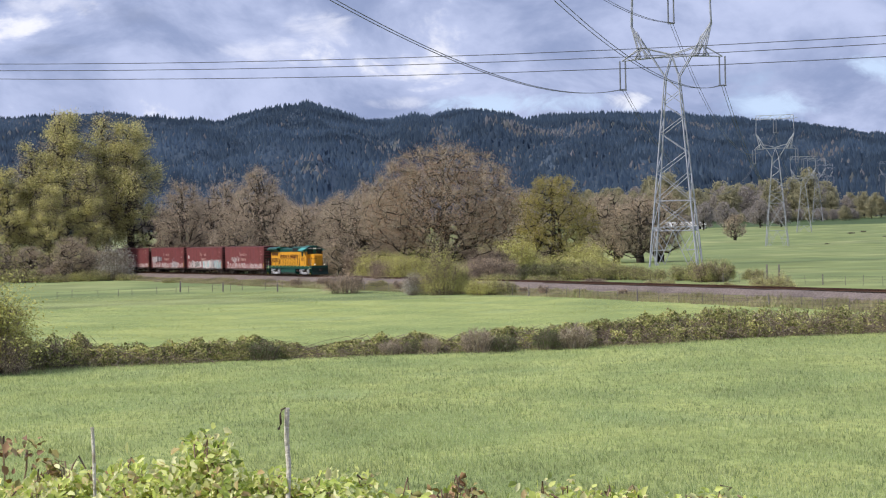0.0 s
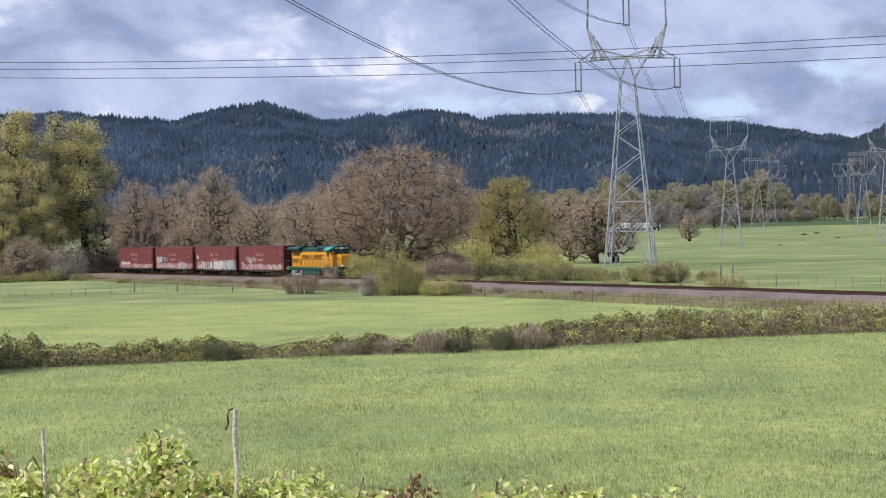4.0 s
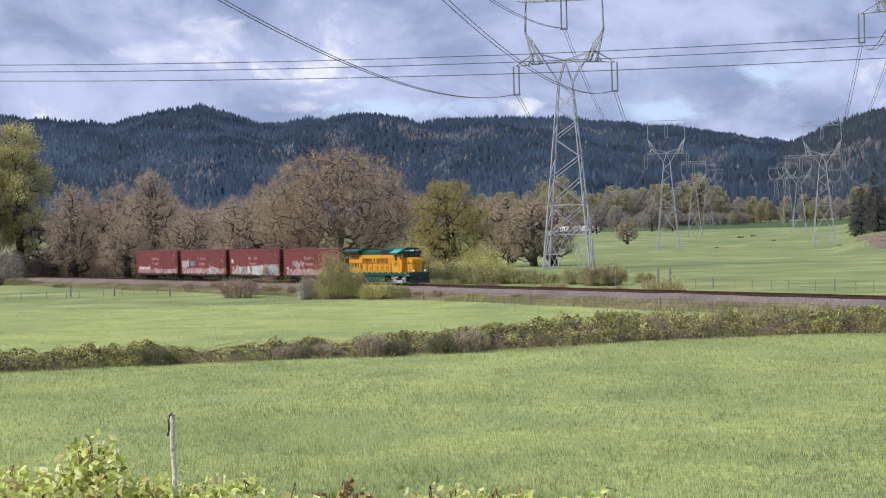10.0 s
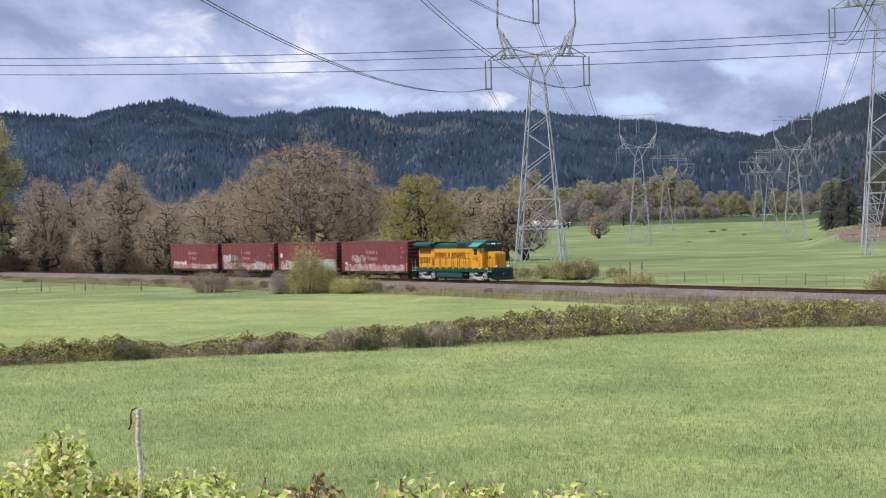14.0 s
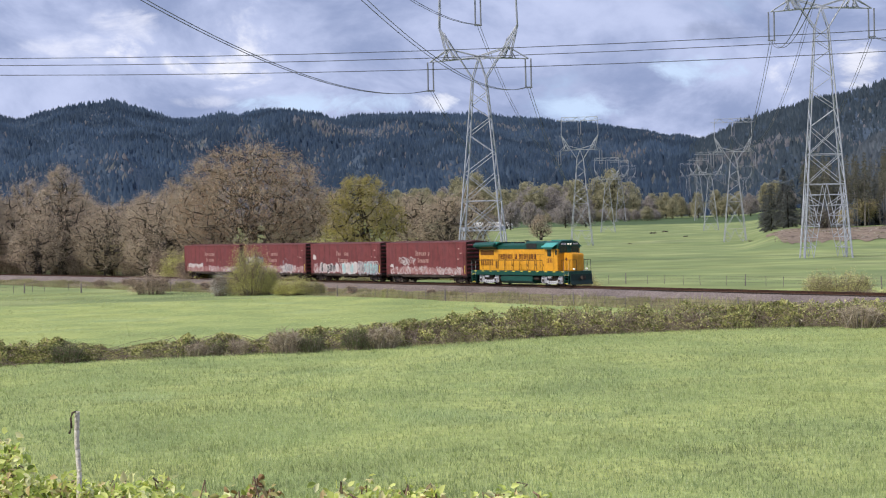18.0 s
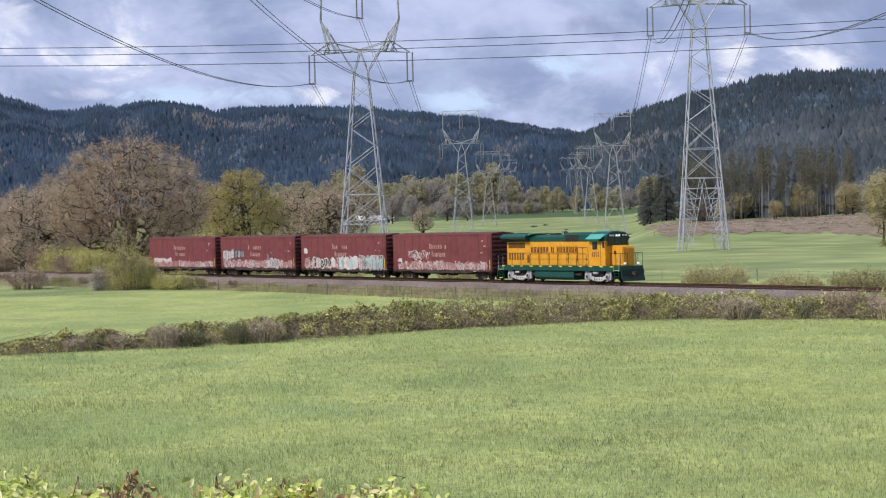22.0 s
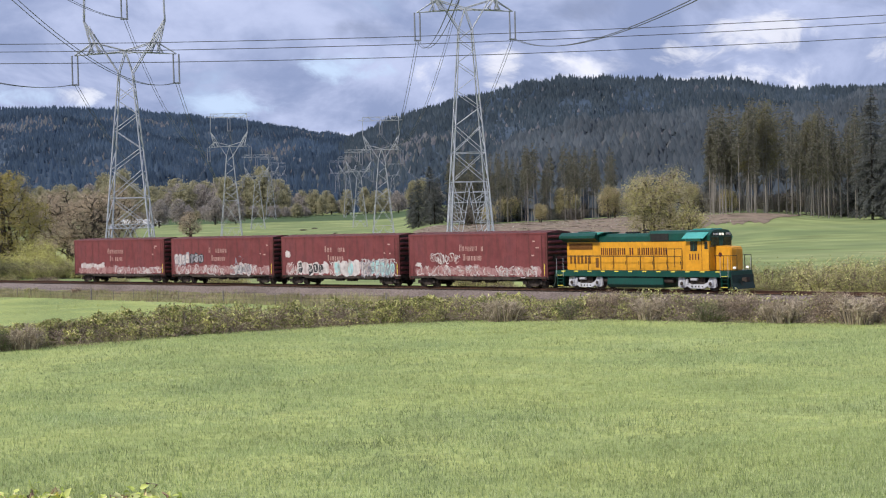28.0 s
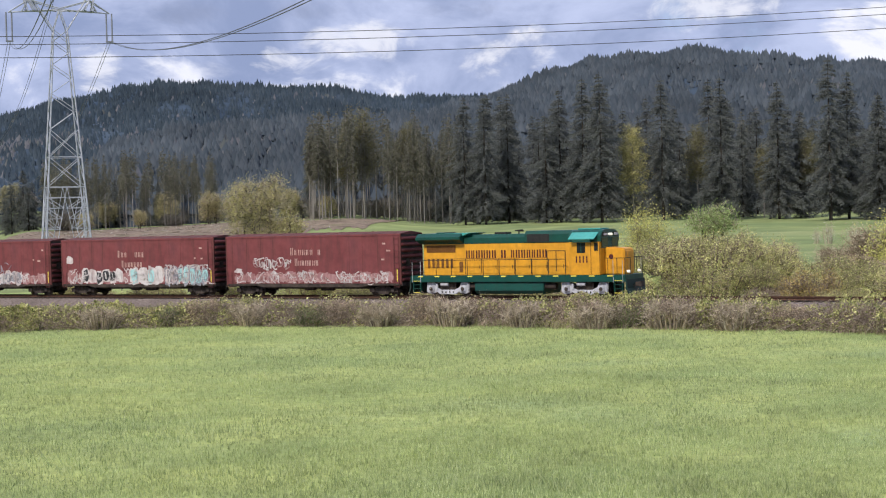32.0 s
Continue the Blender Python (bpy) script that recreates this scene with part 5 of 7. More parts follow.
def build_hedge():
    gen = np.random.default_rng(71)
    hedge = tagged(new("bramble_hedge"), "long tangled bramble hedge with brown canes across the pasture", "hedge")
    pieces = 46
    for n in range(pieces):
        x, y, az = hedge_line((n + 0.5) / pieces)
        deep = float(np.interp(az, [-17, 0, 8, 16, 24, 52], [3.5, 3.2, 4.5, 6, 6.5, 6]))
        nx, ny = x / math.hypot(x, y), y / math.hypot(x, y)
        tx, ty = ny, -nx
        L = 2.75

        def mound(u, w):
            low = np.interp(az + np.degrees(u / math.hypot(x, y)), [-17, -11, -5.3, -4.4, -3.7, -2.7, 1, 3, 12, 18, 30, 40, 52], [1.7, 1.2, 1.05, 0.3, 0.5, 0.9, 0.85, 1.1, 1.35, 1.2, 1.25, 1.35, 1.3])
            crease = 1 - 2 * np.abs(value_noise((u + n * L) / 1.7, w / 1.3, 5))
            lump = value_noise((u + n * L) / 3.4, w / 2.6, 4) * 0.42 + crease * 0.40 + value_noise((u + n * L) / 0.5, w / 0.45, 15) * 0.16
            return low * (0.90 + lump) * np.minimum(1, 0.16 + 0.62 * np.maximum(w, 0) ** 0.65) * np.minimum(1, 0.5 + np.maximum(deep - w, 0) / 1.5)

        def spot(count):
            u, w = gen.uniform(-L / 2, L / 2, count) * 1.1, deep * gen.random(count) ** 1.3
            p = np.stack([x + tx * u + nx * w, y + ty * u + ny * w, np.zeros(count)], -1)
            p[:, 2] = ground_z(p[:, 0], p[:, 1]) - 0.05
            return p, mound(u, w)
        canes = 120 if az < -2 else 180
        foot, h = spot(canes)
        side = gen.normal(0, 0.62, (canes, 2))
        top = foot + np.stack([side[:, 0], side[:, 1], h * gen.uniform(0.7, 1.06, canes)], -1)
        end = top + np.stack([side[:, 0] * 1.7 - nx * 0.35, side[:, 1] * 1.7 - ny * 0.35, -h * gen.uniform(0.25, 0.95, canes)], -1)
        mid = (top + end) / 2 + [0, 0, 0.08]
        v, f = join(tubes(foot, top, 0.014, 0.013, 3), tubes(top, mid, 0.013, 0.011, 3), tubes(mid, end, 0.011, 0.007, 3))
        tagged(put("cane_tangle", mesh_of("cane_tangle", v, [f], M_CANE), hedge, "arching brown canes"), kind="stuff")
        green = float(np.clip((0.8 if az < -2 else 0.64 if az < 19 else 0.40 if az < 30 else 0.22) + 0.6 * value_noise(n * L / 9.0, 0.5, 12) + 0.45 * value_noise(n * L / 3.0, 0.5, 13), 0.12, 0.95))
        c, h = spot(int((10500 if az < -2 else 8400) * green))
        clump = value_noise(c[:, 0] * 1.1, c[:, 1] * 1.1, 31) + 0.6 * value_noise(c[:, 0] * 2.7, c[:, 1] * 2.7, 32) + gen.normal(0, 0.25, len(c))
        c, h = c[clump > -0.4], h[clump > -0.4]
        lv = len(c)
        c[:, 2] += h * np.clip(1.04 - gen.exponential(0.16, lv), 0.06, 1.02) + gen.normal(0, 0.03, lv)
        v, f = leaf_quads(c, 0.068 * gen.uniform(0.6, 1.5, lv), gen, 0.0, 0.75, 1.3)
        tagged(put("foliage", mesh_of("foliage", v, [f], M_BRAMBLE), hedge, "green bramble leaves"), kind="stuff")
        lv = int(3600 * (1.15 - green))
        c, h = spot(lv)
        c[:, 2] += h * np.clip(0.75 - gen.exponential(0.35, lv), 0.03, 1)
        v, f = leaf_quads(c, 0.055 * gen.uniform(0.6, 1.6, lv), gen, narrow=0.5)
        tagged(put("dead_foliage", mesh_of("dead_foliage", v, [f], M_DEADLEAF), hedge, "withered brown leaves"), kind="stuff")


build_hedge()


# ---- the train: x runs forward, y to the left, z up from the rails ----
def paint(name, stops, rough=0.45, dirt=(0.10, 0.08, 0.06), amount=0.35, scale=0.9, streak=6.0):
    """Weathered paint: colour drift, and grime in streaks that run down."""
    m = material(name, stops, scale, rough, mottle=0.10, mottle_scale=3.0, spec=0.35)
    nd, ln = m.node_tree.nodes, m.node_tree.links
    b = nd["Principled BSDF"]
    src = b.inputs["Base Color"].links[0].from_socket
    tc = nd.new("ShaderNodeTexCoord")
    mp = nd.new("ShaderNodeMapping")
    mp.inputs["Scale"].default_value = (streak, streak, 0.55)
    ln.new(tc.outputs["Object"], mp.inputs[0])
    no = nd.new("ShaderNodeTexNoise")
    no.inputs["Scale"].default_value, no.inputs["Detail"].default_value = 1.0, 8
    ln.new(mp.outputs[0], no.inputs["Vector"])
    mr = nd.new("ShaderNodeMapRange")
    ln.new(no.outputs[0], mr.inputs[0])
    mr.inputs[1].default_value, mr.inputs[2].default_value, mr.inputs[4].default_value = 0.45, 0.8, amount
    mx = nd.new("ShaderNodeMix")
    mx.data_type = "RGBA"
    ln.new(mr.outputs[0], mx.inputs[0])
    ln.new(src, mx.inputs[6])
    mx.inputs[7].default_value = (*dirt, 1)
    ln.new(mx.outputs[2], b.inputs["Base Color"])
    return m


M_YELLOW = paint("locomotive_yellow", [(0.63, 0.285, 0.018), (0.70, 0.33, 0.026)], 0.4, (0.30, 0.14, 0.03), 0.3)
M_GREEN = paint("locomotive_green", [(0.004, 0.05, 0.038), (0.007, 0.068, 0.052)], 0.35, (0.03, 0.05, 0.04), 0.4)
# lighter version of the green: sun on upward faces put into the colour
M_TEAL = paint("sunlit_teal", [(0.05, 0.30, 0.27), (0.08, 0.36, 0.33)], 0.4, (0.05, 0.12, 0.10), 0.3)
# darkened copy of the green: the pilot's shade is in its colour
M_PILOT = paint("shaded_pilot_green", [(0.006, 0.026, 0.021), (0.012, 0.036, 0.03)], 0.6, (0.03, 0.028, 0.024), 0.6)
M_DARK = material("dark_grille", [(0.012, 0.012, 0.013), (0.03, 0.028, 0.026)], 4.0, 0.6)
M_INTAKE = material("brown_intake", [(0.14, 0.055, 0.012), (0.20, 0.085, 0.02)], 5.0, 0.7)
M_SILVER = paint("silver_truck_paint", [(0.44, 0.44, 0.48), (0.58, 0.58, 0.62)], 0.45, (0.10, 0.085, 0.08), 0.85, 2.0)
M_MARK = material("yellow_mark", [(0.75, 0.60, 0.08), (0.82, 0.68, 0.12)], 3.0, 0.5)
M_MAROON = material("maroon_lettering", [(0.075, 0.016, 0.016), (0.10, 0.022, 0.02)], 3.0, 0.5)
M_GLASS_DARK = material("cab_glass", [(0.012, 0.014, 0.016), (0.025, 0.028, 0.03)], 1.0, 0.08, spec=0.6)
M_WHITEPAINT = material("white_panel", [(0.62, 0.63, 0.62), (0.75, 0.75, 0.74)], 3.0, 0.5)
M_OXIDE = paint("oxide_red_paint", [(0.135, 0.031, 0.034), (0.18, 0.045, 0.048), (0.16, 0.044, 0.052)], 0.7, (0.075, 0.03, 0.028), 0.55, 0.45, 3.0)
M_OXIDE_B = paint("oxide_end_paint", [(0.10, 0.030, 0.028), (0.14, 0.042, 0.038)], 0.75, (0.05, 0.028, 0.025), 0.6, 0.45, 3.0)
M_UNDER = material("grimy_running_gear", [(0.018, 0.014, 0.012), (0.05, 0.038, 0.032), (0.075, 0.055, 0.045)], 3.0, 0.85)
M_WHEEL = material("worn_wheel_steel", [(0.06, 0.045, 0.038), (0.12, 0.10, 0.09)], 5.0, 0.5, metal=0.6)
M_CREAM = paint("faded_cream_lettering", [(0.44, 0.27, 0.24), (0.54, 0.37, 0.33)], 0.7, (0.2, 0.06, 0.05), 0.8, 2.0, 4.0)
M_TAG = {"white": paint("tag_white", [(0.50, 0.45, 0.45), (0.64, 0.60, 0.59)], 0.6, (0.27, 0.13, 0.12), 0.7, 2.5, 3.0),
         "rose": paint("tag_rose_wash", [(0.27, 0.12, 0.12), (0.38, 0.22, 0.22)], 0.65, (0.17, 0.05, 0.05), 0.9, 1.6, 4.0),
         "pink": paint("tag_faded_pink", [(0.40, 0.22, 0.21), (0.50, 0.34, 0.33)], 0.6, (0.2, 0.06, 0.05), 0.85, 2.5, 3.0),
         "cyan": paint("tag_cyan", [(0.28, 0.52, 0.54), (0.40, 0.62, 0.62)], 0.6, (0.2, 0.2, 0.2), 0.4, 2.5, 3.0),
         "black": material("tag_black", [(0.02, 0.02, 0.022), (0.05, 0.05, 0.055)], 3.0, 0.6),
         "grey": paint("tag_grey", [(0.20, 0.20, 0.23), (0.32, 0.32, 0.36)], 0.6, (0.1, 0.05, 0.05), 0.5, 2.5, 3.0)}
M_LAMP = bpy.data.materials.new("lit_lamp")
M_LAMP.use_nodes = True
M_LAMP.node_tree.nodes["Principled BSDF"].inputs["Base Color"].default_value = (0.8, 0.78, 0.7, 1)
M_LAMP.node_tree.nodes["Principled BSDF"].inputs["Emission Color"].default_value = (1, 0.93, 0.8, 1)
M_LAMP.node_tree.nodes["Principled BSDF"].inputs["Emission Strength"].default_value = 0.6


def boxes(*bs, bevel=0.0):
    bm = bmesh.new()
    for x0, x1, y0, y1, z0, z1 in bs:
        bmesh.ops.create_cube(bm, size=1, matrix=Matrix.Translation(((x0 + x1) / 2, (y0 + y1) / 2, (z0 + z1) / 2)) @ Matrix.Diagonal((abs(x1 - x0), abs(y1 - y0), abs(z1 - z0), 1)))
    if bevel:
        bmesh.ops.bevel(bm, geom=list(bm.edges), offset=bevel, segments=2, affect="EDGES", clamp_overlap=True)
    return bm


def prism(profile, lo, hi, axis="x", bevel=0.0):
    """A profile (y, z) pushed along x, or (x, z) along y."""
    bm = bmesh.new()

    def at(p, t):
        return (t, p[0], p[1]) if axis == "x" else (p[0], t, p[1])
    a = [bm.verts.new(at(p, lo)) for p in profile]
    b = [bm.verts.new(at(p, hi)) for p in profile]
    bm.faces.new(a)
    bm.faces.new(b[::-1])
    n = len(profile)
    for i in range(n):
        bm.faces.new((a[i], b[i], b[(i + 1) % n], a[(i + 1) % n]))
    bmesh.ops.recalc_face_normals(bm, faces=list(bm.faces))
    if bevel:
        bmesh.ops.bevel(bm, geom=list(bm.edges), offset=bevel, segments=2, affect="EDGES", clamp_overlap=True)
    return bm


def rods(*segs, r=0.02, n=6):
    """Round bars joined into one shape."""
    bm = bmesh.new()
    for p, q in segs:
        p, q = Vector(p), Vector(q)
        d = q - p
        m = Matrix.Translation((p + q) / 2) @ d.to_track_quat("Z", "Y").to_matrix().to_4x4()
        bmesh.ops.create_cone(bm, cap_ends=True, segments=n, radius1=r, radius2=r, depth=d.length, matrix=m)
    return bm


def revolve(profile, n=24):
    """A profile (radius, y) turned about the y axis."""
    bm = bmesh.new()
    rings = [[bm.verts.new((r * math.cos(2 * math.pi * i / n), y, r * math.sin(2 * math.pi * i / n))) for i in range(n)] for r, y in profile]
    for a, b in zip(rings, rings[1:]):
        for i in range(n):
            bm.faces.new((a[i], a[(i + 1) % n], b[(i + 1) % n], b[i]))
    bmesh.ops.recalc_face_normals(bm, faces=list(bm.faces))
    return bm


WHEEL_R = 0.46
wheelsets = []


def wheelset(parent, x, r, mat=M_WHEEL):
    prof = []
    for s in (-1, 1):
        w = [(0.07, 0.60), (0.16, 0.62), (0.18, 0.66), (r * 0.80, 0.69), (r * 0.84, 0.64), (r + 0.028, 0.66), (r + 0.028, 0.69), (r, 0.705), (r, 0.79), (r * 0.86, 0.80), (r * 0.82, 0.74), (0.20, 0.78), (0.18, 0.86), (0.07, 0.87)]
        prof.append([(a, s * b) for a, b in w])
    full = [(0.001, -0.87)] + prof[0][::-1] + prof[1] + [(0.001, 0.87)]
    ob = part("wheelset", revolve(full, 20), mat, parent, "pair of steel wheels on an axle")
    ob.location = (x, 0, r)
    wheelsets.append((ob, x, r))
    return ob


def freight_truck(car, x):
    t = new("truck")
    t.parent = car
    t.location = (x, 0, 0)
    tagged(t, "dark grimy four-wheel truck")
    for s in (-1, 1):
        y = s * 1.0
        part("side_frame", prism([(-1.28, 0.30), (-1.28, 0.62), (-0.7, 0.66), (-0.35, 0.80), (0.35, 0.80), (0.7, 0.66), (1.28, 0.62), (1.28, 0.30), (0.6, 0.34), (0.4, 0.16), (-0.4, 0.16), (-0.6, 0.34)], y - 0.07, y + 0.07, "y", 0.02), M_UNDER, t)
        for sx in (-0.87, 0.87):
            part("journal_cap", prism([(sx + 0.13 * math.cos(a * 0.7854), 0.46 + 0.13 * math.sin(a * 0.7854)) for a in range(8)], y + s * 0.05, y + s * 0.17, "y"), M_WHEEL, t)
        for sx in (-0.16, 0.0, 0.16):
            part("spring", rods(((sx, y + s * 0.02, 0.22), (sx, y + s * 0.02, 0.62)), r=0.06, n=8), M_WHEEL, t)
    part("bolster", boxes((-0.2, 0.2, -1.15, 1.15, 0.5, 0.82), bevel=0.03), M_UNDER, t)
    for sx in (-0.87, 0.87):
        wheelset(t, sx, 0.42)
    return t


def build_locomotive():
    ob = tagged(new("locomotive"), "yellow and dark green diesel locomotive with silver trucks on the track", "locomotive")
    C = 0.13
    part("underframe", boxes((-8.6, 9.1, -1.46, 1.46, 1.03, 1.50), bevel=0.03), M_GREEN, ob, "dark green frame sill")
    part("fuel_tank", prism([(-1.32, 0.98), (-1.36, 0.45), (-1.1, 0.2), (1.1, 0.2), (1.36, 0.45), (1.32, 0.98)], -3.1, 2.6, bevel=0.03), M_GREEN, ob, "dark green fuel tank")
    for x0, x1 in ((-3.6, -3.05), (2.4, 3.5)):
        part("air_reservoir", rods(((x0, -1.0, 0.75), (x1, -1.0, 0.75)), r=0.2, n=12), M_UNDER, ob)
    for s in (-1, 1):
        for i in range(12):
            x = -7.9 + i * 1.42
            part("edge_mark", boxes((x, x + 0.42, s * 1.462, s * 1.475, 1.40, 1.48)), M_MARK, ob, "yellow mark on the sill")
    # long hood
    part("hood", prism([(-0.90, 1.5), (-0.90, 3.72), (0.90, 3.72), (0.90, 1.5)], -7.75, 4.75, bevel=0.03), M_YELLOW, ob, "yellow engine hood")
    part("hood_roof", prism([(-0.93, 3.70), (-0.93, 4.10), (-0.72, 4.34), (0.72, 4.34), (0.93, 4.10), (0.93, 3.70)], -7.78, 4.72, bevel=0.02), M_GREEN, ob, "dark green hood roof")
    part("radiator_wing", prism([(-0.95, 3.74), (-1.52, 4.02), (-1.52, 4.20), (-1.15, 4.46), (1.15, 4.46), (1.52, 4.20), (1.52, 4.02), (0.95, 3.74)], -8.05, -4.2, bevel=0.02), M_GREEN, ob, "dark green overhanging radiator housing")
    part("wing_shoulder", prism([(-8.0, 4.20), (-8.0, 4.44), (-3.5, 4.475), (-4.4, 4.20)], -1.17, 1.17, "y", 0.02), M_TEAL, ob, "roof slope lightened to a sunlit teal")
    part("equipment_hump", prism([(-0.98, 3.73), (-0.98, 4.28), (-0.8, 4.52), (0.8, 4.52), (0.98, 4.28), (0.98, 3.73)], 0.95, 4.74, bevel=0.02), M_GREEN, ob, "raised dark green blower housing")
    for s in (-1, 1):
        part("blower_grille", boxes((1.15, 2.95, s * 0.985, s * 1.0, 3.78, 4.30)), M_DARK, ob, "black air grille")
        part("radiator_intake", boxes((-7.45, -4.95, s * 0.9, s * 0.925, 3.12, 3.62)), M_INTAKE, ob, "brown radiator intake screen")
        for i in range(7):
            part("intake_slat", boxes((-7.45, -4.95, s * 0.925, s * 0.945, 3.16 + i * 0.066, 3.19 + i * 0.066)), M_INTAKE, ob)
        for i in range(6):
            x = -7.38 + i * 0.40
            part("louvre", boxes((x, x + 0.2, s * 0.9, s * 0.93, 2.02, 2.66)), M_INTAKE, ob, "brown louvre slot")
        part("vent", boxes((-4.62, -4.32, s * 0.9, s * 0.93, 1.72, 2.46)), M_INTAKE, ob, "brown vent")
        for i in range(6):
            x = -4.05 + i * 1.38
            part("hood_door", boxes((x, x + 1.28, s * 0.9, s * 0.922, 1.62, 2.62), bevel=0.006), M_YELLOW, ob)
            part("door_latch", boxes((x + 1.14, x + 1.18, s * 0.92, s * 0.94, 1.95, 2.2)), M_DARK, ob)
        part("access_panel", boxes((2.75, 4.15, s * 0.9, s * 0.925, 1.75, 3.12), bevel=0.006), M_YELLOW, ob)
        for x in (2.72, 3.45, 4.18):
            part("panel_joint", boxes((x - 0.025, x + 0.025, s * 0.925, s * 0.935, 1.75, 3.14)), M_DARK, ob)
        part("panel_joint", boxes((2.72, 4.18, s * 0.925, s * 0.935, 3.12, 3.16)), M_DARK, ob)
        for i in range(7):
            x = -4.11 + i * 1.38
            part("panel_joint", boxes((x - 0.016, x + 0.016, s * 0.9, s * 0.926, 1.6, 2.64)), M_DARK, ob)
        part("panel_joint", boxes((-7.7, 4.2, s * 0.9, s * 0.915, 2.655, 2.675)), M_DARK, ob)
    # name in plain bars, one a letter, on both sides
    for s in (-1, 1):
        word = [(0, 0.30), (0.42, 0.24), (0.80, 0.30), (1.22, 0.30), (1.64, 0.31), (2.07, 0.31), (2.80, 0.36), (3.58, 0.24), (3.96, 0.30), (4.38, 0.30), (4.80, 0.28), (5.20, 0.24), (5.58, 0.31), (6.02, 0.32)]
        for x, w in word:
            x *= 1.06
            a = -4.02 + x if s < 0 else 2.3 - x - w
            part("name_bar", boxes((a, a + w * 0.34, s * 0.922, s * 0.934, 2.70, 3.24), (a + w * 0.68, a + w * 1.02, s * 0.922, s * 0.934, 2.70, 3.24)), M_MAROON, ob, "maroon lettering as a plain bar")
        for i in range(4):
            part("number_bar", boxes((5.30 + i * 0.27, 5.40 + i * 0.27, s * 1.452, s * 1.462, 2.32, 2.78)), M_MAROON, ob, "maroon figure as a plain bar")
    # roof gear
    part("exhaust_stack", boxes((-1.9, -0.9, -0.38, 0.38, 4.33, 4.47), bevel=0.03), M_DARK, ob, "black exhaust stack")
    part("air_horn", rods(((0.0, -0.1, 4.34), (0.0, -0.1, 4.56)), ((-0.3, -0.1, 4.56), (0.35, -0.12, 4.60)), ((-0.2, 0.08, 4.54), (0.28, 0.1, 4.52)), r=0.045), M_DARK, ob, "black air horn")
    part("roof_fan", rods(((-6.3, 0, 4.45), (-6.3, 0, 4.53)), r=0.72, n=20), M_GREEN, ob)
    # cab
    part("cab", prism([(-1.45, 1.5), (-1.45, 3.74), (1.45, 3.74), (1.45, 1.5)], 4.75, 7.2, bevel=0.03), M_YELLOW, ob, "yellow driving cab")
    part("cab_roof", prism([(-1.46, 3.72), (-1.46, 4.12), (-1.05, 4.46), (-0.6, 4.54), (0.6, 4.54), (1.05, 4.46), (1.46, 4.12), (1.46, 3.72)], 4.72, 7.26, bevel=0.02), M_GREEN, ob, "dark green cab roof")
    part("windscreen", boxes((7.25, 7.28, -1.28, -0.30, 3.36, 3.98)), M_GLASS_DARK, ob, "dark windscreen")
    part("windscreen", boxes((7.25, 7.28, 0.30, 1.28, 3.36, 3.98)), M_GLASS_DARK, ob, "dark windscreen")
    part("glazing_frame", boxes((7.2, 7.26, -1.36, 1.36, 3.28, 3.34), (7.2, 7.26, -0.28, 0.28, 3.34, 4.0), bevel=0.01), M_GREEN, ob)
    part("number_board", boxes((7.26, 7.34, -1.15, -0.45, 4.08, 4.34), bevel=0.01), M_DARK, ob, "dark number board")
    part("number_board", boxes((7.26, 7.34, 0.45, 1.15, 4.08, 4.34), bevel=0.01), M_DARK, ob, "dark number board")
    for y in (-1.08, -0.92, -0.76, -0.60, 0.52, 0.68, 0.84, 1.0):
        part("board_bar", boxes((7.34, 7.35, y, y + 0.1, 4.13, 4.29)), M_WHITEPAINT, ob, "white figure as a plain bar")
    for y in (-0.16, 0.16):
        part("headlight", rods(((7.25, y, 4.2), (7.36, y, 4.2)), r=0.085, n=14), M_LAMP, ob, "round headlight")
    for s in (-1, 1):
        part("side_window", boxes((5.4, 6.05, s * 1.45, s * 1.475, 2.98, 3.68), bevel=0.008), M_GLASS_DARK, ob, "dark sliding cab window")
        part("window_post", boxes((5.70, 5.75, s * 1.475, s * 1.49, 2.98, 3.68)), M_GREEN, ob)
        part("cab_door", boxes((6.55, 7.14, s * 1.45, s * 1.47, 1.62, 3.70), bevel=0.008), M_YELLOW, ob)
        part("door_glass", boxes((6.76, 7.06, s * 1.47, s * 1.485, 3.12, 3.68)), M_GLASS_DARK, ob, "dark door window")
        part("sunshade", prism([(s * 1.22, 4.36), (s * 1.95, 3.94), (s * 1.95, 3.90), (s * 1.22, 4.30)], 4.95, 7.0), M_TEAL, ob, "light teal sunshade over the window")
        part("cab_seam", boxes((6.46, 6.50, s * 1.45, s * 1.462, 1.6, 3.7), (7.155, 7.185, s * 1.45, s * 1.462, 1.6, 3.7)), M_INTAKE, ob)
        part("shade_flap", prism([(s * 1.95, 3.94), (s * 1.72, 3.70), (s * 1.70, 3.72), (s * 1.93, 3.96)], 5.2, 6.6), M_TEAL, ob)
    part("roof_hatch", boxes((5.1, 6.9, -0.7, 0.7, 4.52, 4.62), bevel=0.03), M_TEAL, ob, "raised teal hatch on the cab roof")
    part("nose", prism([(7.2, 1.5), (7.2, 3.34), (8.62, 3.26), (8.74, 3.14), (8.74, 1.5)], -0.76, 0.76, "y", 0.07), M_YELLOW, ob, "yellow short nose")
    mark = part("emblem", revolve([(0.001, 0.006), (0.17, 0.006), (0.17, -0.006), (0.001, -0.006)], 16), M_MAROON, ob, "dark round emblem")
    mark.location = (7.62, -0.772, 2.78)
    part("nose_door", boxes((8.74, 8.77, -0.35, 0.35, 1.6, 3.0), bevel=0.01), M_YELLOW, ob)
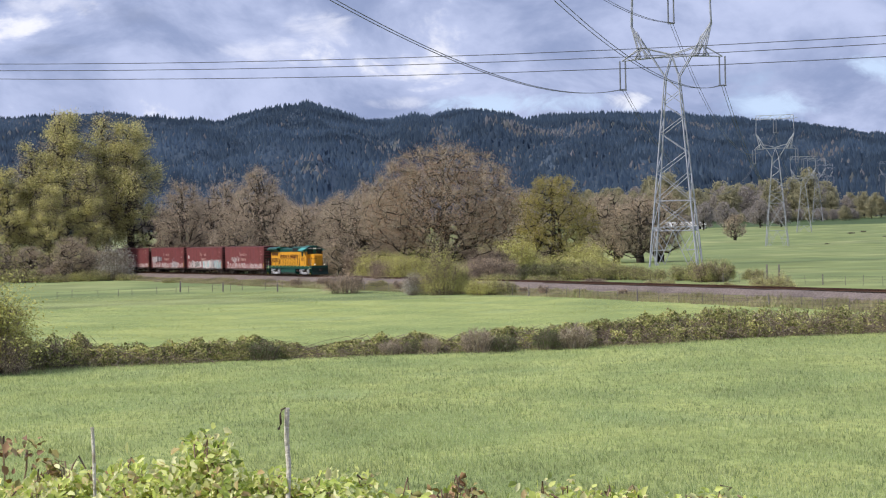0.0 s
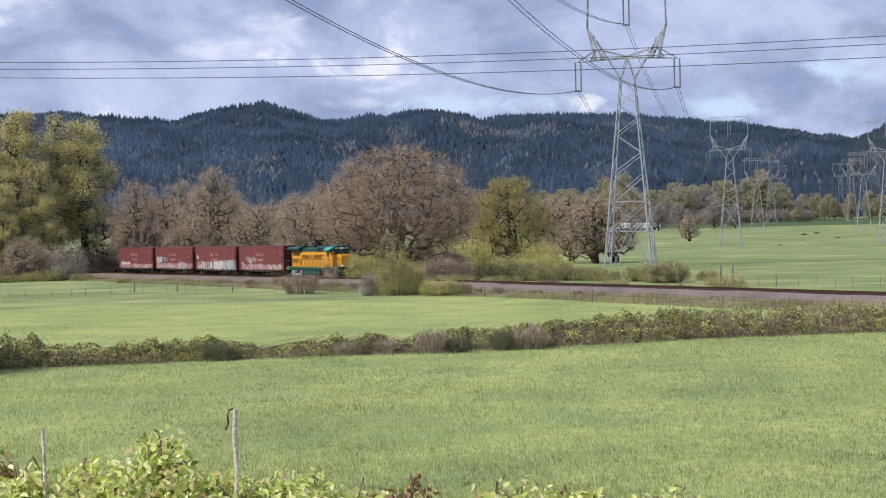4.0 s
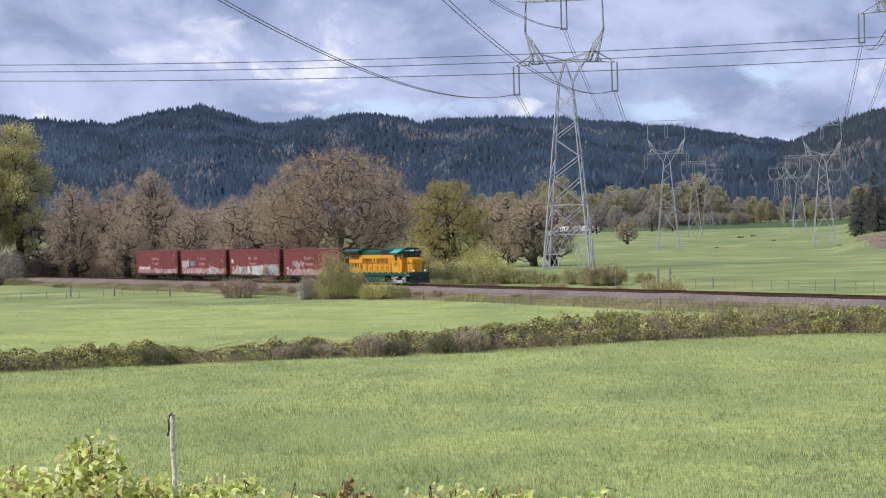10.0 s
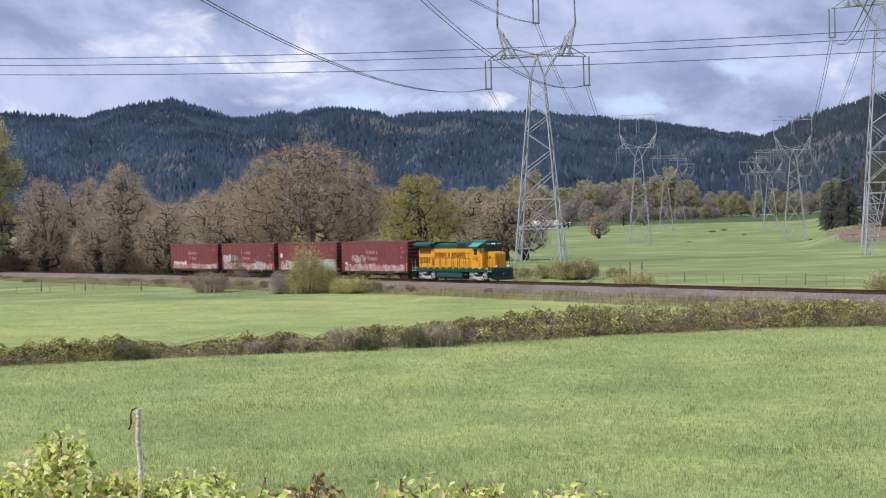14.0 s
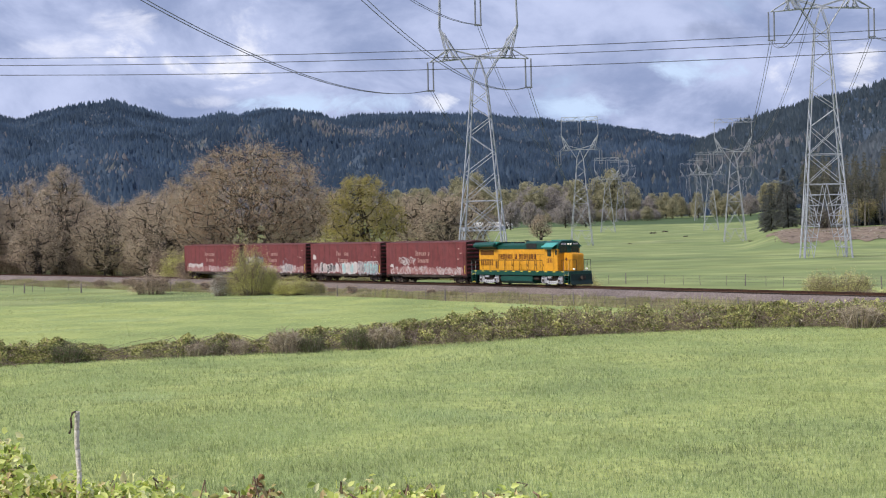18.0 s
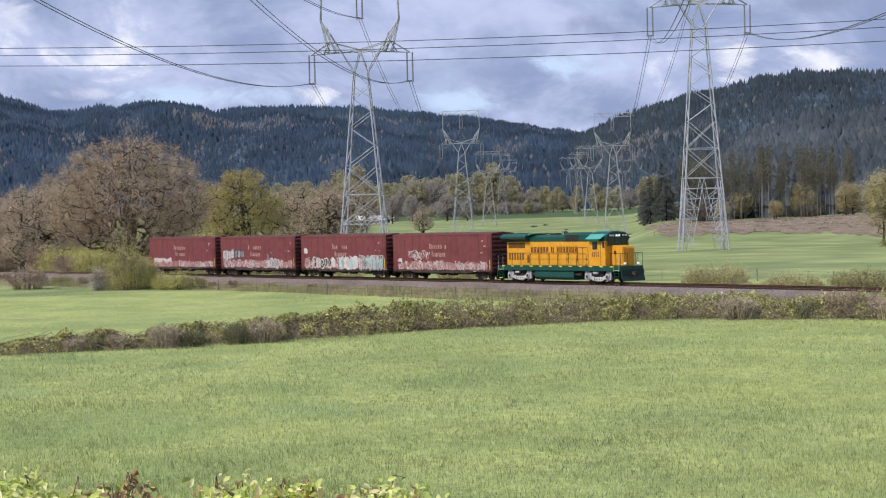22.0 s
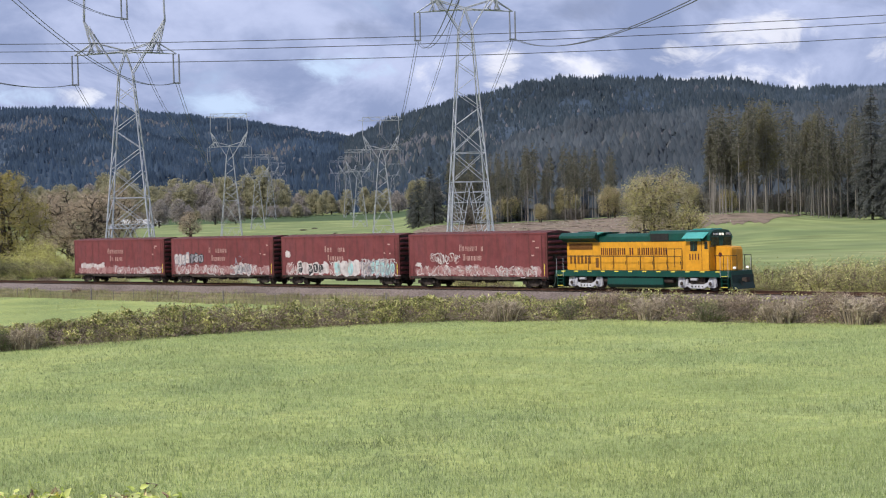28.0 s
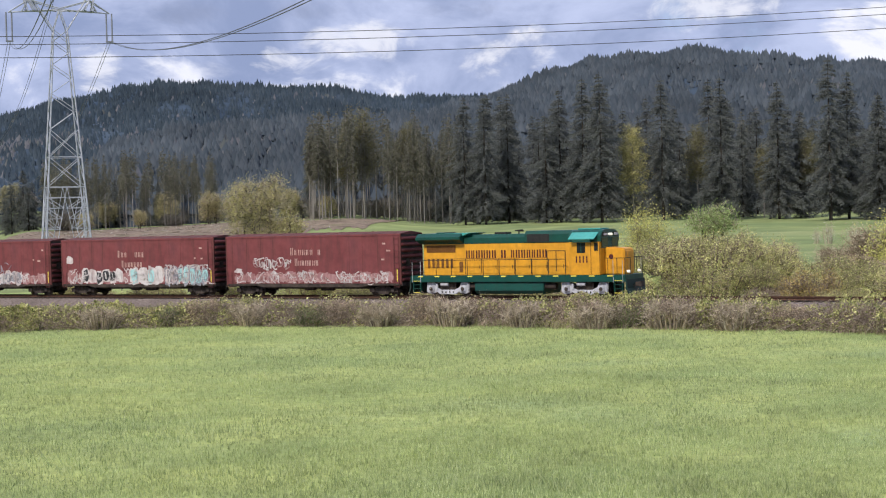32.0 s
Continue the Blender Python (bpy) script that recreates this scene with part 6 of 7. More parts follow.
    for y in (-0.62, 0.62):
        part("ditch_light", rods(((8.98, y * 1.35, 1.72), (9.14, y * 1.35, 1.72)), r=0.09, n=12), M_LAMP, ob, "white ditch light")
    # ends
    for s, x in ((1, 9.1), (-1, -8.6)):
        part("pilot", prism([(x, 1.2), (x + s * 0.10, 1.2), (x + s * 0.12, 0.62), (x + s * 0.28, 0.16), (x + s * 0.22, 0.16), (x, 0.55)], -1.42, 1.42, "y", 0.01), M_PILOT, ob, "dark green snowplough pilot with shade painted in")
        part("coupler", boxes((x, x + s * 0.45, -0.14, 0.14, 0.70, 0.98), (x + s * 0.4, x + s * 0.62, -0.2, 0.2, 0.66, 1.02), bevel=0.03), M_UNDER, ob, "dark coupler")
        part("air_hose", rods(((x, -0.45, 0.95), (x + s * 0.25, -0.45, 0.7)), ((x + s * 0.25, -0.45, 0.7), (x + s * 0.3, -0.42, 0.45)), r=0.03), M_DARK, ob)
        for sy in (-1, 1):
            part("end_rail", rods(((x - s * 0.05, sy * 1.38, 1.5), (x - s * 0.05, sy * 1.38, 2.62)), ((x - s * 0.05, sy * 1.38, 2.62), (x - s * 0.05, sy * 0.5, 2.62)), ((x - s * 0.05, sy * 0.5, 2.62), (x - s * 0.05, sy * 0.5, 1.5)), r=0.022), M_DARK, ob, "dark end handrail")
            xs = x - s * 0.55
            part("stair_stringer", boxes((xs - 0.34, xs - 0.30, sy * 1.22, sy * 1.46, 0.25, 1.2), (xs + 0.30, xs + 0.34, sy * 1.22, sy * 1.46, 0.25, 1.2)), M_GREEN, ob)
            for z in (0.28, 0.56, 0.84, 1.1):
                part("step", boxes((xs - 0.30, xs + 0.30, sy * 1.20, sy * 1.47, z, z + 0.035)), M_MARK if z in (0.28, 1.1) else M_GREEN, ob)
            part("grab_iron", rods(((xs - 0.36, sy * 1.48, 1.0), (xs - 0.36, sy * 1.48, 2.5)), r=0.016), M_SILVER, ob, "pale grab iron")
            part("grab_iron", rods(((xs + 0.36, sy * 1.48, 1.0), (xs + 0.36, sy * 1.48, 2.5)), r=0.016), M_SILVER, ob, "pale grab iron")
    # side handrails
    for s in (-1, 1):
        xs = [-7.7 + 1.35 * i for i in range(10)]
        for x in xs:
            part("handrail_post", rods(((x, s * 1.42, 1.48), (x, s * 1.42, 2.58)), r=0.022), M_DARK, ob)
        part("handrail", rods(((xs[0] - 0.3, s * 1.42, 2.58), (xs[-1], s * 1.42, 2.58)), r=0.022), M_DARK, ob, "dark side handrail")
        for x in (7.75, 8.45):
            part("handrail_post", rods(((x, s * 1.40, 1.48), (x, s * 1.40, 2.62)), r=0.022), M_DARK, ob)
        part("handrail", rods(((7.6, s * 1.40, 2.62), (9.0, s * 1.40, 2.62)), r=0.022), M_DARK, ob, "dark side handrail")
    # trucks
    for x in (C - 5.65, C + 5.65):
        t = new("truck")
        t.parent = ob
        t.location = (x, 0, 0)
        tagged(t, "silver-painted four-wheel truck")
        for s in (-1, 1):
            y = s * 1.12
            part("side_frame", prism([(-1.66, 0.96), (-1.72, 0.34), (-1.5, 0.20), (-1.02, 0.24), (-0.92, 0.34), (-0.62, 0.16), (0.62, 0.16), (0.92, 0.34), (1.02, 0.24), (1.5, 0.20), (1.72, 0.34), (1.66, 0.96), (1.12, 0.98), (0.92, 0.62), (0.56, 0.46), (-0.56, 0.46), (-0.92, 0.62), (-1.12, 0.98)], y - 0.08, y + 0.08, "y", 0.025), M_SILVER, t, "silver cast side frame")
            for sx in (-1.27, 1.27):
                part("journal_box", boxes((sx - 0.22, sx + 0.22, y + s * 0.08, y + s * 0.22, 0.34, 0.76), bevel=0.05), M_SILVER, t)
                part("bearing_cap", prism([(sx + 0.13 * math.cos(a * 0.7854), 0.52 + 0.13 * math.sin(a * 0.7854)) for a in range(8)], y + s * 0.2, y + s * 0.27, "y"), M_WHEEL, t)
                part("coil_spring", rods(((sx - s * 0.42, y + s * 0.1, 0.5), (sx - s * 0.42, y + s * 0.1, 0.86)), r=0.09, n=10), M_SILVER, t)
            # raised dark discs stand in for the shade inside the frame's holes
            for bx in (-0.45, -0.15, 0.15, 0.45):
                part("lightening_hole", rods(((bx, y + s * 0.075, 0.31), (bx, y + s * 0.09, 0.31)), r=0.06, n=10), M_DARK, t, "dark disc painting a shaded hole in the side frame")
            # dark plate added behind the frame to fill the shaded opening
            part("spring_plank", boxes((-0.62, 0.62, y - s * 0.12, y - s * 0.04, 0.46, 0.98)), M_UNDER, t)
            part("brake_cylinder", rods(((-0.5, y + s * 0.14, 0.82), (0.1, y + s * 0.14, 0.82)), r=0.11, n=10), M_SILVER, t)
        part("bolster", boxes((-0.35, 0.35, -1.0, 1.0, 0.5, 1.0), bevel=0.03), M_UNDER, t)
        for sx in (-1.27, 1.27):
            wheelset(t, sx, 0.50)
    # the measured stance: a little shorter and taller than the drawing above
    for o in ob.children:
        if o.data:
            o.data.transform(Matrix.Diagonal((0.988, 1, 1.033, 1)))
        else:
            o.location.x *= 0.988
            for p in o.children:
                if not p.name.startswith("wheelset"):
                    p.data.transform(Matrix.Diagonal((1.06, 1, 1.1, 1)))
    return ob


def tag_blob(gen, cx, cz, w, h, y, grow=1.0, n=14):
    """The outline of one painted letter shape, flat on the car side."""
    bm = bmesh.new()
    vs = []
    for i in range(n):
        a = 2 * math.pi * i / n
        k = grow * (1 + 0.22 * math.sin(3 * a + gen.uniform(0, 6)) * gen.random() + gen.normal(0, 0.08))
        sx = math.copysign(abs(math.cos(a)) ** 0.6, math.cos(a)) * w / 2 * k
        sz = math.copysign(abs(math.sin(a)) ** 0.6, math.sin(a)) * h / 2 * k
        vs.append(bm.verts.new((cx + sx, y, cz + sz)))
    top = bm.faces.new(vs)
    ext = bmesh.ops.extrude_face_region(bm, geom=[top])
    bmesh.ops.translate(bm, verts=[v for v in ext["geom"] if isinstance(v, bmesh.types.BMVert)], vec=(0, 0.004, 0))
    bmesh.ops.recalc_face_normals(bm, faces=list(bm.faces))
    return bm


def tag_curl(car, gen, cx, cz, w, h, tone, r, strokes, y=-1.512):
    """A sprayed sign of a few looping lines, flat on the car side."""
    for _ in range(strokes):
        a0, turn = gen.uniform(0, 6.28), gen.uniform(2.2, 5.6) * gen.choice([-1, 1])
        t = np.linspace(0, 1, 9)
        a = a0 + turn * t
        rx, rz = w / 2 * gen.uniform(0.35, 1.0), h / 2 * gen.uniform(0.5, 1.0)
        ox, oz = gen.normal(0, w * 0.12), gen.normal(0, h * 0.10)
        p = np.stack([cx + ox + rx * np.cos(a) + w * 0.2 * (t - 0.5), np.full(9, y), cz + oz + rz * np.sign(np.sin(a)) * np.abs(np.sin(a)) ** 0.7], -1)
        me = cord(p, r, M_TAG[tone])
        me.transform(Matrix.Translation((0, y, 0)) @ Matrix.Diagonal((1, 0.06, 1, 1)) @ Matrix.Translation((0, -y, 0)))
        put("tag_line", me, car, "sprayed looping line")


def tag_row(car, gen, x0, x1, z0, z1, fill, edge, count):
    """Sprayed letters side by side: dark outline, bright filling, a few strokes across."""
    w = (x1 - x0) / count
    faded = "pink" in (fill, edge)
    for i in range(count):
        if faded:
            tone = "white" if gen.random() < 0.45 else "pink"
            tag_curl(car, gen, x0 + (i + 0.5) * w, (z0 + z1) / 2 + gen.normal(0, 0.06), w * 1.05, (z1 - z0) * gen.uniform(0.8, 1.1), tone, 0.035, 3)
            continue
        cx, cz, h = x0 + (i + 0.5) * w, (z0 + z1) / 2 + gen.normal(0, 0.05), (z1 - z0) * gen.uniform(0.8, 1.12)
        out = part("tag_outline", tag_blob(gen, cx, cz, w * 1.06, h, -1.512, 1.08), M_TAG[edge], car, "sprayed letter shape")
        part("tag_filling", tag_blob(gen, cx, cz, w * 0.80, h * 0.86, -1.518), M_TAG[fill if gen.random() > 0.2 else "white"], out)
        tag_curl(out, gen, cx, cz, w * 0.7, h * 0.75, edge if gen.random() < 0.7 else "white", 0.03, 2, -1.522)
        for _ in range(1):
            dx, dz = gen.normal(0, w * 0.16), gen.normal(0, h * 0.16)
            lean = gen.normal(0, 0.1)
            bm = boxes((cx + dx - w * 0.05, cx + dx + w * 0.05, -1.526, -1.52, cz + dz - h * 0.24, cz + dz + h * 0.24))
            bmesh.ops.rotate(bm, verts=bm.verts, cent=(cx + dx, -1.523, cz + dz), matrix=Matrix.Rotation(lean + (1.3 if gen.random() < 0.3 else 0), 3, "Y"))
            part("tag_stroke", bm, M_TAG[edge], out)


def tag_wash(car, gen, x0, x1, z0, z1, count):
    """A worn run of overpainted pale rose patches behind the letters."""
    w = (x1 - x0) / count
    for i in range(count):
        h = (z1 - z0) * gen.uniform(0.7, 1.1)
        part("tag_wash", tag_blob(gen, x0 + (i + 0.5) * w, z0 + h / 2, w * 1.1, h, -1.5065 - 0.0008 * (i % 4), 1.0, 18), M_TAG["rose"], car, "faded rose overpainting")


def tag_scrawl(car, gen, x0, x1, z0, z1, colour, count):
    """Loose sprayed strokes."""
    for _ in range(count):
        p = Vector((gen.uniform(x0, x1), -1.514, gen.uniform(z0, z1)))
        pts = [p]
        for _ in range(4):
            pts.append(pts[-1] + Vector((gen.normal(0.06, 0.14), 0, gen.normal(0, 0.22))))
            pts[-1].z = min(max(pts[-1].z, z0), z1)
        r = gen.uniform(0.02, 0.05)
        bm = bmesh.new()
        for a, b in zip(pts, pts[1:]):
            d = (b - a)
            if d.length < 0.03:
                continue
            nrm = Vector((-d.z, 0, d.x)).normalized() * r
            q = [bm.verts.new(v) for v in (a + nrm, b + nrm, b - nrm, a - nrm)]
            bm.faces.new(q)
        ext = bmesh.ops.extrude_face_region(bm, geom=list(bm.faces))
        bmesh.ops.translate(bm, verts=[v for v in ext["geom"] if isinstance(v, bmesh.types.BMVert)], vec=(0, -0.004, 0))
        part("tag_stroke", bm, M_TAG[colour], car)


def build_boxcar(label):
    ob = tagged(new("boxcar"), label, "boxcar", "boxcars of the train")
    L = 8.24
    for s in (-1, 1):
        part("side_wall", boxes((-L + 0.05, L - 0.05, s * 1.44, s * 1.50, 0.98, 4.34), bevel=0.006), M_OXIDE, ob, "oxide-red steel side")
        part("side_sill", prism([(-L, 0.98), (-L, 0.84), (-5.2, 0.84), (-4.6, 0.72), (4.6, 0.72), (5.2, 0.84), (L, 0.84), (L, 0.98)], s * 1.42, s * 1.49, "y"), M_UNDER, ob, "dark side sill")
        part("top_rail", boxes((-L, L, s * 1.43, s * 1.53, 4.30, 4.42), bevel=0.01), M_OXIDE, ob)
        part("door", boxes((-2.5, 0.02, s * 1.50, s * 1.504, 1.06, 4.2)), M_OXIDE, ob, "plug door")
        part("door", boxes((0.06, 2.5, s * 1.50, s * 1.504, 1.06, 4.2)), M_OXIDE, ob, "plug door")
        for x in (-7.6, -6.2, -4.8, -3.6, 3.6, 4.8, 6.2, 7.6):
            part("seam", boxes((x - 0.012, x + 0.012, s * 1.50, s * 1.508, 1.0, 4.3)), M_OXIDE_B, ob)
        for x in (-L + 0.03, L - 0.03):
            part("corner_post", boxes((x - 0.06, x + 0.06, s * 1.42, s * 1.52, 0.9, 4.4), bevel=0.01), M_OXIDE_B, ob)
        for x, top in ((L - 0.35, 4.2), (-L + 0.35, 1.9)):
            part("ladder_rail", rods(((x - 0.2, s * 1.56, 0.7), (x - 0.2, s * 1.56, top)), r=0.016), M_OXIDE_B, ob)
            part("ladder_rail", rods(((x + 0.2, s * 1.56, 0.7), (x + 0.2, s * 1.56, top)), r=0.016), M_OXIDE_B, ob)
            for i in range(int((top - 0.7) / 0.42) + 1):
                part("rung", rods(((x - 0.2, s * 1.56, 0.75 + i * 0.42), (x + 0.2, s * 1.56, 0.75 + i * 0.42)), r=0.014), M_OXIDE_B, ob)
    part("roof", prism([(-1.53, 4.38), (-1.50, 4.44), (0, 4.60), (1.50, 4.44), (1.53, 4.38)], -L, L), M_OXIDE_B, ob, "shallow oxide-red roof")
    for i in range(12):
        x = -7.6 + i * 1.38
        part("roof_rib", prism([(-1.44, 4.43), (0, 4.59), (1.44, 4.43), (1.44, 4.455), (0, 4.615), (-1.44, 4.455)], x - 0.04, x + 0.04), M_OXIDE_B, ob)
    for s in (-1, 1):
        # the wall's dark colour paints the shade in the recesses between the ribs
        part("end_wall", boxes((s * (L - 0.06), s * (L - 0.10), -1.44, 1.44, 0.98, 4.42)), M_UNDER, ob, "corrugated steel end, shade between its ribs painted dark")
        for i in range(8):
            z = 1.22 + i * 0.41
            part("end_rib", prism([(s * (L - 0.07), z - 0.13), (s * (L + 0.10), z - 0.05), (s * (L + 0.10), z + 0.06), (s * (L - 0.07), z + 0.14)], -1.38, 1.38, "y", 0.02), M_OXIDE, ob, "pressed rib of the end")
        part("end_sill", boxes((s * (L - 0.12), s * (L + 0.08), -1.46, 1.46, 0.80, 1.02)), M_UNDER, ob)
        part("coupler", boxes((s * (L - 0.2), s * (L + 0.42), -0.13, 0.13, 0.72, 0.96), (s * (L + 0.36), s * (L + 0.60), -0.18, 0.18, 0.68, 1.0), bevel=0.02), M_UNDER, ob, "dark coupler")
        part("brake_wheel", rods(((s * (L + 0.06), -0.7, 2.4), (s * (L + 0.12), -0.7, 2.4)), r=0.26, n=16), M_UNDER, ob)
    part("underframe", boxes((-L + 0.1, L - 0.1, -1.40, 1.40, 0.84, 0.98), (-L + 0.3, L - 0.3, -0.3, 0.3, 0.55, 0.86)), M_UNDER, ob, "dark underframe")
    part("brake_gear", boxes((-1.0, -0.1, -1.1, -0.6, 0.48, 0.84), (0.4, 1.6, -0.9, -0.5, 0.45, 0.84), bevel=0.05), M_UNDER, ob)
    # the high body: everything above the sills stretched to its true height
    for o in ob.children:
        o.data.transform(Matrix.Translation((0, 0, 0.9)) @ Matrix.Diagonal((1, 1, 1.07, 1)) @ Matrix.Translation((0, 0, -0.9)))
    freight_truck(ob, -6.35)
    freight_truck(ob, 6.35)
    return ob


def car_names(car, gen):
    """Faded owner's name as plain bars in two rows, small data marks."""
    for x0, z, n, pitch in ((-1.9, 3.18, 8, 0.37), (-1.5, 2.36, 7, 0.33)):
        for i in range(n):
            if gen.random() > 0.88:
                continue
            h, w, x = 0.56 if i == 0 else 0.40, gen.uniform(0.16, 0.24), x0 + i * pitch
            part("name_bar", boxes((x, x + 0.075, -1.512, -1.505, z, z + h), (x + w - 0.065, x + w, -1.512, -1.505, z, z + h)), M_CREAM, car, "faded cream lettering as a plain bar")
    for _ in range(3):
        x, z = gen.uniform(6.0, 7.2), gen.uniform(2.6, 3.9)
        part("data_mark", boxes((x, x + gen.uniform(0.15, 0.4), -1.509, -1.504, z, z + 0.12)), M_CREAM, car, "small faded data mark")


def build_cars():
    gen = np.random.default_rng(91)
    made = [build_boxcar("oxide-red boxcar with faded pale graffiti along its side"),
            build_boxcar("oxide-red boxcar with bold white and cyan graffiti"),
            build_boxcar("oxide-red boxcar with grey and white graffiti"),
            build_boxcar("oxide-red boxcar with sparse white graffiti")]
    for c in made:
        car_names(c, gen)
        part("reflector_strip", boxes((7.86, 7.94, -1.512, -1.504, 1.1, 2.1)), M_MARK, c, "yellow reflector strip")
    a, b, c, d = made
    tag_wash(a, gen, -7.4, 7.5, 1.08, 1.95, 15)
    tag_wash(b, gen, -7.6, 7.7, 1.05, 2.1, 15)
    tag_wash(c, gen, -7.7, 7.6, 1.05, 1.95, 16)
    tag_wash(d, gen, -7.4, 7.6, 1.05, 1.8, 14)
    tag_row(a, gen, -5.6, -2.0, 2.15, 3.0, "pink", "pink", 6)
    tag_scrawl(a, gen, -5.6, -2.2, 2.1, 3.0, "white", 14)
    tag_row(a, gen, -5.4, -0.2, 1.05, 2.0, "pink", "pink", 7)
    tag_scrawl(a, gen, -7.3, 7.0, 1.05, 1.9, "white", 70)
    tag_scrawl(a, gen, -6.5, 6.8, 1.05, 1.7, "pink", 60)
    tag_row(a, gen, 3.2, 7.2, 1.1, 1.75, "pink", "white", 6)
    part("tag_patch", tag_blob(gen, -7.0, 2.0, 0.8, 0.35, -1.51), M_TAG["white"], a, "white painted patch")
    tag_row(b, gen, -5.9, -1.4, 1.05, 2.2, "black", "white", 6)
    tag_row(b, gen, -0.6, 3.0, 1.0, 2.25, "cyan", "white", 4)
    tag_row(b, gen, 3.1, 7.6, 1.0, 2.3, "cyan", "grey", 7)
    tag_scrawl(b, gen, 3.0, 7.7, 1.0, 2.5, "white", 60)
    tag_scrawl(b, gen, -7.6, -5.4, 1.0, 2.2, "white", 22)
    tag_scrawl(b, gen, -1.4, 3.0, 1.0, 2.3, "white", 20)
    part("tag_patch", tag_blob(gen, -7.3, 3.0, 0.8, 0.6, -1.51), M_TAG["white"], b, "white painted patch")
    tag_row(c, gen, -7.7, -5.2, 2.0, 3.1, "white", "grey", 4)
    tag_row(c, gen, -5.1, -2.9, 2.1, 3.1, "grey", "black", 3)
    tag_row(c, gen, -7.4, -2.6, 1.0, 1.95, "pink", "white", 6)
    tag_row(c, gen, -2.4, 2.0, 1.0, 1.8, "white", "pink", 7)
    tag_scrawl(c, gen, 1.6, 3.4, 1.0, 2.9, "grey", 14)
    tag_row(c, gen, 2.2, 4.8, 1.0, 2.0, "grey", "white", 4)
    tag_row(c, gen, 5.0, 7.6, 1.0, 1.8, "white", "pink", 4)
    tag_scrawl(c, gen, -7.6, 7.6, 1.0, 1.9, "white", 60)
    tag_row(d, gen, -7.0, -2.6, 1.6, 2.1, "white", "white", 9)
    tag_scrawl(d, gen, -7.2, -2.4, 1.0, 1.7, "pink", 40)
    tag_row(d, gen, -0.8, 2.2, 1.0, 1.8, "grey", "pink", 5)
    tag_row(d, gen, 3.4, 7.6, 1.0, 1.65, "white", "pink", 6)
    tag_scrawl(d, gen, 0.0, 7.6, 1.0, 1.7, "white", 30)
    return made


loco = build_locomotive()
cars = build_cars()
SPEED, START = 6.18, -116.2


# ---- fences ----
def fence(label, side, s0, s1, step, height, strands=3, seed=1):
    gen = np.random.default_rng(seed)
    ob = tagged(new("wire_fence"), label, "fence")
    tops = []
    n = int((s1 - s0) / step)
    for i in range(n + 1):
        c, _ = track(s0 + i * step + gen.normal(0, 0.25), side + gen.normal(0, 0.15))
        z = float(ground_z(c.x, c.y))
        wood = i % 6 == 0
        h = height * (1.12 if wood else gen.uniform(0.9, 1.05))
        r = 0.075 if wood else 0.032
        lean = gen.normal(0, 0.05, 2)
        v, f = tubes([(c.x, c.y, z - 0.3)], [(c.x + lean[0], c.y + lean[1], z + h)], r, r * 0.9, 6)
        cap = np.arange(6, 12)[None]
        put("post", mesh_of("post", v, [f, cap], M_FENCE), ob, "weathered wooden post" if wood else "thin steel post")
        tops.append((c.x, c.y, z))
    for k in range(strands):
        z = height * (0.35 + 0.28 * k)
        put("strand", cord([(x, y, g + z) for x, y, g in tops], 0.008), ob, "thin fence wire")
    return ob


fence("low wire fence with thin posts between pasture and railway", 11.2, -70, 62, 3.6, 1.15)
fence("wire fence with thin posts beyond the railway", -30.5, -45, 50, 3.4, 1.2, seed=2)
# a short run of thin posts towards the white shrub
lane = tagged(new("wire_fence"), "short low wire fence with thin leaning posts in the pasture", "fence")
knots = []
for i in range(13):
    k = i / 8
    x, y = -50.2 + 18.4 * k - 0.8 * (i % 3 == 1), 220.5 + 17.0 * k
    z = float(ground_z(x, y))
    v, f = tubes([(x, y, z - 0.3)], [(x + 0.06 * math.sin(i * 2.3), y, z + 1.0 + 0.1 * math.sin(i * 1.7))], 0.04, 0.035, 6)
    put("post", mesh_of("post", v, [f, np.arange(6, 12)[None]], M_FENCE), lane, "thin weathered post")
    knots.append((x, y, z))
for z in (0.45, 0.85):
    put("strand", cord([(x, y, g + z) for x, y, g in knots], 0.008), lane, "thin fence wire")
for x, y, h, r in ((47.2, 234.7, 2.0, 0.16), (49.3, 236.5, 1.9, 0.16), (-36.8, 239.8, 1.6, 0.13), (-30.3, 237.2, 1.3, 0.12), (-22.0, 232.0, 1.3, 0.12)):
    z = float(ground_z(x, y))
    v, f = tubes([(x, y, z - 0.4)], [(x + 0.05, y, z + h)], r, r * 0.85, 8)
    tagged(put("gate_post", mesh_of("gate_post", v, [f, np.arange(8, 16)[None]], M_FENCE)), "dark stout wooden post standing in the grass", "post", "stout posts")


# ---- barn far off ----
def build_barn():
    x, y = polar(8.68, 1175)
    ob = tagged(new("barn"), "long low white-roofed barn far across the fields", "barn")
    part("wall", boxes((-14, 14, -6, 6, -1, 2.2)), M_GREYWALL, ob, "pale grey barn wall")
    part("roof", prism([(-6.5, 2.0), (0, 4.9), (6.5, 2.0), (6.5, 2.25), (0, 5.2), (-6.5, 2.25)], -14.4, 14.4), M_WHITE, ob, "white metal roof")
    for i in range(4):
        part("door", boxes((-10 + i * 6, -7.4 + i * 6, -6.05, -6.0, 0, 1.9)), M_DARK, ob)
    ob.matrix_basis = pose(x, y, float(ground_z(x, y)), 0, 0, -6)


build_barn()


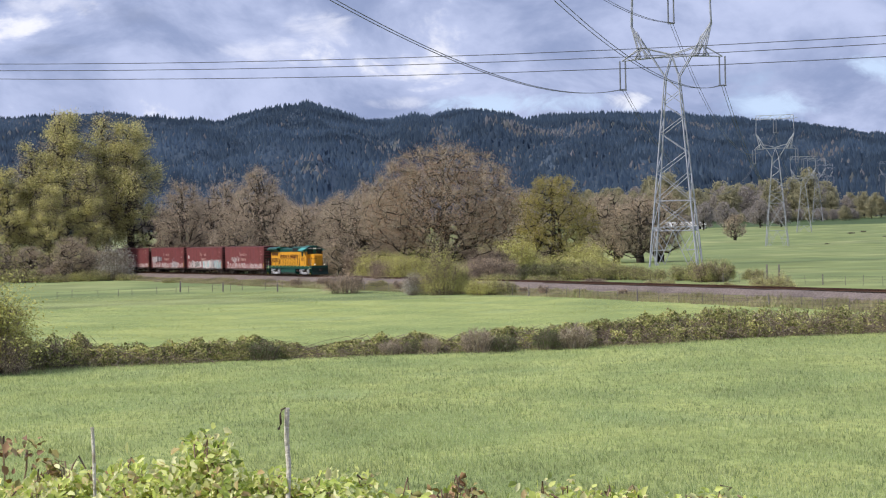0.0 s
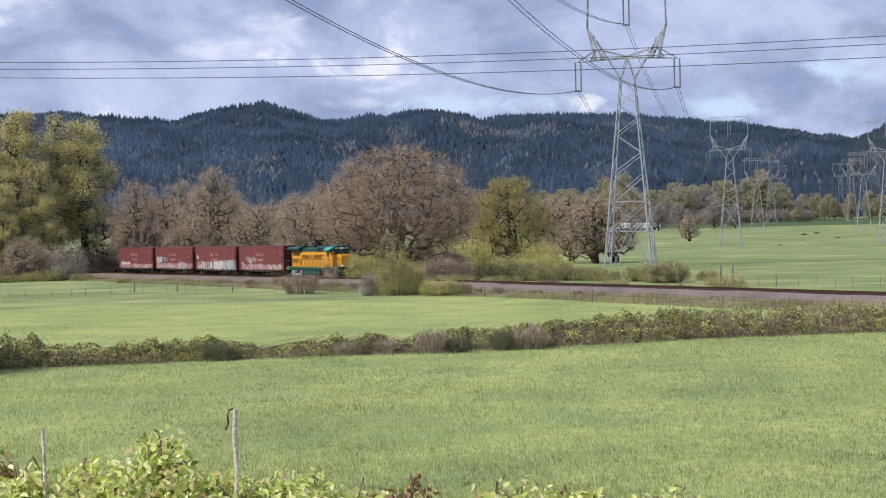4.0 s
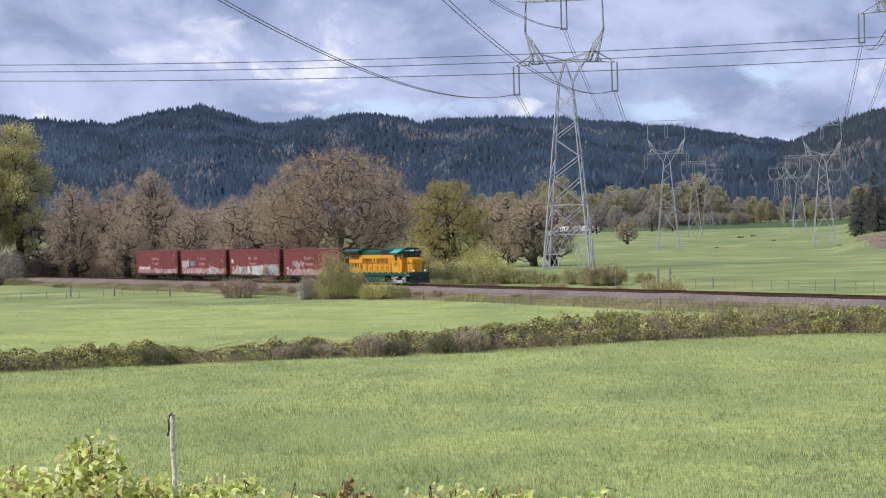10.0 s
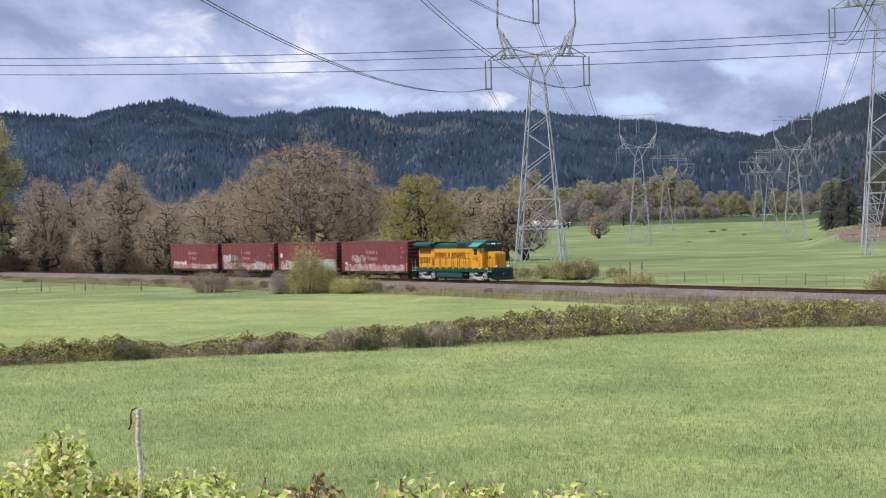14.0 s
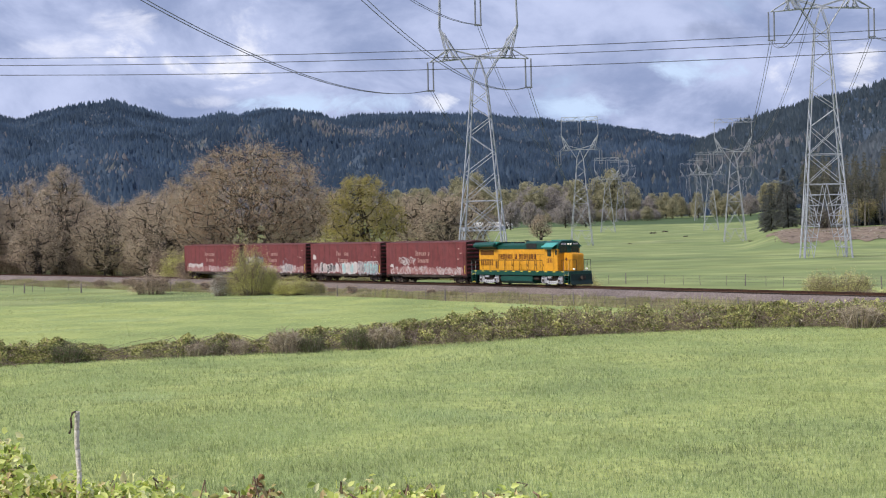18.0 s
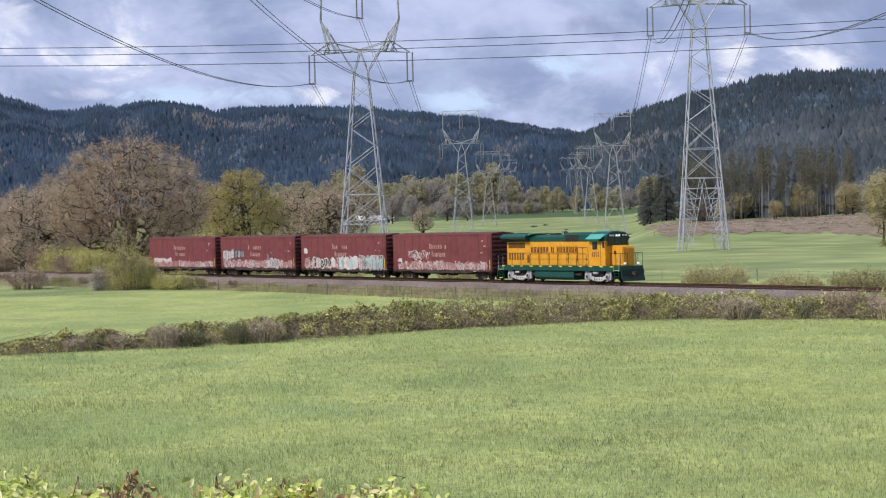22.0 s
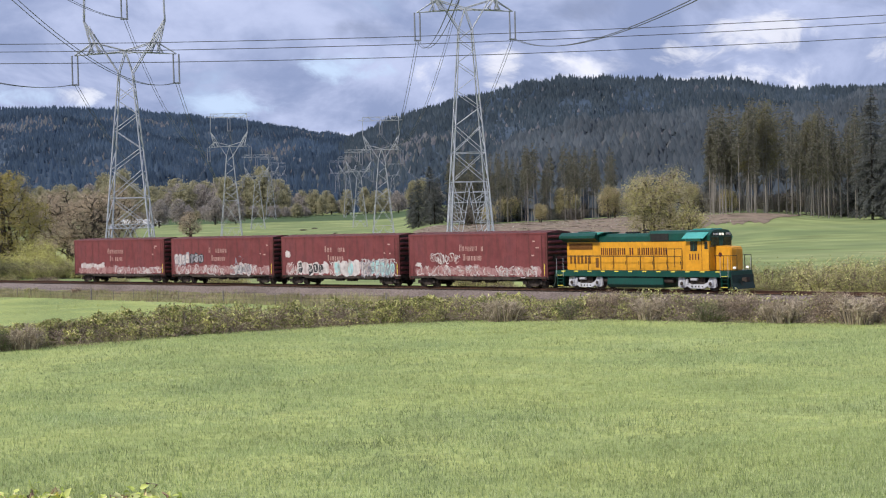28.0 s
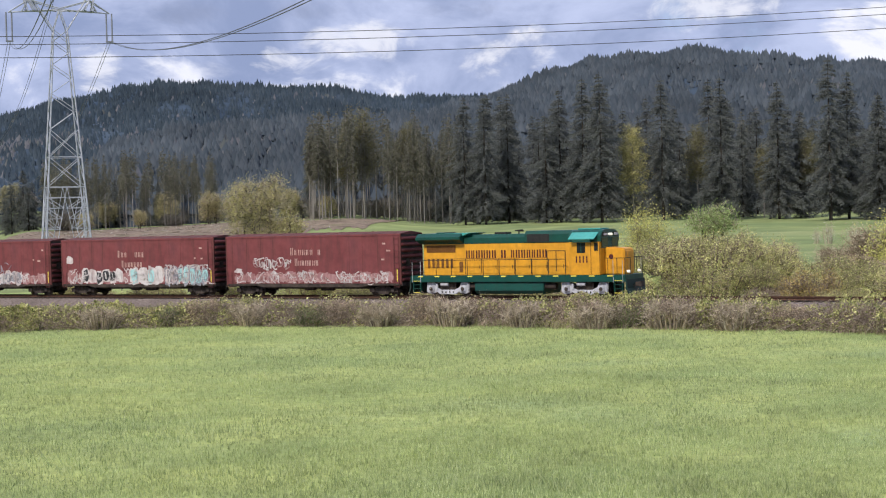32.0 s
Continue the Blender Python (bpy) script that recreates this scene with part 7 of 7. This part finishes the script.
# ---- clearing below the slender conifers ----
def build_clearing():
    gen = np.random.default_rng(33)
    # the bank itself: a ragged sheet of bare earth a hand above the grass
    az = np.arange(18.0, 32.0, 0.08)
    lo = 456 - 12 * smoothstep(az, 24.5, 26.5) + 20 * smoothstep(az, 27, 29) + 12 * value_noise(az * 1.7, az * 0, 3) + 8 * value_noise(az * 7, az * 0, 4) + 150 * (1 - smoothstep(az, 17.8, 18.7)) + 50 * smoothstep(az, 29.6, 31.2) + 60 * smoothstep(az, 31.0, 32.0)
    rows = 20
    u = np.linspace(0, 1, rows)[None]
    d = lo[:, None] + (620 - 100 * smoothstep(az, 25.5, 28.5)[:, None] - lo[:, None]).clip(1) * u
    x, y = d * np.sin(np.radians(az))[:, None], d * np.cos(np.radians(az))[:, None]
    v = np.stack([x, y, ground_z(x, y) + 0.25 * np.sin(np.pi * u) + 0.10 + 0.25 * value_noise(x / 4, y / 4, 9) * np.sin(np.pi * u)], -1).reshape(-1, 3)
    i, j = np.meshgrid(np.arange(len(az) - 1), np.arange(rows - 1), indexing="ij")
    f = np.stack([i * rows + j, i * rows + j + 1, (i + 1) * rows + j + 1, (i + 1) * rows + j], -1).reshape(-1, 4)
    tagged(put("cleared_bank", mesh_of("cleared_bank", v, [f], M_CLEARING, True)), "bare brown earth bank cleared of trees", "bank", kind="structure")
    n = 2200
    a, d = np.radians(gen.uniform(18.3, 28.9, n)), gen.uniform(462, 600, n)
    c = np.stack([d * np.sin(a), d * np.cos(a)], -1)
    c = np.concatenate([c, ground_z(c[:, 0], c[:, 1])[:, None]], 1)
    v1, f1 = lumps(c, gen.uniform(0.15, 0.6, n), gen)
    tagged(put("felled_debris", mesh_of("felled_debris", v1, [f1], M_STUMP)), "brown stumps and slash on the cleared bank", "debris", kind="stuff")
    n = 700
    a, d = np.radians(gen.uniform(18.3, 28.9, n)), gen.uniform(462, 600, n)
    p = np.stack([d * np.sin(a), d * np.cos(a)], -1)
    p = np.concatenate([p, ground_z(p[:, 0], p[:, 1])[:, None] + 0.4], 1)
    q = p + gen.normal(0, 1, (n, 3)) * [1.3, 1.3, 0.15]
    v2, f2 = tubes(p, q, 0.08, 0.05, 4)
    tagged(put("felled_branches", mesh_of("felled_branches", v2, [f2], M_STUMP)), "pale felled branches strewn over the cleared bank", "debris", kind="stuff")


build_clearing()


# ---- grass ----
def tufts(x, y, h, w, gen, lean=0.35, blades=3):
    """Narrow bent blades, several to a tuft."""
    n = len(x) * blades
    bx = np.repeat(x, blades) + gen.normal(0, 0.05, n)
    by = np.repeat(y, blades) + gen.normal(0, 0.05, n)
    hh = np.repeat(h, blades) * gen.uniform(0.6, 1.2, n)
    bz = ground_z(bx, by) - 0.02
    a = gen.uniform(0, 6.28, n)
    dx, dy = np.cos(a) * w / 2, np.sin(a) * w / 2
    lx, ly = gen.normal(0, lean, n) * hh, gen.normal(0, lean, n) * hh
    v = np.stack([np.stack([bx - dx, by - dy, bz], -1), np.stack([bx + dx, by + dy, bz], -1), np.stack([bx + lx, by + ly, bz + hh], -1)], 1).reshape(-1, 3)
    return v, np.arange(3 * n).reshape(-1, 3)


def build_grass():
    gen = np.random.default_rng(81)
    n = 210000
    a = np.radians(gen.uniform(-17, 51, n))
    lim = np.interp(np.degrees(a), [-17, -13, 0.5, 9, 15, 20, 33, 46.5, 52], [97, 98.5, 103.5, 110, 116, 118, 108.5, 97, 93])
    d = 38 + (lim - 38) * gen.random(n) ** 1.35
    x, y = d * np.sin(a), d * np.cos(a)
    tall = 0.17 * (1 + 0.3 * value_noise(x / 3, y / 3, 8))
    v, f = tufts(x, y, tall, 0.026, gen, 0.3, 2)
    tagged(put("pasture_grass", mesh_of("pasture_grass", v, [f], M_GRASS)), "long green spring grass of the near pasture", "grass", kind="stuff")
    n = 150000
    a, d = np.radians(gen.uniform(-17, 44, n)), gen.uniform(104, 235, n)
    x, y = d * np.sin(a), d * np.cos(a)
    keep = track_distance(x, y) > 8.5
    x, y = x[keep], y[keep]
    v, f = tufts(x, y, 0.085 * (1 + 0.6 * value_noise(x / 6, y / 6, 9)), 0.05, gen, 0.6, 2)
    tagged(put("meadow_grass", mesh_of("meadow_grass", v, [f], M_MEADOW)), "green grass between the hedge and the railway", "grass", kind="stuff")
    # dry verge on both sides of the line, and rank stalks along the hedge foot
    n = 52000
    s, o = gen.uniform(-190, 150, n), gen.uniform(4.4, 11.6, n)
    o = np.where(gen.random(n) < 0.35, -o, o)
    pts = [track(float(si), float(oi))[0] for si, oi in zip(s, o)]
    x, y = np.array([p.x for p in pts]), np.array([p.y for p in pts])
    tall = 0.46 * (1 + 0.9 * value_noise(x / 5, y / 5, 2))
    v, f = tufts(x, y, np.maximum(tall, 0.12), 0.045, gen, 0.3)
    tagged(put("verge_grass", mesh_of("verge_grass", v, [f], M_DRYGRASS)), "dry brown and green grass on the railway verge", "grass", kind="stuff")
    n = 5000
    t = gen.random(n)
    t = t[value_noise(t * 40, t * 0, 21) + gen.uniform(-0.6, 0.6, n) > 0.0]
    n = len(t)
    p = [hedge_line(float(u)) for u in t]
    r = gen.normal(-0.2, 0.8, n)
    x = np.array([q[0] for q in p]) * (1 + r / 105)
    y = np.array([q[1] for q in p]) * (1 + r / 105)
    tall = 0.36 + 0.3 * value_noise(x / 4, y / 4, 6) + 0.5 * (gen.random(n) < 0.12)
    v, f = tufts(x, y, np.maximum(tall, 0.15), 0.03, gen, 0.22, 2)
    tagged(put("rank_grass", mesh_of("rank_grass", v, [f], M_DRYGRASS)), "pale rank stalks at the foot of the hedge", "grass", kind="stuff")


build_grass()


# ---- brambles on the bank below the viewer ----
def leaf_blades(c, size, gen, up=0.5):
    """Folded leaflets of six points."""
    k = len(c)
    u = gen.normal(size=(k, 3)) + [0, 0, -0.25]
    u /= np.linalg.norm(u, axis=1, keepdims=True)
    nrm = gen.normal(size=(k, 3)) + [0, -0.5, up + 0.8]
    v = np.cross(nrm, u)
    v /= np.maximum(np.linalg.norm(v, axis=1, keepdims=True), 1e-6)
    w = np.cross(u, v)
    s = np.broadcast_to(size, k)[:, None]
    lift = w * s * gen.uniform(0.05, 0.28, (k, 1))
    vs = np.stack([c, c + u * s * 0.35 + v * s * 0.30 + lift, c + u * s * 0.72 + v * s * 0.21 + lift, c + u * s, c + u * s * 0.72 - v * s * 0.21 + lift, c + u * s * 0.35 - v * s * 0.30 + lift], 1).reshape(-1, 3)
    b = np.arange(k)[:, None] * 6
    return vs, np.concatenate([b + [[0, 1, 2, 3]], b + [[0, 3, 4, 5]]])


M_NEARLEAF = material("near_bramble_leaves", [(0.22, 0.30, 0.05), (0.50, 0.60, 0.13), (0.78, 0.82, 0.27), (0.92, 0.90, 0.54), (0.40, 0.50, 0.10), (0.70, 0.76, 0.22), (0.88, 0.86, 0.44), (0.60, 0.42, 0.2)], by="island", rough=0.5, spec=0.4, mottle=0.2, mottle_scale=9.0, translucent=0.4)
M_NEARCANE = material("near_canes", [(0.18, 0.10, 0.07), (0.28, 0.18, 0.12), (0.16, 0.19, 0.08)], by="island", rough=0.7)
M_DEADCANE = material("dead_cane", [(0.58, 0.53, 0.45), (0.74, 0.69, 0.60), (0.42, 0.35, 0.28)], 22.0, 0.85, bump=0.5, bump_scale=60)


def spray(az, d, top, seed, canes, leaflets, wide, tall, label, mat=None):
    """A clump of arching canes with three-part leaves; top: the angle of its crest below the level, in degrees."""
    gen = np.random.default_rng(seed)
    ob = tagged(new("bramble_clump"), label, "bramble", "brambles on the bank")
    x, y = polar(az, d)
    crest = EYE - d * math.tan(radians(top))
    g = float(ground_z(x, y))
    ob.location = (x, y, g)
    a = gen.uniform(0, 6.28, canes)
    root = np.stack([gen.normal(0, wide * 0.35, canes), gen.normal(0, 0.10, canes), np.zeros(canes) - 0.05], -1)
    hz = (crest - g + 0.05) * (1 - np.abs(gen.normal(0, tall, canes)))
    out = gen.uniform(0.25, 1.0, canes) * min(0.36, wide)
    top_ = root + np.stack([np.cos(a) * out, np.sin(a) * out * 0.3, hz], -1)
    end = top_ + np.stack([np.cos(a) * out * 0.9, np.sin(a) * out * 0.3, -gen.uniform(0.02, 0.3, canes)], -1)
    knots = []
    for p, q, e in zip(root, top_, end):
        t = np.linspace(0, 1, 12)[:, None]
        curve = (1 - t) ** 2 * p + 2 * t * (1 - t) * (q + [0, 0, 0.12 * (q[2] - p[2])]) + t ** 2 * e
        curve[:, 2] *= q[2] / max(0.1, curve[:, 2].max())
        curve += gen.normal(0, 0.012, curve.shape)
        put("cane", cord(curve, 0.0032, M_NEARCANE, 5), ob, "thin reddish bramble cane")
        knots.append(curve[3:])
    knots = np.concatenate(knots)
    high = knots[:, 2] > (crest - g) - 0.38
    knots = np.concatenate([knots, np.repeat(knots[high], 5, 0)])
    k = int(leaflets * 1.3)
    i, j = gen.integers(0, len(knots), k), gen.random((k, 1))
    c = knots[i] * (1 - j) + knots[np.minimum(i + 1, len(knots) - 1)] * j
    far = np.linalg.norm(c - knots[i], axis=1) > 0.3
    c[far] = knots[i][far]
    c = c + gen.normal(0, 0.04, (k, 3))
    c[:, 2] = np.minimum(c[:, 2], crest - g - 0.03 - np.abs(gen.normal(0, 0.04, k)))
    c = np.repeat(c, 3, 0) + gen.normal(0, 0.012, (3 * k, 3))
    v, f = leaf_blades(c, gen.uniform(0.017, 0.046, 3 * k), gen)
    tagged(put("leafage", mesh_of("leafage", v, [f], mat or M_NEARLEAF), ob, "light green bramble leaves"), kind="stuff")
    sprays.append(ob)
    return ob


sprays = []
FRESH = "tangle of light green bramble leaves on the near bank"
spray(-8.9, 6.0, 7.1, 101, 24, 1000, 0.45, 0.06, FRESH)
spray(-10.8, 6.2, 7.25, 102, 18, 760, 0.36, 0.06, FRESH)
spray(-12.5, 5.8, 7.7, 113, 16, 620, 0.30, 0.06, FRESH)
spray(-7.5, 6.1, 6.3, 103, 7, 150, 0.10, 0.03, "arching bramble shoots with fresh leaves on the near bank")
spray(-6.5, 6.1, 7.0, 114, 7, 190, 0.14, 0.03, "arching bramble shoots with fresh leaves on the near bank")
spray(-5.8, 6.2, 7.95, 104, 12, 420, 0.21, 0.05, FRESH)
spray(-3.7, 6.0, 7.6, 105, 12, 420, 0.12, 0.05, "small leafy bramble shoots on the near bank")
REDDISH = material("reddish_young_leaves", [(0.26, 0.14, 0.08), (0.40, 0.26, 0.13), (0.38, 0.38, 0.13), (0.22, 0.12, 0.08)], by="island", rough=0.6)
spray(-13.8, 6.3, 5.9, 106, 12, 70, 0.16, 0.10, "sparse reddish bramble shoots with few leaves", REDDISH)
spray(-11.6, 6.4, 7.17, 115, 6, 50, 0.12, 0.05, "sparse reddish bramble shoots with few leaves", REDDISH)
spray(0.7, 5.8, 7.83, 107, 6, 70, 0.033, 0.03, "sparse reddish bramble shoots with few leaves", REDDISH)
spray(-0.3, 5.8, 8.33, 116, 7, 170, 0.046, 0.03, "small leafy bramble tips on the near bank")
spray(3.8, 5.8, 8.20, 108, 6, 130, 0.039, 0.02, "small leafy bramble tips on the near bank")
spray(6.1, 5.8, 8.36, 109, 8, 190, 0.058, 0.02, "small leafy bramble tips on the near bank")
spray(7.5, 5.8, 8.96, 117, 5, 60, 0.039, 0.02, "sparse reddish bramble shoots with few leaves", REDDISH)
spray(8.9, 5.8, 8.36, 110, 8, 200, 0.058, 0.02, "small leafy bramble tips on the near bank")
spray(-14.1, 5.6, 8.72, 112, 16, 560, 0.30, 0.05, FRESH)


def dry_stalk(az, top, foot, d, r, hook, label):
    gen = np.random.default_rng(int(abs(az) * 10))
    x, y = polar(az, d)
    fx, fy = polar(az + foot, d + 0.05)
    z1, z0 = EYE - d * math.tan(radians(top)), float(ground_z(x, y)) - 0.05
    ob = tagged(new("dead_cane"), label, "cane", "dead canes")
    t = np.linspace(0, 1, 26)[:, None]
    ob.location = (fx, fy, z0)
    x, y, z1 = x - fx, y - fy, z1 - z0
    p = np.array([x, y, z1]) * t + gen.normal(0, 0.0025, (26, 3))
    put("stalk", cord(p, r, M_DEADCANE, 7), ob)
    if hook:
        pts = [(-o, 0, u) for o, u in ((-0.001, -0.012), (0.010, 0.003), (0.022, -0.002), (0.028, -0.020), (0.026, -0.048), (0.032, -0.062), (0.036, -0.068))]
        curl = put("hook", cord(pts, r * 0.42, M_HOOK, 6), ob, "dark curled tip")
        curl.location = (x, y, z1)
        return ob, curl
    return ob


M_HOOK = material("withered_tip", [(0.045, 0.03, 0.022), (0.09, 0.06, 0.045)], 30.0, 0.85)
cane, hook = dry_stalk(-4.93, 5.57, -0.35, 5.9, 0.0085, True, "pale dead cane with a dark curled tip")
dry_stalk(-11.2, 5.95, 0.5, 5.9, 0.006, False, "thin pale dead stalk")


# ---- movement ----
def run(t):
    """Metres along the line: the train eases a little, then gathers speed."""
    ease = np.interp(t, [0, 6, 12, 16, 18, 20, 22, 24, 26, 28, 30, 32], [-0.7, -0.85, -0.9, -0.9, -0.88, -0.8, -0.7, -0.56, -0.42, -0.26, -0.12, -0.12])
    return START + SPEED * t + float(ease)


def train_pose(t, off):
    c, turn = track(run(t) + off)
    return pose(*c, 0, 0, turn)


def motions():
    times = [i * 2.0 for i in range(17)]
    walk(loco, [(t, train_pose(t, 0)) for t in times])
    for k, c in enumerate(cars):
        walk(c, [(t, train_pose(t, -9.30 - 8.24 - 17.75 * k)) for t in times])
    beats = [i / 10 for i in range(321)]
    for ob, x, r in wheelsets:
        walk(ob, [(t, pose(x, 0, r, 0, math.degrees((run(t) - START) / r), 0)) for t in beats])
    # the dead cane leans in the gusts and its dry tip swings round; the bramble clumps nod
    lean = [(0, 2), (2, -1), (3, -5), (3.5, -4), (5.5, -9), (6, -8), (7, -3), (8, -3), (8.5, 6), (9, 10), (9.3, 2), (9.7, 3), (10, 0), (11, 2), (11.4, 6), (11.6, -6), (11.8, 6),
            (12, 18), (12.2, 6), (12.6, 5), (13, -8), (13.5, -7), (15.5, -9), (16, -10), (17, -9), (18, -4), (19, -13), (20, -8), (32, -6)]
    foot = tuple(cane.location)
    walk(cane, [(t, pose(*foot, 0, 0.047 * a, 0)) for t, a in lean])
    swing = [(0, 30), (1, 60), (2, 60), (3, 0), (5.5, 0), (7.5, 10), (8, 30), (8.2, 110), (8.5, 150), (9.1, 170), (9.3, 90), (9.5, 80), (9.7, 130), (10, 60), (11, 80), (11.4, 140), (11.5, 70),
             (11.6, 0), (11.7, 70), (11.8, 140), (12, 170), (12.2, 150), (12.6, 150), (12.8, 90), (13, 10), (16, 0), (17, 0), (18, 40), (19, 0), (32, 0)]
    at = tuple(hook.location)
    walk(hook, [(t, pose(*at, 0, 38 if t == 12 else 0, a)) for t, a in swing])
    nod = [(0, 2), (1, 4), (1.5, 6), (2, 5), (2.5, 2), (3, 9), (3.5, 9), (5.5, 0), (6, -4), (7, -5), (7.5, -6), (8, 0), (8.5, -4), (9, -1), (10, -1), (11, 0), (11.5, -1), (12, 5), (12.5, 1),
           (13.5, -2), (15.5, 2), (17, -3), (18.5, 3), (20, -2), (22, 3), (24, -2), (26, 2), (28, -3), (30, 2), (32, 0)]
    for k, ob in enumerate(sprays):
        base, part_ = tuple(ob.location), (0.047, 0.03, 0.04, 0.025)[k % 4]
        walk(ob, [(t, pose(*base, 0, part_ * a, 0)) for t, a in nod])


motions()
